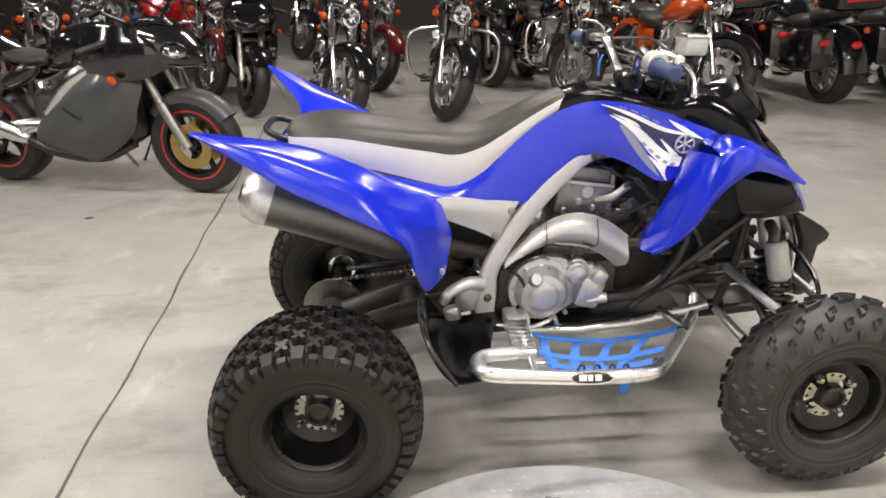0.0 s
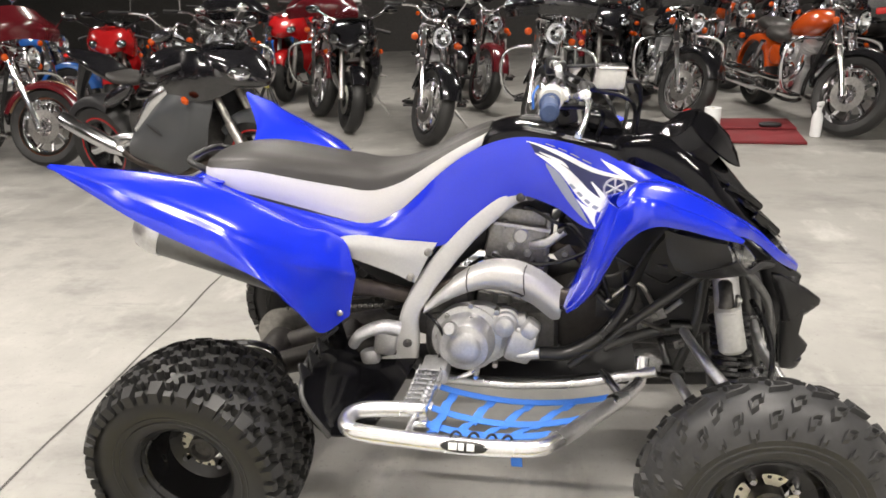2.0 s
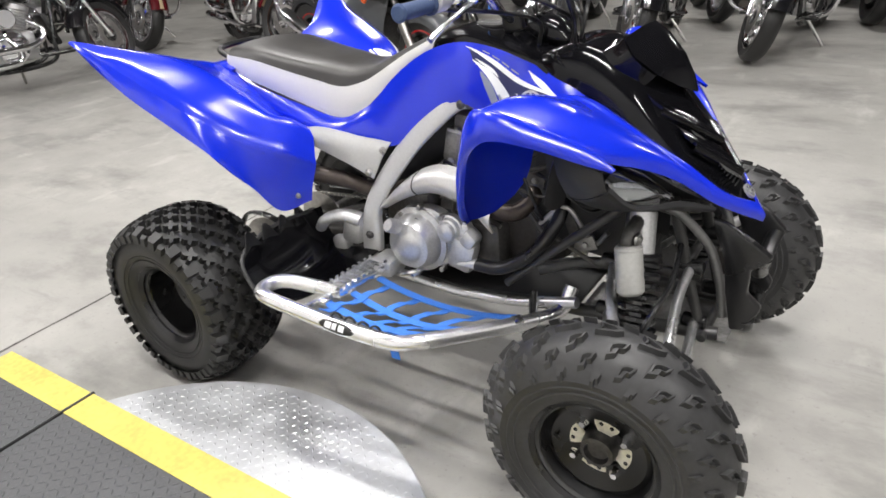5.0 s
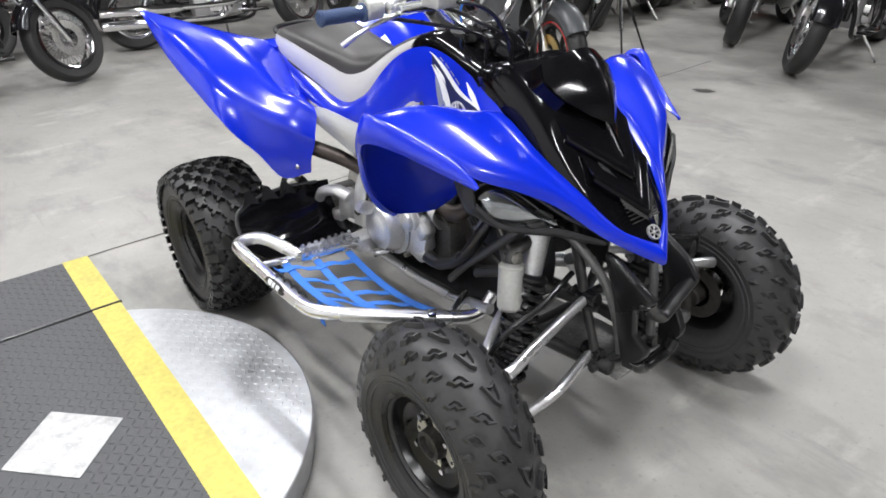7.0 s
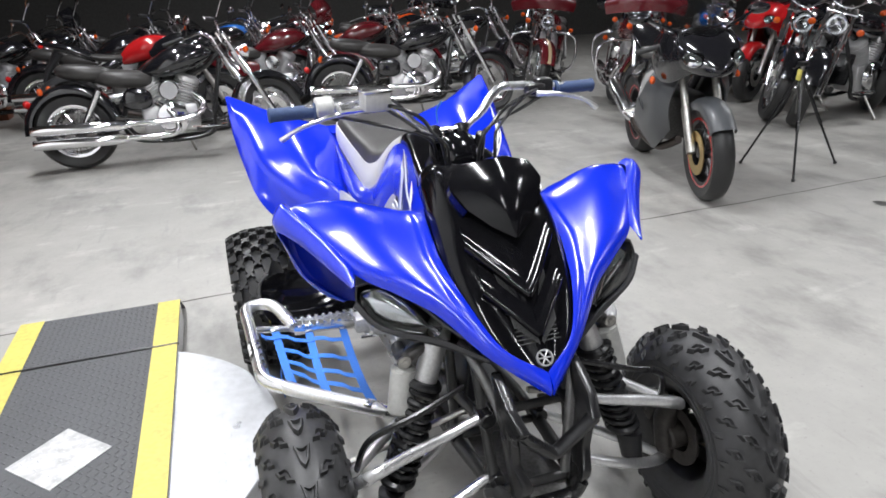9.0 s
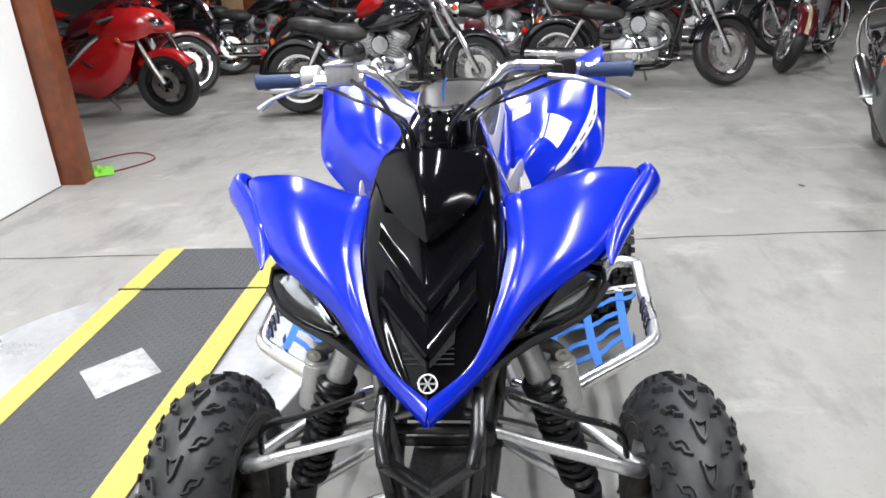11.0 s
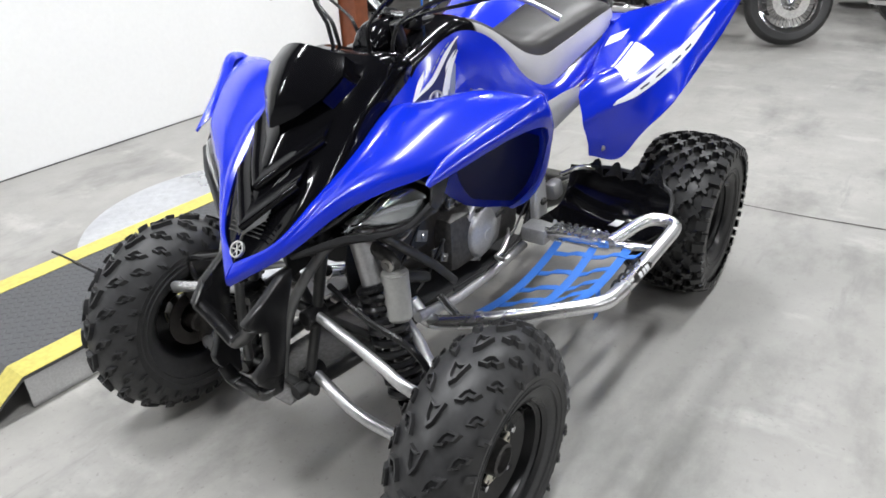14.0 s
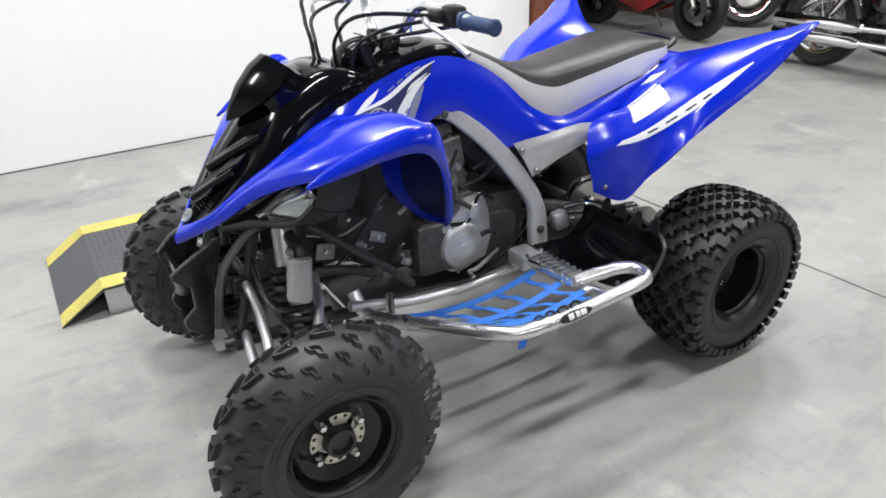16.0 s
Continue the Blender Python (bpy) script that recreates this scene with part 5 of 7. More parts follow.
block((0.045, 0.05, 0.045), (0.80, -0.195, 0.445), (0, 40, 0), 0.012, bm)
rod((0.765, -0.205, 0.378), (0.825, -0.21, 0.383), 0.0135, 12, bm)
part("water_pump", bm, CAST, engine)
part("oil_filler", lathe([(0, 0.05), (0.014, 0.05), (0.018, 0.044), (0.018, 0.02), (0.014, 0.0)], 14, "y", (0.602, -0.232, 0.462), turn=(35, 0, 180)), CAST, engine)
for a in np.linspace(0.2, 6.0, 9):
    part("case_bolt", rod((0.655 + 0.098 * math.cos(a), -0.19, 0.422 + 0.09 * math.sin(a)), (0.655 + 0.098 * math.cos(a), -0.212, 0.422 + 0.09 * math.sin(a)), 0.0075, 8), STEEL, engine)
# left side: generator cover
cover(0.722, 0.13, 0.400, 0.072, 0.05, CAST, 1, "generator_cover", 0.012, 0.62)
part("generator_cap", lathe([(0, 0.006), (0.016, 0.006), (0.02, 0.002), (0.02, 0)], 24, "y", (0.722, 0.18, 0.398)), CAST, engine)
out = [(0.63, 0.345), (0.70, 0.325), (0.775, 0.345), (0.80, 0.40), (0.785, 0.455), (0.74, 0.49), (0.71, 0.535), (0.655, 0.54), (0.625, 0.49), (0.61, 0.41)]
part("crankcase_cover", prism([(x, z) for x, z in out], 0.04, Matrix.Translation((0, 0.132, 0)) @ pose(0, 0, 0, 90, 0, 0), bevel=0.008), CAST, engine)
cover(0.672, 0.125, 0.490, 0.040, 0.035, CAST, 1, "starter_gear_cover", 0.008, 0.6)
part("starter_case", block((0.07, 0.05, 0.12), (0.70, 0.125, 0.45), (0, -28, 0), 0.02), CAST, engine)
for a in np.linspace(0.0, 5.6, 8):
    part("case_bolt", rod((0.722 + 0.082 * math.cos(a), 0.138, 0.400 + 0.082 * math.sin(a)), (0.722 + 0.082 * math.cos(a), 0.148, 0.400 + 0.082 * math.sin(a)), 0.006, 8), STEEL, engine)
# intake, airbox, battery tray between seat and engine
bm = loft_body([(0.28, 0.66, 0.10, 0.06), (0.40, 0.62, 0.13, 0.10), (0.52, 0.62, 0.12, 0.11), (0.62, 0.66, 0.08, 0.08), (0.70, 0.68, 0.05, 0.05)])
part("airbox", bm, MATT_BLACK, quad)
part("under_tank", loft_body([(0.62, 0.82, 0.08, 0.06), (0.75, 0.83, 0.11, 0.08), (0.92, 0.80, 0.13, 0.08), (1.06, 0.76, 0.12, 0.07), (1.15, 0.70, 0.09, 0.05)]), MATT_BLACK, quad, "matt black underside of the tank")
radiator = part("radiator", block((0.035, 0.24, 0.22), (1.03, 0, 0.54), (0, -18, 0), 0.008), DARK_CAST, quad)
bm = bmesh.new()
for k in range(14):
    block((0.004, 0.22, 0.004), (1.052 + 0.0048 * (k - 6.5), 0, 0.54 + 0.0145 * (k - 6.5)), (0, -18, 0), 0, bm)
tagged(part("radiator_core", bm, FRAME_GREY, radiator), kind="stuff")
part("fan_shroud", lathe([(0.03, 0.0), (0.085, 0.0), (0.095, 0.02), (0.09, 0.02), (0.03, 0.01)], 30, "x", (0.985, 0, 0.55), closed=True), MATT_BLACK, radiator)

# ---- coolant hoses and wiring
part("coolant_hose", tube([(0.825, -0.21, 0.383), (0.90, -0.212, 0.388), (0.98, -0.20, 0.43), (1.03, -0.17, 0.50), (1.035, -0.12, 0.56)], 0.0165, 12), BLACK_STEEL, quad, "black rubber coolant hose")
part("coolant_hose", tube([(0.80, 0.03, 0.70), (0.90, 0.07, 0.70), (0.98, 0.09, 0.66), (1.03, 0.08, 0.62)], 0.015, 12), BLACK_STEEL, quad, "black rubber coolant hose")
for k, pts in enumerate(([(0.50, -0.19, 0.50), (0.56, -0.23, 0.48), (0.58, -0.235, 0.43), (0.56, -0.22, 0.37)], [(0.70, -0.13, 0.62), (0.80, -0.17, 0.60), (0.9, -0.19, 0.62), (1.0, -0.17, 0.68)], [(0.45, 0.18, 0.47), (0.56, 0.17, 0.35), (0.7, 0.19, 0.30), (0.9, 0.18, 0.30)],
                         [(0.88, 0.14, 0.66), (0.96, 0.18, 0.60), (1.05, 0.16, 0.48), (1.1, 0.14, 0.42)], [(0.88, -0.12, 0.70), (0.95, -0.19, 0.62), (0.99, -0.16, 0.5)])):
    part("cable", tube(pts, 0.0045, 8), BLACK_STEEL, quad)

rng = random.Random(7)
for s in SIDES:
    for k in range(9):
        x, z = rng.uniform(0.52, 1.0), rng.uniform(0.38, 0.70)
        pts = [(x + rng.uniform(-0.02, 0.02) + 0.055 * j, s * (0.125 + rng.uniform(0, 0.05)), z + rng.uniform(-0.045, 0.045) - 0.02 * j) for j in range(4)]
        part("hose", tube(pts, rng.uniform(0.003, 0.008), 8), rng.choice((BLACK_STEEL, MATT_BLACK, DARK_CAST, STEEL)), quad)
    for k in range(8):
        at = (rng.uniform(0.84, 1.18), s * rng.uniform(0.115, 0.15), rng.uniform(0.30, 0.62))
        bracket = part("bracket", block((rng.uniform(0.03, 0.06), 0.006, rng.uniform(0.02, 0.045)), at, (0, rng.uniform(-40, 40), 0), 0.002), rng.choice((DARK_CAST, FRAME_GREY, CYLINDER)), quad)
        part("bracket_bolt", lathe([(0, 0.008), (0.006, 0.008), (0.008, 0.004), (0.008, 0)], 8, "y", at, turn=(0, 0, 0 if s > 0 else 180)), STEEL, bracket)

# ---- exhaust: header, heat shield, silencer under the rear fender
part("header_pipe", tube([(0.83, -0.03, 0.615), (0.915, -0.06, 0.60), (0.955, -0.12, 0.555), (0.92, -0.17, 0.515), (0.83, -0.185, 0.53), (0.70, -0.185, 0.575), (0.60, -0.18, 0.555), (0.50, -0.17, 0.53), (0.40, -0.2, 0.56), (0.30, -0.27, 0.60)], 0.022, 14), RUST, quad, "heat-browned exhaust header")
rows = []
for x, z, w in ((0.872, 0.500, 0.042), (0.82, 0.542, 0.042), (0.76, 0.572, 0.040), (0.70, 0.582, 0.038), (0.64, 0.570, 0.035), (0.58, 0.540, 0.027), (0.525, 0.500, 0.014)):
    rows.append([(x - 0.4 * w, -0.178, z - w), (x, -0.205, z - 0.7 * w), (x, -0.220, z), (x, -0.207, z + 0.7 * w), (x + 0.2 * w, -0.175, z + w)])
q = net_surface(rows, 5, 4)
nn = normals_of(q)[12, 8]
shield = part("heat_shield", plate(q if nn[1] < 0 else q[:, ::-1], 0.004), HEAT_SHIELD, quad, "silver curved exhaust heat shield")
for k in (8, 20):
    part("shield_seam", tube([q[k, j] + (nn if nn[1] < 0 else -nn) * 0.001 for j in range(1, q.shape[1] - 1, 2)], 0.0016, 6), DARK_CAST, shield)
MUFF = [(0.27, -0.240, 0.600), (0.22, -0.245, 0.624), (0.06, -0.268, 0.694), (-0.085, -0.284, 0.752)]
silencer = part("silencer", tube([*MUFF], [0.04, 0.060, 0.063, 0.062], 24, 5), MUFFLER, quad, "dull grey silencer under the fender")
d = (Vector(MUFF[-1]) - Vector(MUFF[-2])).normalized()
e = Vector(MUFF[-1])
part("end_cap", tube([e - 0.01 * d, e + 0.02 * d, e + 0.045 * d, e + 0.06 * d], [0.065, 0.064, 0.056, 0.040], 24, curved=False), SATIN, silencer, "brushed metal end cap")
part("tail_pipe", tube([e + 0.05 * d, e + 0.064 * d], [0.022, 0.02], 16, curved=False), BLACK_STEEL, silencer)

# ---- front suspension
KNUCKLE_Y = 0.375
for s in SIDES:
    up_in, up_out = (1.318, s * 0.100, 0.430), (1.285, s * (KNUCKLE_Y + 0.028), 0.366)
    lo_in, lo_out = (1.335, s * 0.088, 0.286), (1.275, s * (KNUCKLE_Y + 0.02), 0.205)
    bm = tube([up_in, (1.318, s * 0.19, 0.410), (1.335, s * 0.29, 0.405), (1.344, s * 0.35, 0.400), (1.328, s * 0.385, 0.388), up_out], 0.0115, 10)
    part("upper_arm", tube([(1.16, s * 0.125, 0.415), (1.20, s * 0.25, 0.40), up_out], 0.0115, 10, bm=bm), SATIN, quad, "polished upper suspension arm")
    bm = tube([lo_in, (1.345, s * 0.22, 0.255), (1.308, s * 0.33, 0.220), lo_out], 0.013, 10)
    part("lower_arm", tube([(1.15, s * 0.12, 0.28), (1.20, s * 0.25, 0.245), lo_out], 0.013, 10, bm=bm), SATIN, quad, "polished lower suspension arm")
    bm = bmesh.new()
    for x, y, z in (up_in, lo_in, (1.16, s * 0.125, 0.415), (1.15, s * 0.12, 0.28)):
        rod((x - 0.028, y, z), (x + 0.028, y, z), 0.018, 12, bm)
    part("arm_bush", bm, BLACK_STEEL, quad)
    bm = tube([up_out, (1.256, s * (KNUCKLE_Y + 0.03), 0.30), lo_out], [0.018, 0.026, 0.02], 10)
    rod((1.274, s * (KNUCKLE_Y + 0.02), 0.257), (1.272, s * (FRONT_Y - 0.03), 0.257), 0.03, 14, bm)
    block((0.045, 0.03, 0.07), (1.19, s * (KNUCKLE_Y + 0.045), 0.285), (0, 20, 0), 0.01, bm)
    part("steering_knuckle", bm, DARK_METAL, quad)
    part("brake_caliper", block((0.05, 0.05, 0.085), (1.18, s * (KNUCKLE_Y + 0.055), 0.30), (0, 15, 0), 0.014), CAST, quad)
    part("tie_rod", rod((1.225, s * 0.05, 0.40), (1.20, s * (KNUCKLE_Y + 0.015), 0.335), 0.008, 10), STEEL, quad)
    part("brake_hose", tube([(1.30, s * 0.14, 0.50), (1.315, s * 0.25, 0.47), (1.30, s * 0.345, 0.44), (1.27, s * 0.375, 0.37), (1.235, s * 0.40, 0.32)], 0.0065, 8), BLACK_STEEL, quad, "black brake hose")
    # coil-over shock with its remote reservoir
    top, low = Vector((1.232, s * 0.168, 0.602)), Vector((1.262, s * 0.300, 0.262))
    ax = (low - top).normalized()
    shock = part("shock_absorber", rod(top + 0.02 * ax, top + 0.13 * ax, 0.026, 16, rod(top + 0.1 * ax, low, 0.011, 10)), CAST, quad, "grey coil-over shock absorber")
    side = ax.cross(Vector((1, 0, 0))).normalized()
    fwd = side.cross(ax)
    pts = []
    turns = 9
    for k in range(turns * 10 + 1):
        a = 2 * math.pi * k / 10
        pts.append(top + ax * (0.13 + 0.185 * k / (turns * 10)) + 0.034 * (math.cos(a) * side + math.sin(a) * fwd))
    part("spring", tube(pts, 0.0075, 7, curved=False), BLACK_STEEL, shock, "black coil spring")
    part("spring_collar", rod(top + 0.112 * ax, top + 0.13 * ax, 0.041, 18), BLACK_STEEL, shock)
    part("spring_seat", rod(top + 0.315 * ax, top + 0.333 * ax, 0.04, 18), BLACK_STEEL, shock)
    part("top_mount", block((0.05, 0.05, 0.05), top, (0, 0, 0), 0.016), PUMP, shock)
    ra, rb = Vector((1.228, s * 0.248, 0.532)), Vector((1.245, s * 0.268, 0.440))
    part("reservoir", rod(ra, rb, 0.0265, 20, rod(ra.lerp(rb, 0.1), ra.lerp(rb, 0.14), 0.0275, 20), 0.006), PUMP, shock, "pale grey shock reservoir")
    part("reservoir_neck", tube([ra + Vector((0, 0, -0.01)), ra + Vector((0, -s * 0.01, 0.02)), top + Vector((0, s * 0.02, -0.03))], [0.017, 0.014, 0.014], 12), DARK_CAST, shock)
    part("reservoir_bolt", lathe([(0, 0.01), (0.007, 0.01), (0.007, 0.006), (0.014, 0.005), (0.014, 0)], 12, "x", ra + Vector((0.016, s * 0.002, 0.018))), STEEL, shock)
    part("boot", tube([low + Vector((0, 0, 0.02)), low + Vector((0.005, s * 0.01, -0.05))], [0.03, 0.024], 14, curved=False), MATT_BLACK, shock)

# ---- swingarm, axle, chain
bm = bmesh.new()
for s in SIDES:
    tube([(0.46, s * 0.11, 0.375), (0.25, s * 0.09, 0.33), (0.05, s * 0.07, 0.27)], [0.035, 0.04, 0.034], 10, bm=bm)
tube([(0.26, -0.09, 0.33), (0.26, 0.09, 0.33)], 0.035, 10, curved=False, bm=bm)
rod((0.01, -0.10, 0.259), (0.01, 0.10, 0.259), 0.052, 18, bm)
part("swingarm", bm, DARK_METAL, quad)
part("rear_axle", rod((0.01, -0.43, 0.259), (0.01, 0.43, 0.259), 0.019, 14), STEEL, quad)
prof = [(0.03, 0.128), (0.098, 0.128), (0.098, 0.134), (0.03, 0.134)]
part("sprocket", lathe(prof, 40, "y", (0.01, 0, 0.259), closed=True), STEEL, quad)
part("brake_disc", lathe([(0.05, -0.135), (0.105, -0.135), (0.105, -0.14), (0.05, -0.14)], 40, "y", (0.01, 0, 0.259), closed=True), STEEL, quad)
part("disc_guard", tube([(0.11, -0.145, 0.24), (0.08, -0.145, 0.36), (-0.05, -0.145, 0.375), (-0.12, -0.145, 0.29)], 0.014, 8, flat=0.4), BLACK_STEEL, quad)
bm = bmesh.new()
for z0, z1 in ((0.355, 0.40), (0.160, 0.335)):
    for k in range(26):
        f = k / 25
        block((0.013, 0.014, 0.009), (0.02 + 0.44 * f, 0.131, z0 + (z1 - z0) * f), (0, -6, 0), 0.002, bm)
tagged(part("drive_chain", bm, STEEL, quad, "dusty steel drive chain"), kind="stuff")
part("chain_guard", tube([(0.06, 0.15, 0.385), (0.22, 0.15, 0.40), (0.4, 0.15, 0.425)], 0.018, 8, flat=0.4), BLACK_STEEL, quad)
bm = rod((0.40, 0, 0.42), (0.50, 0, 0.66), 0.03, 14)
part("rear_shock", bm, DARK_METAL, quad)
pts = [Vector((0.40, 0, 0.42)).lerp(Vector((0.49, 0, 0.63)), k / 60) + 0.042 * Vector((math.cos(k * 0.63) * 0.9, math.sin(k * 0.63), 0)) for k in range(61)]
part("rear_spring", tube(pts, 0.0065, 6, curved=False), BLACK_STEEL, quad)
# foot brake, shift lever, frame castings round the pivot
bm = tube([(0.46, -0.225, 0.46), (0.42, -0.24, 0.475), (0.37, -0.25, 0.46), (0.345, -0.25, 0.43)], [0.02, 0.018, 0.016, 0.014], 10)
part("pedal_arm", bm, CAST, quad)
for size, at, tilt in (((0.06, 0.05, 0.09), (0.42, -0.20, 0.42), 12), ((0.05, 0.04, 0.06), (0.40, 0.20, 0.42), 12), ((0.05, 0.03, 0.05), (0.375, -0.21, 0.37), -12)):
    part("pivot_casting", block(size, at, (0, tilt, 0), 0.014), CAST, quad)
part("brake_pedal", tube([(0.50, -0.235, 0.335), (0.58, -0.245, 0.325), (0.64, -0.25, 0.345), (0.665, -0.235, 0.352), (0.665, -0.27, 0.352)], 0.006, 8), ALU, quad)
part("shift_lever", tube([(0.60, 0.17, 0.36), (0.64, 0.20, 0.36), (0.70, 0.215, 0.345), (0.73, 0.215, 0.34), (0.735, 0.24, 0.34)], 0.006, 8), STEEL, quad)
part("clutch_arm", tube([(0.40, 0.22, 0.47), (0.36, 0.25, 0.485), (0.32, 0.27, 0.47)], 0.007, 8), ALU, quad)

# ---- handlebar and controls, set straight ahead
BAR = pose(0.875, 0, 0.004, 0, 0, 0.4)


def b(x, y, z):
    return BAR @ Vector((x - 0.905, y, z))


part("handlebar", tube([b(0.872, -0.41, 1.025), b(0.875, -0.30, 1.032), b(0.880, -0.20, 1.042), b(0.890, -0.14, 1.035), b(0.905, -0.075, 0.965), b(0.91, -0.05, 0.952), b(0.91, 0.05, 0.952), b(0.905, 0.075, 0.965), b(0.890, 0.14, 1.035), b(0.880, 0.20, 1.042), b(0.875, 0.30, 1.032), b(0.872, 0.41, 1.025)], 0.0115, 14, 5), ALU, quad, "bare aluminium handlebar")
for s in SIDES:
    part("grip", lathe([(0, 0.0), (0.014, 0.0), (0.0185, 0.004), (0.016, 0.012), (0.016, 0.104), (0.021, 0.108), (0.021, 0.116), (0.012, 0.118)], 20, "y", b(0.872, s * 0.425, 1.025), turn=(0, 0, 0.4 if s < 0 else 180.4)), GRIP, quad, "dark blue rubber grip")
    part("bar_clamp", block((0.05, 0.035, 0.045), b(0.91, s * 0.045, 0.945), (0, -10, 0), 0.01), BLACK_STEEL, quad)
    perch = part("lever_perch", block((0.035, 0.05, 0.03), b(0.895, s * 0.245, 1.03), (0, 0, 0), 0.009), BLACK_STEEL if s > 0 else ALU, quad)
    part("lever", tube([b(0.925, s * 0.235, 1.022), b(0.945, s * 0.29, 1.018), b(0.94, s * 0.36, 0.998), b(0.925, s * 0.408, 0.972)], [0.008, 0.006, 0.005, 0.007], 10), ALU, perch, "polished aluminium lever")
res = part("brake_reservoir", block((0.055, 0.062, 0.042), b(0.992, -0.197, 1.050), (0, 6, 3), 0.006), PUMP, quad, "grey brake fluid reservoir")
part("reservoir_lid", block((0.058, 0.066, 0.008), b(0.994, -0.197, 1.074), (0, 6, 3), 0.003), ALU, res)
part("master_cylinder", rod(b(0.94, -0.16, 1.03), b(0.94, -0.27, 1.028), 0.013, 12), ALU, res)
part("throttle_case", rod(b(0.874, -0.272, 1.032), b(0.874, -0.315, 1.031), 0.026, 16), PUMP, quad, "grey throttle case")
part("switch_block", block((0.045, 0.05, 0.05), b(0.876, 0.275, 1.032), (0, 0, 0), 0.012), BLACK_STEEL, quad, "black switch block")
pod = part("instrument_pod", loft_body([(0.915, 0.945, 0.052, 0.012), (0.925, 0.938, 0.054, 0.024), (0.955, 0.926, 0.056, 0.032), (0.985, 0.912, 0.050, 0.032), (1.005, 0.900, 0.040, 0.018)]), GLOSS_BLACK, quad, "black instrument pod")
for y in (-0.03, 0.0, 0.03):
    part("warning_light", lathe([(0, 0.004), (0.006, 0.003), (0.008, 0)], 12, "z", (0.938, y, 0.963), turn=(0, -18, 0)), SMOKE, pod)
part("ignition_switch", lathe([(0, 0.02), (0.014, 0.02), (0.016, 0.0), (0.016, -0.04)], 16, "z", (0.955, 0.07, 0.935), turn=(0, 20, 0)), BLACK_STEEL, quad)
part("steering_stem", rod((0.93, 0, 0.93), (1.02, 0, 0.70), 0.022, 14), BLACK_STEEL, quad)
for k, pts in enumerate((
        [b(0.93, -0.17, 1.03), (1.0, -0.13, 1.0), (1.03, -0.07, 0.95), (1.02, -0.06, 0.88)],
        [b(0.90, 0.25, 1.03), (0.97, 0.17, 1.035), (1.01, 0.09, 1.01), (1.02, 0.04, 0.95), (1.01, 0.03, 0.88)],
        [b(0.90, 0.22, 1.02), (0.95, 0.13, 0.99), (0.99, 0.10, 0.94), (1.0, 0.09, 0.88)],
        [b(0.87, -0.27, 1.01), (0.93, -0.16, 0.985), (0.96, -0.09, 0.95), (0.95, -0.07, 0.90)],
        [b(0.95, -0.19, 1.03), (1.01, -0.16, 1.04), (1.035, -0.10, 1.0), (1.035, -0.07, 0.9)],
        [b(0.88, 0.27, 1.01), (0.93, 0.12, 0.97), (0.95, 0.06, 0.93)])):
    part("control_cable", tube(pts, 0.0048, 8), BLACK_STEEL, quad)



# ---- final proportions: the frame is slim between the wheels and the nose stands high on its springs
def trim(p):
    """Slims the middle of the machine and lifts its nose; what lies out at the wheels stays."""
    x, y, z = p[:, 0].copy(), p[:, 1].copy(), p[:, 2].copy()
    w = np.abs(y)
    slim = np.interp(x, SLIM_X, SLIM)
    slim = slim + (1 - slim) * np.clip((z - 0.955) / 0.03, 0, 1)
    narrow = np.where(w < 0.2, w * slim, 0.2 * slim + (w - 0.2) * (0.42 - 0.2 * slim) / 0.22)
    p[:, 1] = np.sign(y) * np.where(w < 0.42, narrow, w)
    at_wheel = np.clip((w - 0.12) / 0.27, 0, 1) * np.clip((0.50 - z) / 0.12, 0, 1)
    low = np.clip((0.65 - z) / 0.25, 0, 1) * np.clip((1.0 - x) / 0.25, 0, 1)
    p[:, 2] = z + np.interp(x, LIFT_X, LIFT) * (1 - at_wheel) * (1 - low) + 0.006 * at_wheel
    p[:, 0] = x + np.interp(x, REACH_X, REACH)
    return p


SLIM_X, SLIM = (-0.1, 0.1, 0.35, 0.5, 0.8, 0.985, 1.2, 1.4), (1.0, 0.95, 0.82, 0.70, 0.69, 0.79, 0.94, 1.0)
LIFT_X, LIFT = (-0.18, 0.33, 0.48, 0.56, 0.775, 0.985, 1.24, 1.43), (0.015, 0.017, 0.004, 0.012, 0.032, 0.044, 0.050, 0.056)
REACH_X, REACH = (0.85, 1.0, 1.22, 1.3, 1.45), (0.0, 0.010, 0.021, 0.033, 0.030)
for piece in quad.children_recursive:
    if piece.type == "MESH" and "wheel" not in (piece.name.split(".")[0], piece.parent.name.split(".")[0]):
        co = np.empty(len(piece.data.vertices) * 3)
        piece.data.vertices.foreach_get("co", co)
        piece.data.vertices.foreach_set("co", trim(co.reshape(-1, 3)).ravel())
        piece.data.update()


# ---- front bumper: two cheeks with forward spurs, a curved brace and a foot between them
def bumper_cheek(s):
    outline = [(1.382, 0.606), (1.408, 0.602), (1.470, 0.566), (1.511, 0.533), (1.498, 0.514), (1.472, 0.500), (1.470, 0.436), (1.500, 0.402), (1.497, 0.384), (1.476, 0.352), (1.470, 0.334), (1.440, 0.330), (1.424, 0.430), (1.416, 0.512), (1.390, 0.576)]
    bm = prism([(x, z) for x, z in outline], 0.022, Matrix.Translation((0, s * 0.086, 0)) @ pose(0, 0, 0, 90, 0, 0), bevel=0.006)
    for v in bm.verts:
        v.co.y -= s * 0.12 * max(0.0, 0.51 - v.co.z)
        v.co.y -= s * 0.3 * max(0.0, v.co.x - 1.47)
    return bm


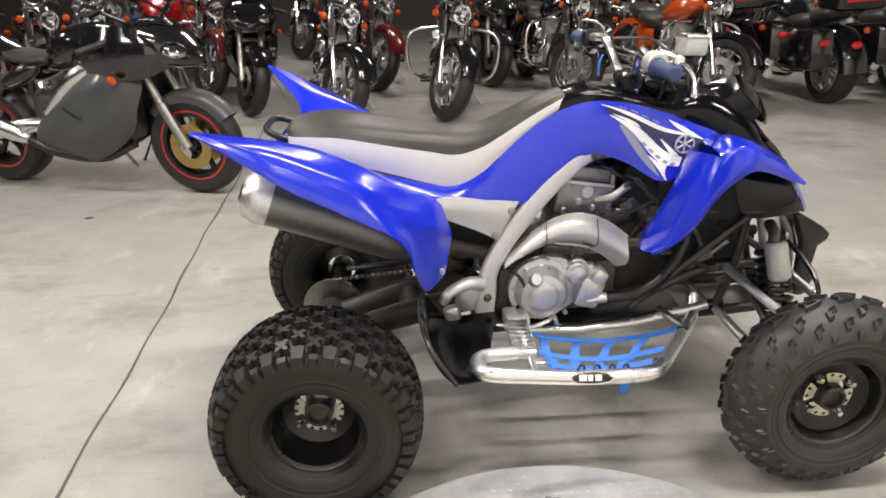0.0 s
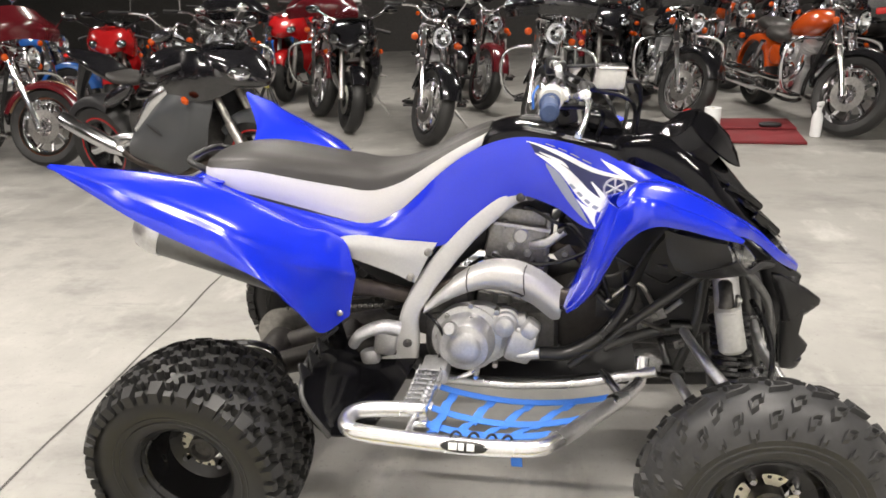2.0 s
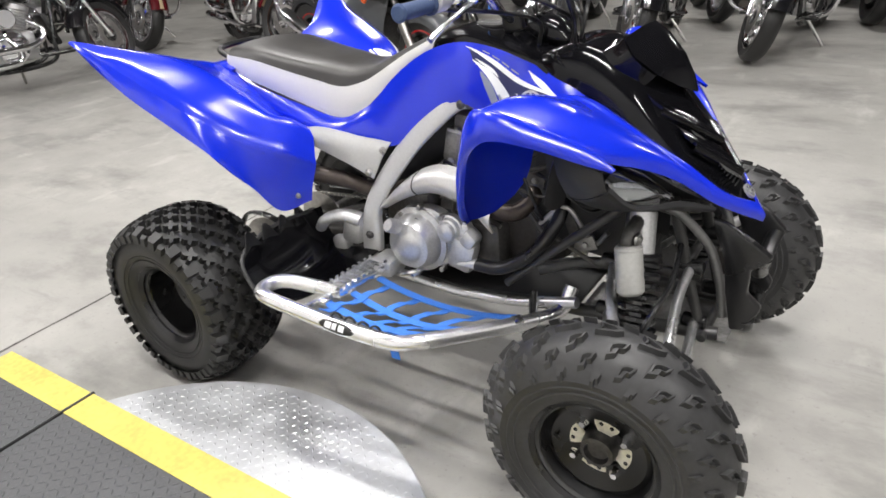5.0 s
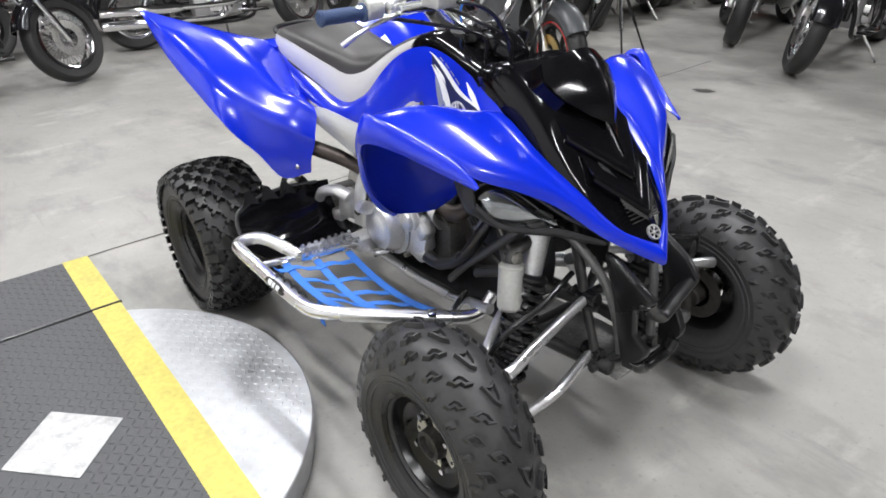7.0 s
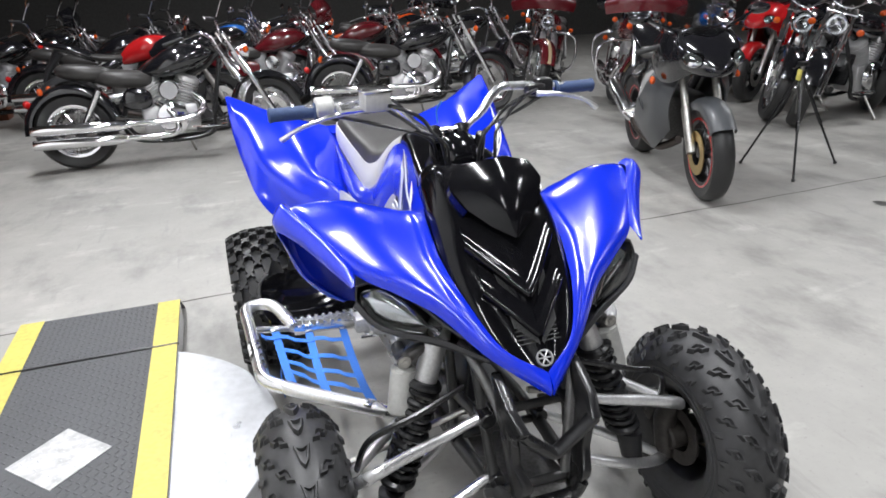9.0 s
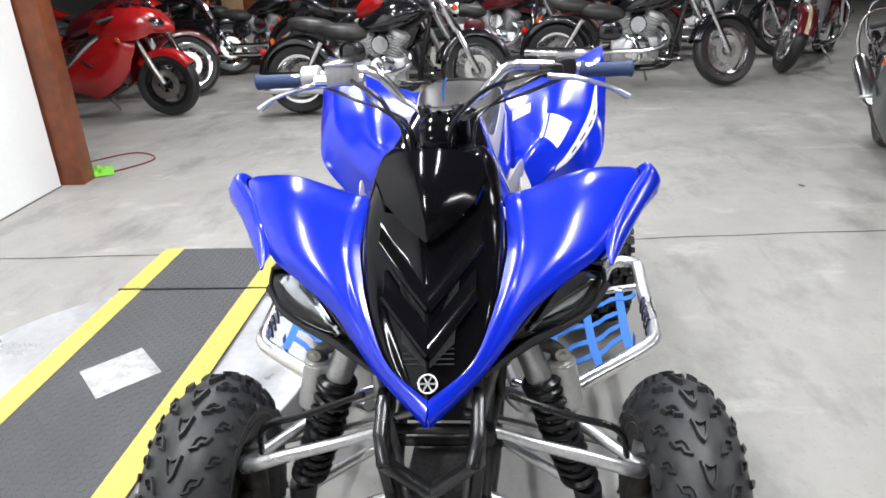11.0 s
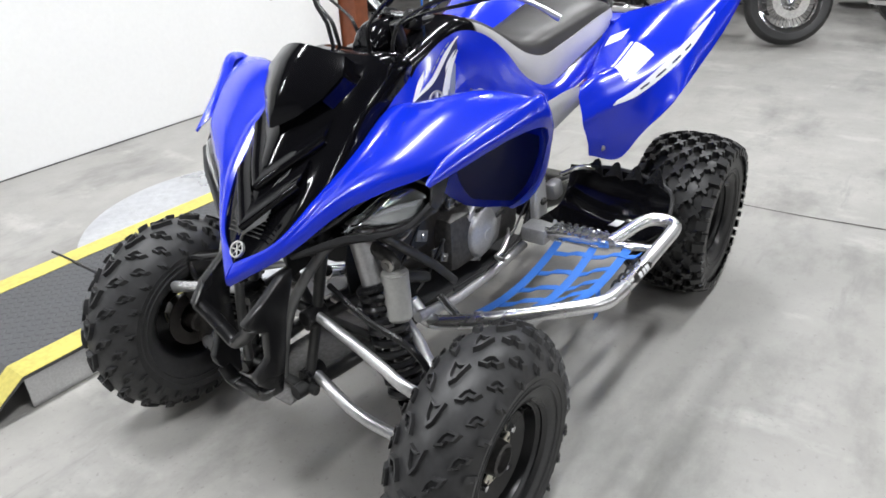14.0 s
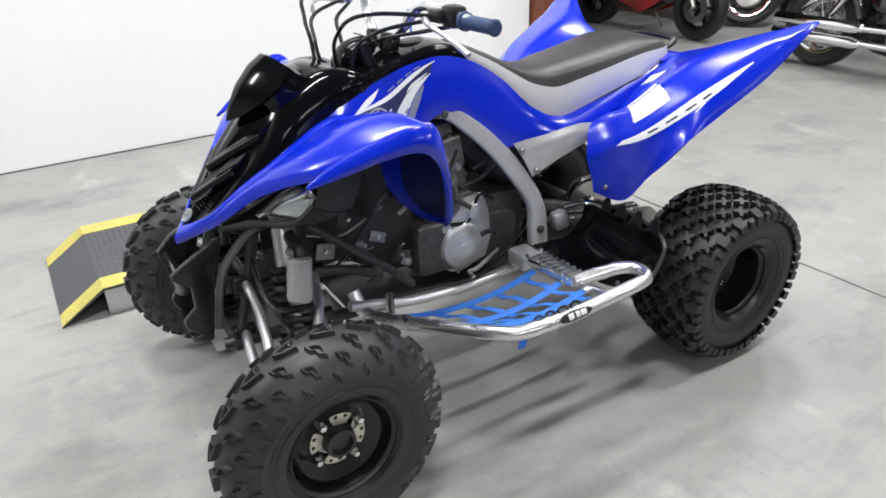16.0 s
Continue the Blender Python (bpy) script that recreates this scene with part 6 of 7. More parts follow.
bumper = part("front_bumper", bumper_cheek(-1), BUMPER, quad, "black plastic front bumper")
part("bumper_cheek", bumper_cheek(1), BUMPER, bumper)
part("bumper_brace", tube([(1.492, -0.080, 0.528), (1.484, -0.060, 0.502), (1.480, -0.03, 0.474), (1.478, 0.0, 0.452), (1.480, 0.03, 0.474), (1.484, 0.060, 0.502), (1.492, 0.080, 0.528)], 0.018, 12, flat=0.75), BUMPER, bumper)
part("bumper_foot", tube([(1.474, -0.068, 0.362), (1.470, -0.050, 0.332), (1.464, 0.0, 0.322), (1.470, 0.050, 0.332), (1.474, 0.068, 0.362)], 0.018, 12, flat=0.75), BUMPER, bumper)
for s in SIDES:
    part("bumper_stay", tube([(1.290, s * 0.124, 0.632), (1.330, s * 0.112, 0.606), (1.383, s * 0.085, 0.530), (1.408, s * 0.066, 0.44), (1.420, s * 0.055, 0.350)], 0.0105, 12), STAY_GREY, quad, "grey painted bumper stay")

# ---- nerf bars with heel guards and webbing
for s in SIDES:
    main = [(1.085, s * 0.140, 0.385), (1.074, s * 0.180, 0.338), (1.03, s * 0.245, 0.331), (0.93, s * 0.394, 0.350), (0.870, s * 0.484, 0.366), (0.835, s * 0.518, 0.371), (0.79, s * 0.528, 0.372), (0.676, s * 0.534, 0.375),
            (0.55, s * 0.540, 0.388), (0.46, s * 0.546, 0.401), (0.425, s * 0.538, 0.404), (0.409, s * 0.510, 0.404), (0.416, s * 0.474, 0.402), (0.448, s * 0.450, 0.397), (0.51, s * 0.428, 0.386), (0.56, s * 0.412, 0.376)]
    bar = part("nerf_bar", tube(main, 0.0185, 16, 4), BRUSHED, quad, "polished aluminium nerf bar beside the footpeg")
    part("cross_tube", rod((0.548, s * 0.536, 0.386), (0.555, s * 0.235, 0.345), 0.010, 10), ALU, bar)
    part("cross_tube", rod((0.985, s * 0.15, 0.345), (1.025, s * 0.235, 0.331), 0.012, 10), ALU, bar)
    m = pose(0.545, s * 0.318, 0.366, 0, 0, 3 * s)
    bm = bmesh.new()
    for x in (-0.028, 0.028):
        block((0.004, 0.19, 0.026), m @ Vector((x, 0, 0)), (0, 0, 3 * s), 0.001, bm)
    for k in range(9):
        block((0.05, 0.004, 0.02), m @ Vector((0, (k - 4) * 0.022, -0.002)), (0, 0, 3 * s), 0.001, bm)
        for x in (-0.028, 0.028):
            block((0.004, 0.01, 0.008), m @ Vector((x, (k - 4) * 0.022, 0.016)), (0, 0, 3 * s), 0, bm)
    part("footpeg", bm, ALU, quad, "toothed aluminium footpeg")
    part("peg_bracket", block((0.07, 0.08, 0.05), (0.555, s * 0.190, 0.352), (0, 0, 0), 0.01), CAST, quad)
    # oval sticker on the bar
    c, t = Vector((0.676, s * 0.534, 0.375)), (Vector((0.79, s * 0.528, 0.372)) - Vector((0.55, s * 0.540, 0.388))).normalized()
    out = (Vector((0, s * 0.86, 0.5)) - t * t.dot(Vector((0, s * 0.86, 0.5)))).normalized()
    upv = t.cross(out)

    def wrap(half, tall, lift, x0=0.0):
        rows = []
        for a in np.linspace(-1, 1, 13):
            h = tall * math.sqrt(max(0.0, 1 - a * a)) if half > 0.02 else tall
            rows.append([c + t * (x0 + half * a) + (0.0185 + lift) * (math.cos(b) * out + math.sin(b) * upv) for b in np.linspace(-h, h, 7)])
        return ribbon(rows)

    part("oval_sticker", wrap(0.052, 0.75, 0.0008), BLACK_STICKER, bar, "black oval sticker with white bars")
    for x0, w in ((-0.024, 0.009), (-0.006, 0.006), (0.014, 0.008)):
        part("sticker_bar", wrap(w, 0.38, 0.0016, x0), WHITE_VINYL, bar, "white bar")
    # webbing
    starts = [(0.575, s * 0.268, 0.350), (0.572, s * 0.372, 0.358), (0.578, s * 0.470, 0.382), (0.60, s * 0.520, 0.380)]
    ends = [(0.995, s * 0.270, 0.345), (0.922, s * 0.372, 0.348), (0.858, s * 0.455, 0.362), (0.79, s * 0.510, 0.372)]

    def lane(k, f):
        a, b = Vector(starts[k]), Vector(ends[k])
        p = a.lerp(b, f)
        p.z -= 0.034 * 4 * f * (1 - f) * (0.9 if k < 2 else 0.6)
        return p

    for k in range(3):
        row = []
        for f in np.linspace(0, 1, 15):
            p = lane(k, f)
            row.append([p + Vector((0, -0.0115, 0.001)), p + Vector((0, 0, 0.0025)), p + Vector((0, 0.0115, 0.001))])
        part("strap", plate(np.array(row), 0.002), STRAP, bar, "blue webbing strap")
        for f, base in ((0.0, starts[k]), (1.0, ends[k])):
            p = Vector(base)
            part("strap_hook", block((0.03, 0.026, 0.012), p + Vector((0.012 if f else -0.008, s * 0.01 if f else 0, 0.002)), (0, 0, 40 * s * f), 0.004), ALU, bar)
    for f in (0.10, 0.33, 0.56, 0.80):
        row = []
        top = 2.55 if f < 0.2 else 2.0
        for q in np.linspace(0, top, 13):
            k = min(int(q), 1)
            p = lane(k, f * (1 - 0.06 * q)).lerp(lane(k + 1, f * (1 - 0.06 * q)), min(q - k, 1.45))
            h = 0.004 * (1 if int(q * 2) % 2 else -1)
            row.append([p + Vector((-0.0115, 0, h)), p + Vector((0, 0, h + 0.001)), p + Vector((0.0115, 0, h))])
        part("strap", plate(np.array(row)[:, ::-1], 0.002), STRAP, bar, "blue webbing strap")
    for f in (0.10, 0.24, 0.40, 0.56):
        p = Vector((0.79, s * 0.528, 0.372)).lerp(Vector((0.55, s * 0.540, 0.388)), f)
        loop = [p + Vector((0.012 * math.cos(a), -s * 0.012 * (1 + 0.6 * math.cos(a)), 0.024 * math.sin(a) - 0.002)) for a in np.linspace(0, 2 * math.pi, 9)]
        part("lacing_cord", tube(loop, 0.003, 6), MATT_BLACK, bar, "black lacing cord")
    part("strap_tail", plate(np.array([[(0.77, s * 0.478, 0.36), (0.795, s * 0.478, 0.36)], [(0.77, s * 0.480, 0.32), (0.795, s * 0.480, 0.32)], [(0.772, s * 0.477, 0.285), (0.797, s * 0.477, 0.285)]]), 0.002), STRAP, bar)
    # heel guard
    g = flip_side([[(0.50, 0.165, 0.365), (0.47, 0.30, 0.335), (0.45, 0.40, 0.330), (0.445, 0.475, 0.345)], [(0.37, 0.165, 0.360), (0.355, 0.30, 0.325), (0.35, 0.41, 0.325), (0.36, 0.49, 0.345)], [(0.315, 0.165, 0.405), (0.300, 0.30, 0.385), (0.298, 0.41, 0.385), (0.315, 0.495, 0.395)], [(0.298, 0.165, 0.47), (0.282, 0.30, 0.472), (0.282, 0.40, 0.462), (0.300, 0.48, 0.435)]], s)
    q = net_surface(g, 5, 5)
    guard = part("heel_guard", plate(q if s > 0 else q[:, ::-1], 0.004), GLOSS_BLACK, quad, "black plastic heel guard")
    if s > 0:
        part("guard_label", ribbon(on_surface(q, [[(0.30, 0.40), (0.36, 0.42), (0.42, 0.44)], [(0.30, 0.48), (0.36, 0.50), (0.42, 0.52)]], 0.002 if normals_of(q)[8, 8][2] > 0 else -0.006)), WHITE_VINYL, guard, "small white label")
    part("guard_rim", tube([(0.300, s * 0.205, 0.472), (0.282, s * 0.30, 0.476), (0.281, s * 0.40, 0.466), (0.303, s * 0.485, 0.436), (0.36, s * 0.497, 0.347)], 0.006, 8), FRAME_GREY, guard)
    for k in range(4):
        y = 0.245 + 0.062 * k
        g = [[(0.300, s * (y - 0.030), 0.452), (0.292, s * (y + 0.004), 0.458), (0.300, s * (y + 0.030), 0.450)], [(0.288, s * (y - 0.006), 0.495), (0.286, s * (y + 0.004), 0.500), (0.288, s * (y + 0.012), 0.494)]]
        part("guard_tooth", plate(net_surface(g, 3, 3), 0.004), BLACK_STEEL, guard, "pointed heel guard tooth")


# ---------------------------------------------------------------- motorcycles
def bike_wheel(parent, x, r, w, rim_material, spokes, disc_material, side=1, stripe=None):
    rim_r = r - 0.1 if w < 0.135 else r - 0.115
    bm = lathe([(rim_r - 0.02, -w * 0.36), (rim_r, -w * 0.4), (rim_r + 0.012, -w * 0.4), (rim_r - 0.012, -w * 0.25), (rim_r - 0.022, 0), (rim_r - 0.012, w * 0.25), (rim_r + 0.012, w * 0.4), (rim_r, w * 0.4), (rim_r - 0.02, w * 0.36), (rim_r - 0.035, 0)], 36, "y", (x, 0, r), closed=True)
    lathe([(0, -w * 0.5), (0.03, -w * 0.5), (0.045, -w * 0.3), (0.045, w * 0.3), (0.03, w * 0.5), (0, w * 0.5)], 16, "y", (x, 0, r), bm)
    web = bmesh.new()
    limbs = []
    for k in range(spokes):
        a = 2 * math.pi * k / spokes
        c, s = math.cos(a), math.sin(a)
        if spokes > 12:
            o = 0.022 * (1 if k % 2 else -1)
            rod((x + 0.04 * c, o, r + 0.04 * s), (x + (rim_r - 0.02) * math.cos(a + 0.1), -o * 0.3, r + (rim_r - 0.02) * math.sin(a + 0.1)), 0.0028, 5, web)
        else:
            limbs.append(tube([(x + 0.035 * c, 0, r + 0.035 * s), (x + rim_r * 0.55 * math.cos(a + 0.08), 0, r + rim_r * 0.55 * math.sin(a + 0.08)), (x + (rim_r - 0.02) * c, 0, r + (rim_r - 0.02) * s)], [0.024, 0.015, 0.02], 8, 3))
    wheel = part("wheel", bm, rim_material, parent)
    for limb in limbs:
        part("spoke", limb, rim_material, wheel)
    if spokes > 12:
        tagged(part("spoke_set", web, rim_material, wheel), kind="stuff")
    prof = [(rim_r, -w * 0.36), (rim_r + 0.03, -w * 0.46), (r - 0.035, -w * 0.5), (r - 0.012, -w * 0.36), (r - 0.002, -w * 0.15), (r, 0), (r - 0.002, w * 0.15), (r - 0.012, w * 0.36), (r - 0.035, w * 0.5), (rim_r + 0.03, w * 0.46), (rim_r, w * 0.36)]
    part("tyre", lathe(prof, 44, "y", (x, 0, r)), RUBBER, wheel)
    if stripe:
        part("rim_stripe", lathe([(rim_r + 0.002, w * 0.42), (rim_r + 0.014, w * 0.42), (rim_r + 0.014, -w * 0.42), (rim_r + 0.002, -w * 0.42)], 40, "y", (x, 0, r), closed=True), stripe, wheel, "red rim stripe")
    for s in (-1, 1) if side == 0 else (side,):
        part("brake_disc", lathe([(0.075, s * w * 0.56), (0.135, s * w * 0.56), (0.135, s * (w * 0.56 + 0.005)), (0.075, s * (w * 0.56 + 0.005))], 28, "y", (x, 0, r), closed=True), disc_material, wheel)
    return wheel


def mudguard(x, r, w, a0, a1, gap=0.03):
    """A curved guard over a wheel, from angle a0 to a1 (degrees, 90 is straight up)."""
    g = []
    for k in range(9):
        a = radians(a0 + (a1 - a0) * k / 8)
        row = []
        for y, d in ((-w, -0.05), (-w * 0.9, 0.0), (0, 0.018), (w * 0.9, 0.0), (w, -0.05)):
            q = r + gap + d
            row.append((x + q * math.cos(a), y, r + q * math.sin(a)))
        g.append(row)
    return plate(net_surface(g, 2, 3), 0.004)


def finned(at, lean, r, h, bm):
    """A cooling-finned cylinder standing on at, leaning forward by lean degrees."""
    prof = [(0, 0)]
    n = 9
    for k in range(n):
        z = h * k / n
        prof += [(r * 0.8, z), (r, z + h * 0.25 / n), (r, z + h * 0.55 / n), (r * 0.8, z + h * 0.8 / n)]
    prof += [(r * 0.95, h), (r * 0.95, h * 1.18), (r * 0.6, h * 1.28), (0, h * 1.28)]
    return lathe(prof, 18, "z", at, bm, turn=(0, lean, 0))


def signal(parent, x, y, z, fx):
    bm = blob((0.022, 0.032, 0.03), (x, y, z), segs=12)
    part("turn_signal", bm, ORANGE, parent, "amber turn signal")


FORK = {"wheel", "tyre", "spoke", "spoke_set", "brake_disc", "rim_stripe", "fork_leg", "fork_cover", "riser", "triple_clamp", "handlebar", "grip", "mirror", "headlight", "lens", "reflector", "turn_signal", "front_mudguard", "guard_band"}


def turn_fork(ob, degrees, foot, top, names=FORK):
    """Turns the front end about its steering axis, to the left as on a side stand."""
    foot = Vector(foot)
    m = Matrix.Translation(foot) @ Matrix.Rotation(radians(degrees), 4, Vector(top) - foot) @ Matrix.Translation(-foot)
    for p in ob.children_recursive:
        if p.type == "MESH" and p.name.split(".")[0] in names and sum(v.co.x for v in p.data.vertices) > 0.05 * len(p.data.vertices):
            p.data.transform(m)


def cruiser(paint, label, trim=None, bars=1.0, crash=False, bags=False, fairing=False, spokes=32, seat_tone=None, band=None, group="parked motorcycles"):
    """A heavy road motorcycle with forward fork, V engine and long pipes; +x is forward, the ground under it is z 0."""
    trim = trim or paint
    ob = thing("motorcycle", label, "motorcycle", group)
    F, R = 0.8, -0.8
    bike_wheel(ob, F, 0.325, 0.125, CHROME, spokes, STEEL, 0)
    bike_wheel(ob, R, 0.32, 0.18, CHROME, spokes, STEEL, 1)
    for s in (-1, 1):
        part("fork_leg", rod((F - 0.01, s * 0.1, 0.3), (0.62, s * 0.1, 0.64), 0.027, 14, rod((0.62, s * 0.1, 0.64), (0.43, s * 0.1, 1.0), 0.021, 12)), CHROME, ob)
        signal(ob, 0.56, s * 0.2, 0.84, 1)
        signal(ob, -0.98, s * 0.17, 0.66, -1)
        mirror = part("mirror", blob((0.018, 0.06, 0.04), (0.36, s * 0.36 * bars, 1.24), segs=14, bm=rod((0.3, s * 0.3 * bars, 1.08), (0.36, s * 0.35 * bars, 1.23), 0.006, 6)), CHROME, ob)
        part("grip", rod((0.27, s * 0.3 * bars, 1.06), (0.13, s * 0.42 * bars, 1.03), 0.017, 10), MATT_BLACK, ob)
        part("shock_absorber", tube([(-0.72, s * 0.14, 0.36), (-0.56, s * 0.14, 0.64)], 0.026, 10, curved=False), CHROME, ob)
        part("footpeg", block((0.26, 0.09, 0.02), (0.28, s * 0.24, 0.27), bevel=0.006), BLACK_STEEL, ob)
    for s in (-1, 1):
        part("fork_cover", rod((0.60, s * 0.1, 0.67), (0.50, s * 0.1, 0.86), 0.034, 14), CHROME, ob)
        part("riser", rod((0.44, s * 0.05, 0.94), (0.40, s * 0.05, 1.02), 0.014, 10), CHROME, ob)
        part("footboard_rail", tube([(0.40, s * 0.25, 0.29), (0.28, s * 0.30, 0.285), (0.12, s * 0.25, 0.29)], 0.008, 8), CHROME, ob)
    part("radiator_cover", block((0.05, 0.22, 0.28), (0.33, 0, 0.46), (0, -16, 0), 0.02), BLACK_STEEL, ob)
    part("triple_clamp", block((0.06, 0.26, 0.03), (0.46, 0, 0.95), (0, -28, 0), 0.008), CHROME, ob)
    part("handlebar", tube([(0.13, -0.42 * bars, 1.03), (0.27, -0.3 * bars, 1.06), (0.36, -0.16, 1.07), (0.42, -0.06, 1.0), (0.42, 0.06, 1.0), (0.36, 0.16, 1.07), (0.27, 0.3 * bars, 1.06), (0.13, 0.42 * bars, 1.03)], 0.0125, 10), CHROME, ob)
    lamp = part("headlight", lathe([(0, -0.09), (0.05, -0.085), (0.085, -0.04), (0.092, 0.03), (0.098, 0.045), (0.092, 0.055)], 28, "x", (0.6, 0, 0.88)), CHROME, ob)
    part("lens", blob((0.022, 0.09, 0.09), (0.648, 0, 0.88), segs=20), LENS, lamp)
    part("reflector", lathe([(0.02, 0.0), (0.06, 0.015), (0.088, 0.05)], 24, "x", (0.59, 0, 0.88)), CHROME, lamp)
    if fairing:
        g = [[(0.5, -0.36, 0.98), (0.6, -0.22, 1.0), (0.66, 0, 1.02), (0.6, 0.22, 1.0), (0.5, 0.36, 0.98)],
             [(0.52, -0.38, 1.08), (0.62, -0.22, 1.12), (0.67, 0, 1.14), (0.62, 0.22, 1.12), (0.52, 0.38, 1.08)],
             [(0.46, -0.3, 1.18), (0.54, -0.18, 1.24), (0.57, 0, 1.27), (0.54, 0.18, 1.24), (0.46, 0.3, 1.18)]]
        part("fairing", plate(net_surface(g, 5, 4), 0.008), paint, ob)
    # tank, seat, guards
    g = []
    for x, h, w, z in ((0.36, 0.03, 0.06, 0.86), (0.28, 0.12, 0.13, 0.85), (0.12, 0.18, 0.18, 0.82), (-0.05, 0.16, 0.165, 0.78), (-0.2, 0.06, 0.09, 0.74), (-0.24, 0.02, 0.04, 0.73)):
        g.append([(x, w * math.cos(a) * (1 if abs(math.cos(a)) < 0.9 else 0.95), z + h * math.sin(a) * (0.75 if math.sin(a) > 0 else 0.55)) for a in [2 * math.pi * k / 16 for k in range(16)]])
    bm = bmesh.new()
    skin(bm, np.array([[Vector(p) for p in smooth_path([r[j] for r in g], 3)] for j in range(16)]).transpose(1, 0, 2))
    part("tank", bm, paint, ob)
    part("tank_badge", block((0.09, 0.31, 0.03), (0.1, 0, 0.83), bevel=0.012), trim if trim is not paint else CHROME, ob)
    bm = blob((0.24, 0.18, 0.075), (-0.36, 0, 0.71), (0, 6, 0), 18, power=0.8)
    blob((0.22, 0.14, 0.07), (-0.66, 0, 0.78), (0, 8, 0), 16, bm, 0.8)
    part("seat", bm, seat_tone or VINYL, ob)
    guard = part("front_mudguard", mudguard(F, 0.325, 0.085, 20, 165), paint if band else trim, ob)
    if band:
        part("guard_band", mudguard(F, 0.325, 0.034, 22, 163, 0.0345), band, guard, "cream band")
    part("rear_mudguard", mudguard(R, 0.32, 0.115, 15, 180, 0.045), paint, ob)
    tail = part("tail_light", blob((0.03, 0.05, 0.035), (-1.13, 0, 0.56), segs=14), RED_LENS, ob)
    # engine
    bm = block((0.46, 0.22, 0.24), (-0.04, 0, 0.36), bevel=0.04)
    part("crankcase", bm, CAST, ob)
    part("front_cylinder", finned((0.04, 0, 0.46), 24, 0.105, 0.21, None), CAST, ob)
    part("rear_cylinder", finned((-0.1, 0, 0.46), -24, 0.105, 0.21, None), CAST, ob)
    for s in (-1, 1):
        part("engine_cover", lathe([(0, 0.0), (0.09, 0.0), (0.125, -0.012), (0.14, -0.05)], 24, "y", (-0.02, 0.17 * s, 0.37), turn=(0, 0, 0 if s > 0 else 180)), CHROME, ob)
        part("side_cover", blob((0.12, 0.03, 0.09), (-0.28, s * 0.13, 0.54), power=0.75), paint, ob)
    part("air_cleaner", lathe([(0, 0.03), (0.07, 0.03), (0.085, 0.01), (0.085, -0.03)], 24, "y", (-0.02, -0.17, 0.6), turn=(0, 0, 180)), CHROME, ob)
    for k, (z0, z1) in enumerate(((0.5, 0.34), (0.44, 0.23))):
        pipe = part("exhaust_pipe", tube([(0.16 - 0.3 * k, -0.1, z0 + 0.06), (0.24 - 0.26 * k, -0.17, z0 - 0.04), (0.1 - 0.12 * k, -0.2, z1 + 0.02), (-0.4, -0.21, z1 + 0.01)], 0.026, 12), CHROME, ob)
        part("silencer", tube([(-0.38, -0.21, z1 + 0.01), (-0.45, -0.21, z1 + 0.01), (-1.02, -0.215, z1 + 0.02), (-1.1, -0.215, z1 + 0.02)], [0.028, 0.046, 0.046, 0.04], 16, curved=False), CHROME, pipe)
    bm = tube([(0.42, 0, 0.86), (0.2, 0.0, 0.72), (-0.3, 0, 0.62), (-0.42, 0, 0.4)], 0.022, 8)
    for s in (-1, 1):
        tube([(0.42, s * 0.03, 0.82), (0.32, s * 0.12, 0.4), (0.24, s * 0.13, 0.2), (-0.3, s * 0.13, 0.2), (-0.45, s * 0.12, 0.36)], 0.018, 8, bm=bm)
        rod((-0.4, s * 0.13, 0.34), (R, s * 0.13, 0.31), 0.024, 8, bm)
    part("frame", bm, BLACK_STEEL, ob)
    part("side_stand", rod((0.05, 0.14, 0.2), (0.1, 0.3, 0.02), 0.012, 8), STEEL, ob)
    if crash:
        part("crash_bar", tube([(0.36, -0.06, 0.74), (0.4, -0.32, 0.72), (0.42, -0.41, 0.6), (0.4, -0.36, 0.34), (0.32, -0.12, 0.24)], 0.016, 10), CHROME, ob)
        part("crash_bar", tube([(0.36, 0.06, 0.74), (0.4, 0.32, 0.72), (0.42, 0.41, 0.6), (0.4, 0.36, 0.34), (0.32, 0.12, 0.24)], 0.016, 10), CHROME, ob)
    if bags:
        for s in (-1, 1):
            bag = part("saddlebag", block((0.62, 0.22, 0.36), (-0.82, s * 0.3, 0.52), (0, 4, 0), 0.06), paint, ob)
            part("reflector", block((0.02, 0.09, 0.05), (-1.14, s * 0.3, 0.6), bevel=0.008), RED_LENS, bag, "red reflector")
            part("guard_rail", tube([(-0.55, s * 0.42, 0.36), (-0.8, s * 0.44, 0.33), (-1.08, s * 0.42, 0.36)], 0.009, 8), CHROME, bag)
        trunk = part("top_case", block((0.36, 0.52, 0.26), (-1.0, 0, 0.98), bevel=0.07), paint, ob)
        part("tail_lamp_strip", block((0.02, 0.36, 0.05), (-1.18, 0, 0.95), bevel=0.008), RED_LENS, trunk, "red tail lamp strip")
    turn_fork(ob, 30, (0.79, 0, 0.3), (0.43, 0, 1.0))
    return ob


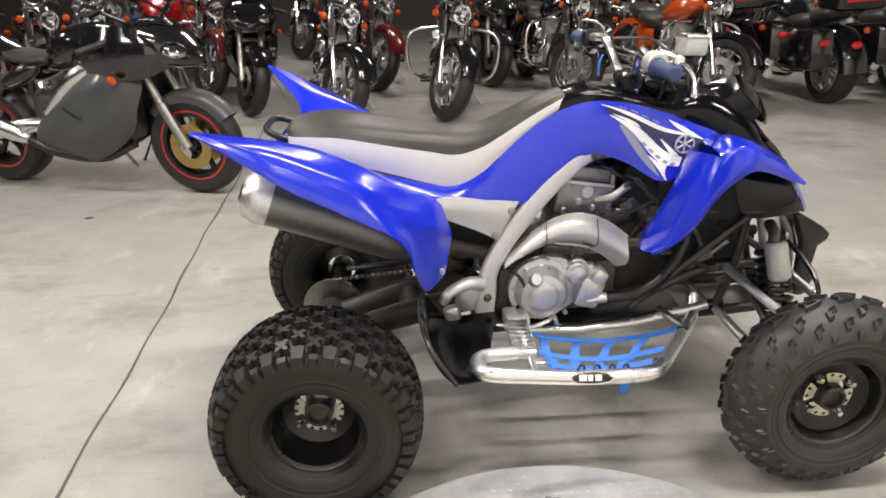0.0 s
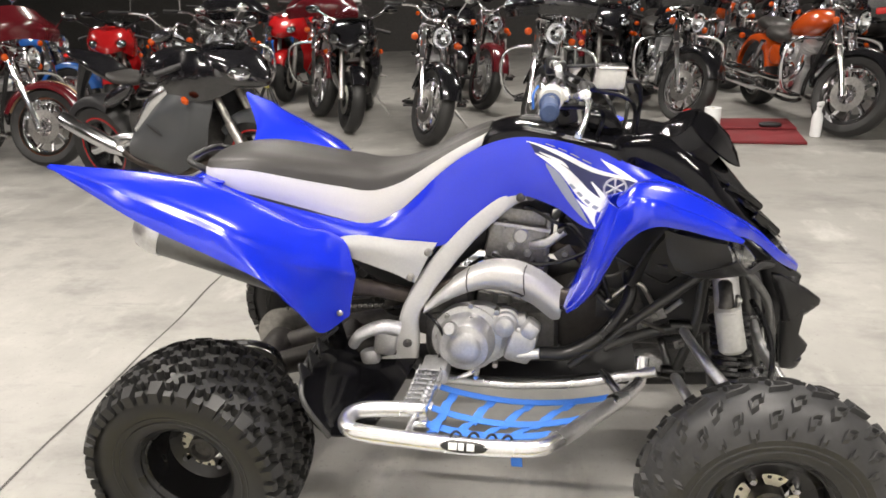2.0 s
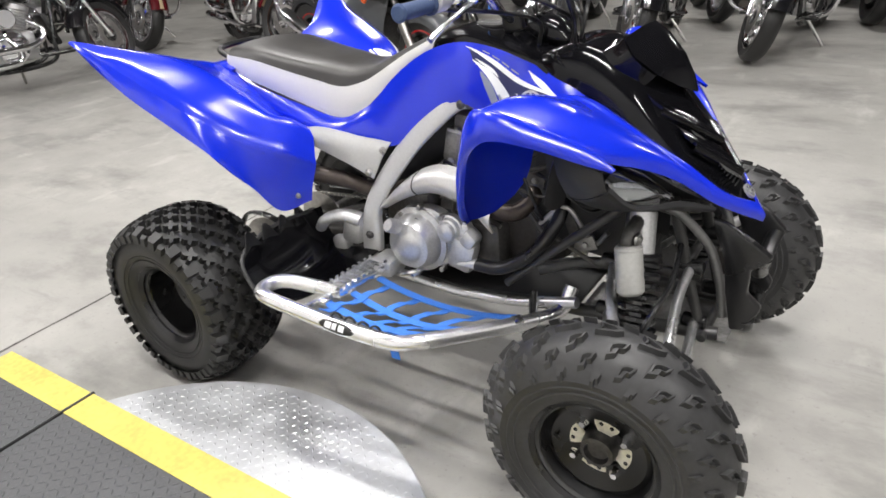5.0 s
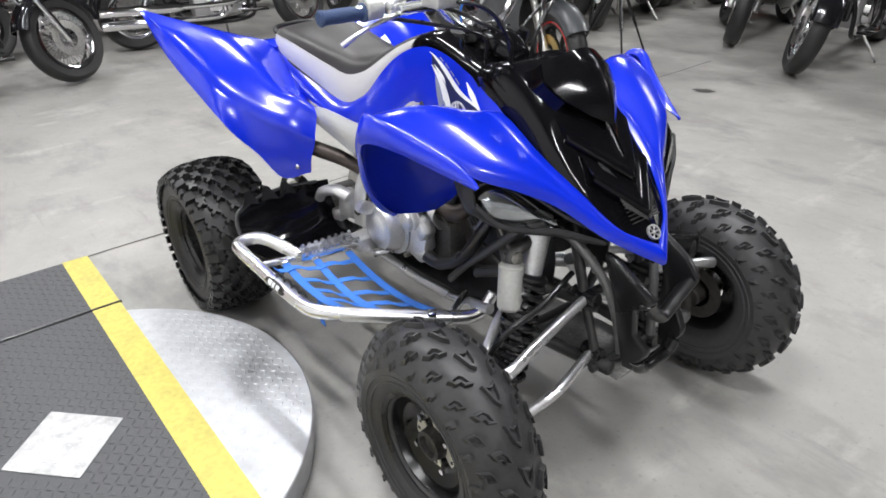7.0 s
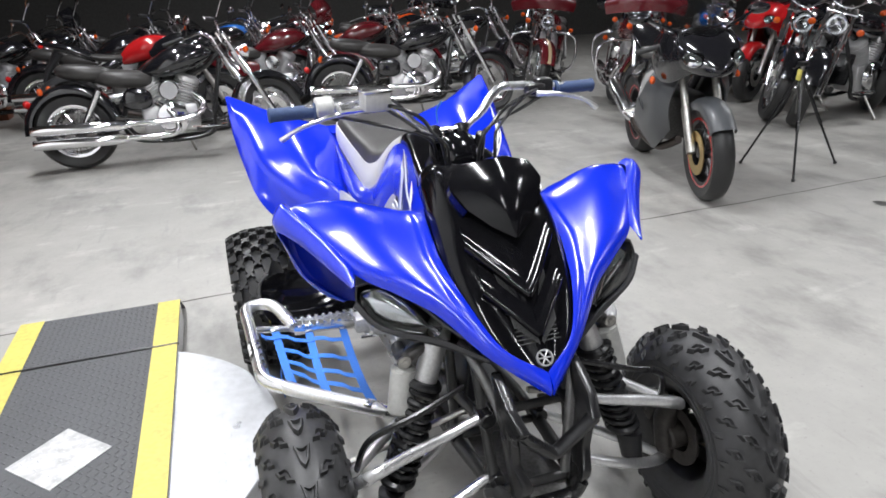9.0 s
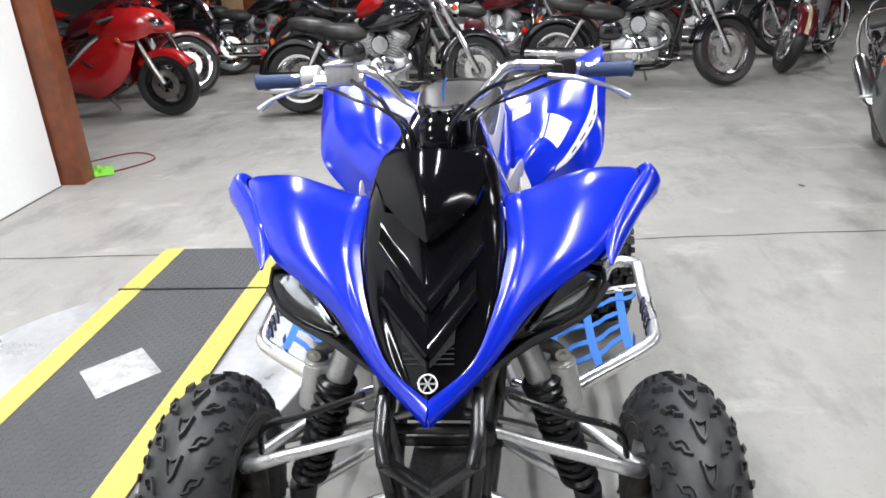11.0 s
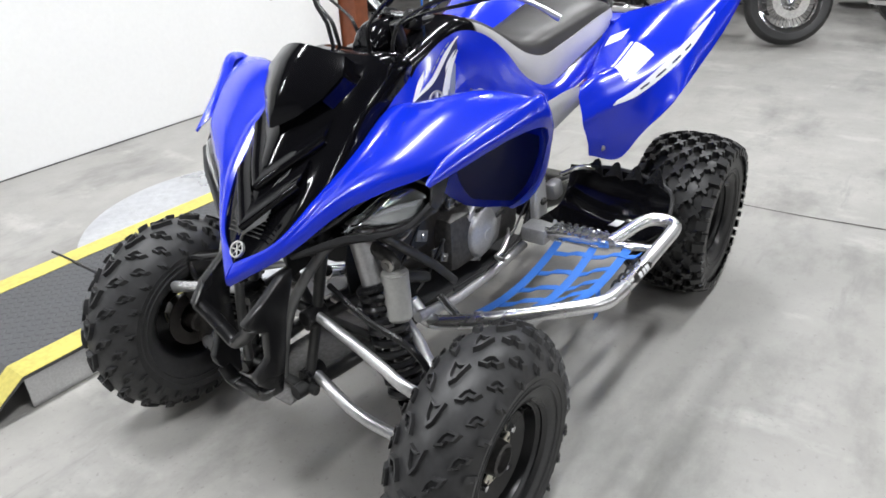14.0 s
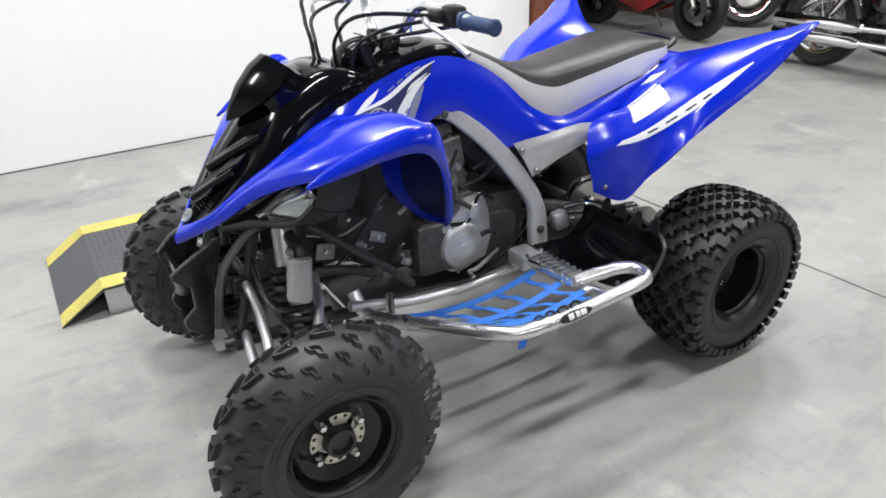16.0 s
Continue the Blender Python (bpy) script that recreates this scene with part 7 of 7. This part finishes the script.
def sport(paint, side_paint, label, accent=None, group="parked motorcycles", stripe=None, disc=None, steer=0):
    """A faired sports motorcycle, +x forward."""
    ob = thing("motorcycle", label, "motorcycle", group)
    F, R = 0.69, -0.69
    bike_wheel(ob, F, 0.3, 0.125, BLACK_STEEL, 6, disc or STEEL, 0, stripe)
    bike_wheel(ob, R, 0.315, 0.18, BLACK_STEEL, 6, STEEL, 1, stripe)
    for s in (-1, 1):
        part("fork_leg", rod((F, s * 0.1, 0.3), (0.56, s * 0.1, 0.56), 0.03, 14, rod((0.56, s * 0.1, 0.56), (0.43, s * 0.1, 0.86), 0.024, 12)), STEEL, ob)
        lower = [[(0.50, 0.13, 0.72), (0.50, 0.165, 0.64), (0.46, 0.175, 0.55), (0.42, 0.16, 0.46), (0.36, 0.13, 0.38)],
                 [(0.38, 0.20, 0.76), (0.36, 0.238, 0.66), (0.33, 0.24, 0.55), (0.28, 0.22, 0.42), (0.24, 0.16, 0.28)],
                 [(0.20, 0.20, 0.74), (0.18, 0.245, 0.64), (0.15, 0.232, 0.52), (0.10, 0.23, 0.36), (0.06, 0.15, 0.20)],
                 [(0.04, 0.18, 0.66), (0.00, 0.222, 0.58), (-0.06, 0.235, 0.48), (-0.10, 0.21, 0.34), (-0.12, 0.14, 0.20)],
                 [(-0.12, 0.15, 0.58), (-0.18, 0.19, 0.49), (-0.25, 0.20, 0.40), (-0.29, 0.18, 0.31), (-0.30, 0.12, 0.22)]]
        upper = [[(0.72, 0.09, 0.90), (0.74, 0.11, 0.84), (0.70, 0.12, 0.78)], [(0.58, 0.17, 0.97), (0.60, 0.21, 0.86), (0.56, 0.19, 0.72)],
                 [(0.40, 0.19, 1.00), (0.40, 0.238, 0.86), (0.40, 0.215, 0.71)], [(0.22, 0.17, 0.95), (0.22, 0.215, 0.84), (0.24, 0.205, 0.73)], [(0.08, 0.14, 0.86), (0.09, 0.17, 0.80), (0.12, 0.17, 0.72)]]
        skins = []
        for net_of in (lower, upper):
            q = net_surface(flip_side(net_of, s), 5, 4)
            skins.append(plate(q if normals_of(q)[8, 4][1] * s > 0 else q[:, ::-1], 0.008))
        side = part("side_fairing", skins[0], side_paint, ob)
        part("upper_fairing", skins[1], paint, ob)
        part("vent", blob((0.07, 0.006, 0.014), (0.06, s * 0.240, 0.52), (0, 30, 0), 12), MATT_BLACK, side)
        part("turn_signal", blob((0.035, 0.02, 0.022), (0.4, s * 0.262, 0.72), (0, 25, s * 20), 12), ORANGE, ob, "amber turn signal")
        part("mirror", blob((0.05, 0.07, 0.035), (0.44, s * 0.36, 1.1), segs=14, bm=rod((0.5, s * 0.14, 1.0), (0.46, s * 0.32, 1.09), 0.01, 8)), BLACK_PAINT, ob)
        part("grip", rod((0.38, s * 0.2, 0.92), (0.28, s * 0.34, 0.88), 0.018, 10), MATT_BLACK, ob)
        lamp = part("headlight", blob((0.09, 0.075, 0.035), (0.70, s * 0.095, 0.875), (0, 28, s * 26), 18), CHROME, ob)
        part("lens", blob((0.097, 0.08, 0.04), (0.703, s * 0.097, 0.877), (0, 28, s * 26), 18), LENS, lamp)
        part("swingarm", tube([(-0.12, s * 0.13, 0.42), (-0.4, s * 0.15, 0.4), (R, s * 0.14, 0.315)], [0.06, 0.05, 0.035], 10, flat=1.0), ALU, ob)
        part("frame_spar", tube([(0.4, s * 0.09, 0.84), (0.1, s * 0.17, 0.72), (-0.16, s * 0.16, 0.5)], [0.04, 0.05, 0.045], 10), ALU, ob)
        part("footpeg", tube([(-0.28, s * 0.17, 0.42), (-0.3, s * 0.27, 0.4)], 0.013, 8, curved=False), STEEL, ob)
        part("side_pod", blob((0.17, 0.05, 0.05), (-0.34, s * 0.13, 0.7), (0, -24, 0), 14), paint, ob)
    part("nose_fairing", loft_body([(0.83, 0.79, 0.02, 0.02), (0.78, 0.82, 0.10, 0.06), (0.66, 0.87, 0.18, 0.11), (0.50, 0.90, 0.20, 0.13), (0.36, 0.9, 0.14, 0.08)]), paint, ob)
    g = [[(0.62, -0.13, 0.96), (0.66, 0, 0.98), (0.62, 0.13, 0.96)], [(0.5, -0.15, 1.05), (0.54, 0, 1.09), (0.5, 0.15, 1.05)], [(0.36, -0.14, 1.12), (0.39, 0, 1.17), (0.36, 0.14, 1.12)]]
    part("windscreen", plate(net_surface(g, 4, 5), 0.004), LENS, ob)
    part("tank", loft_body([(0.32, 0.86, 0.06, 0.05), (0.24, 0.88, 0.14, 0.1), (0.06, 0.87, 0.16, 0.12), (-0.1, 0.82, 0.12, 0.1), (-0.18, 0.78, 0.08, 0.06)]), accent or paint, ob)
    part("seat", loft_body([(-0.16, 0.79, 0.08, 0.03), (-0.28, 0.79, 0.13, 0.035), (-0.42, 0.81, 0.12, 0.035), (-0.5, 0.85, 0.06, 0.025)]), VINYL, ob)
    part("tail", loft_body([(-0.42, 0.8, 0.1, 0.05), (-0.6, 0.88, 0.11, 0.05), (-0.78, 0.94, 0.08, 0.035), (-0.9, 0.97, 0.03, 0.015)]), paint, ob)
    part("tail_light", blob((0.03, 0.06, 0.02), (-0.88, 0, 0.94), segs=12), RED_LENS, ob)
    part("front_mudguard", mudguard(F, 0.3, 0.07, 35, 140, 0.012), side_paint, ob)
    part("rear_hugger", mudguard(R, 0.315, 0.1, 60, 150, 0.03), MATT_BLACK, ob)
    bm = block((0.4, 0.3, 0.3), (0.08, 0, 0.44), bevel=0.05)
    block((0.24, 0.26, 0.24), (-0.2, 0, 0.48), bevel=0.05, bm=bm)
    part("engine", bm, DARK_CAST, ob)
    pipe = part("exhaust_pipe", tube([(0.3, -0.05, 0.3), (0.1, -0.12, 0.22), (-0.2, -0.16, 0.26), (-0.36, -0.18, 0.34)], 0.028, 10), RUST, ob)
    part("silencer", tube([(-0.34, -0.18, 0.33), (-0.42, -0.19, 0.37), (-0.78, -0.21, 0.52), (-0.84, -0.21, 0.545)], [0.03, 0.055, 0.055, 0.045], 16, curved=False), ALU, pipe)
    part("plate_hanger", tube([(-0.74, 0, 0.88), (-0.86, 0, 0.72), (-0.92, 0, 0.6)], [0.05, 0.03, 0.02], 8), MATT_BLACK, ob)
    part("side_stand", rod((-0.05, 0.14, 0.3), (-0.02, 0.32, 0.02), 0.012, 8), STEEL, ob)
    turn_fork(ob, steer, (0.69, 0, 0.3), (0.43, 0, 0.86), {"wheel", "tyre", "spoke", "brake_disc", "rim_stripe", "fork_leg", "front_mudguard"})
    return ob


def stand(ob, x, y, heading, lean=-3.0):
    """Parks a bike with the middle of its wheelbase over (x, y), leaning onto its stand."""
    ob.matrix_basis = pose(x, y, 0.004, 0, 0, heading) @ pose(0, 0, 0, lean, 0, 0)
    return ob


def park(ob, x, y, heading, lean=-3.0):
    return copy_thing(ob, pose(x, y, 0.004, 0, 0, heading) @ pose(0, 0, 0, lean, 0, 0))


def nosed(x, y, heading, half):
    """The middle of a bike whose front wheel stands at (x, y)."""
    return x - half * math.cos(radians(heading)), y - half * math.sin(radians(heading)), heading


stand(sport(BLACK_PAINT, GREY_PAINT, "black sports motorcycle with satin grey side fairings and red-rimmed wheels", stripe=RED_PAINT, disc=BRASS), *nosed(-0.96, 2.285, -17.7, 0.69), 2.5)
red_sport = stand(sport(RED_PAINT, RED_PAINT, "bright red faired sports motorcycle parked behind the white wall", MAROON), *nosed(-4.05, -3.0, 90, 0.69))
dark_sport = stand(sport(BLACK_PAINT, BLACK_PAINT, "black sports motorcycle with red tank panel parked in the row", RED_PAINT, steer=22), *nosed(-1.07, 4.58, -80, 0.69))
black_cruiser = stand(cruiser(BLACK_PAINT, "black cruiser motorcycle with chrome pipes and wire wheels", spokes=40), *nosed(-3.95, -0.08, 90, 0.8))
black_tourer = stand(cruiser(BLACK_PAINT, "black touring motorcycle with chrome crash bars", crash=True, fairing=True, spokes=9), *nosed(0.69, 4.11, -96, 0.8))
orange_tourer = stand(cruiser(ORANGE_PAINT, "burnt orange cruiser motorcycle with black chrome-trimmed front guard", BLACK_PAINT, crash=True, spokes=9), *nosed(3.12, 4.22, -80, 0.8))
cream_tourer = stand(cruiser(MAROON, "maroon and cream touring motorcycle with batwing fairing", CREAM, crash=True, fairing=True, spokes=9, band=CREAM), *nosed(-3.27, 3.3, -24, 0.8))
bagged_tourer = stand(cruiser(BLACK_PAINT, "black touring motorcycle with saddlebags and red tail lamps", bags=True, spokes=9), 4.30, 5.22, 90)
low_cruiser = stand(cruiser(BLACK_PAINT, "black cruiser motorcycle with low bars parked in the row", bars=0.85, spokes=9), *nosed(-0.21, 4.0, -84, 0.8))
blue_cruiser = stand(cruiser(BLUE_PAINT, "mid blue cruiser motorcycle parked in the back row", spokes=40), -4.88, 5.27, -30)
red_cruiser = stand(cruiser(MAROON, "dark red cruiser motorcycle with wire wheels", spokes=40), *nosed(-5.09, -3.24, 90, 0.8))
for ob, x, y, h in (
        (black_cruiser, *nosed(-4.62, 2.3, 80, 0.8)), (black_tourer, *nosed(1.97, 4.85, -84, 0.8)), (low_cruiser, *nosed(-2.41, 4.40, -75, 0.8)),
        (bagged_tourer, 3.64, 5.68, 86), (bagged_tourer, 5.20, 5.50, 92), (bagged_tourer, 5.95, 5.35, 93), (black_tourer, 4.38, 8.96, -90), (orange_tourer, 2.85, 7.60, -95), (red_cruiser, 1.00, 7.77, -92), (dark_sport, -0.45, 7.39, -85),
        (red_sport, -2.48, 7.15, -88), (black_tourer, -2.92, 6.26, -70), (cream_tourer, -5.88, 3.58, -35), (red_cruiser, -6.24, 1.20, 85), (black_cruiser, -6.47, -1.56, 92),
        (low_cruiser, -6.56, -4.10, 90), (blue_cruiser, -7.79, -0.35, 88), (low_cruiser, -7.44, 2.10, 80), (bagged_tourer, -7.41, 4.15, -30), (black_cruiser, -8.08, -2.58, 95),
        (red_cruiser, -8.91, 0.71, 85), (black_tourer, -8.94, 3.00, -20), (black_cruiser, -9.23, -1.46, 90), (dark_sport, -4.64, 6.66, -60), (bagged_tourer, 6.75, 5.60, 90),
        (black_cruiser, -1.15, 9.38, -85), (low_cruiser, 1.86, 10.20, -92), (blue_cruiser, -3.32, 8.58, -80), (red_cruiser, 4.15, 11.13, -95),
        (cream_tourer, -1.79, 6.25, -80), (red_cruiser, 0.04, 6.50, -88), (dark_sport, 1.35, 6.50, -92), (black_cruiser, 3.50, 8.10, -96), (red_sport, -4.01, 5.55, -65), (black_cruiser, -3.15, 5.09, -60),
        (low_cruiser, 6.69, 9.94, -90), (low_cruiser, 5.1, 8.0, -88), (red_cruiser, 6.2, 8.1, -92), (black_cruiser, 2.1, 7.4, -85), (black_tourer, -4.91, 4.23, -40), (red_cruiser, -5.90, 5.10, -40), (low_cruiser, -6.95, -0.44, 88), (cream_tourer, -5.74, 0.16, 80), (dark_sport, -5.24, -1.18, 90),
        (bagged_tourer, -6.62, 2.66, 75), (black_cruiser, -8.29, 0.37, 85), (orange_tourer, -8.30, 2.24, 70), (black_tourer, -8.90, -2.88, 90), (red_sport, -5.92, -4.56, 90), (bagged_tourer, -6.72, -2.85, 90)):
    park(ob, x, y, h)
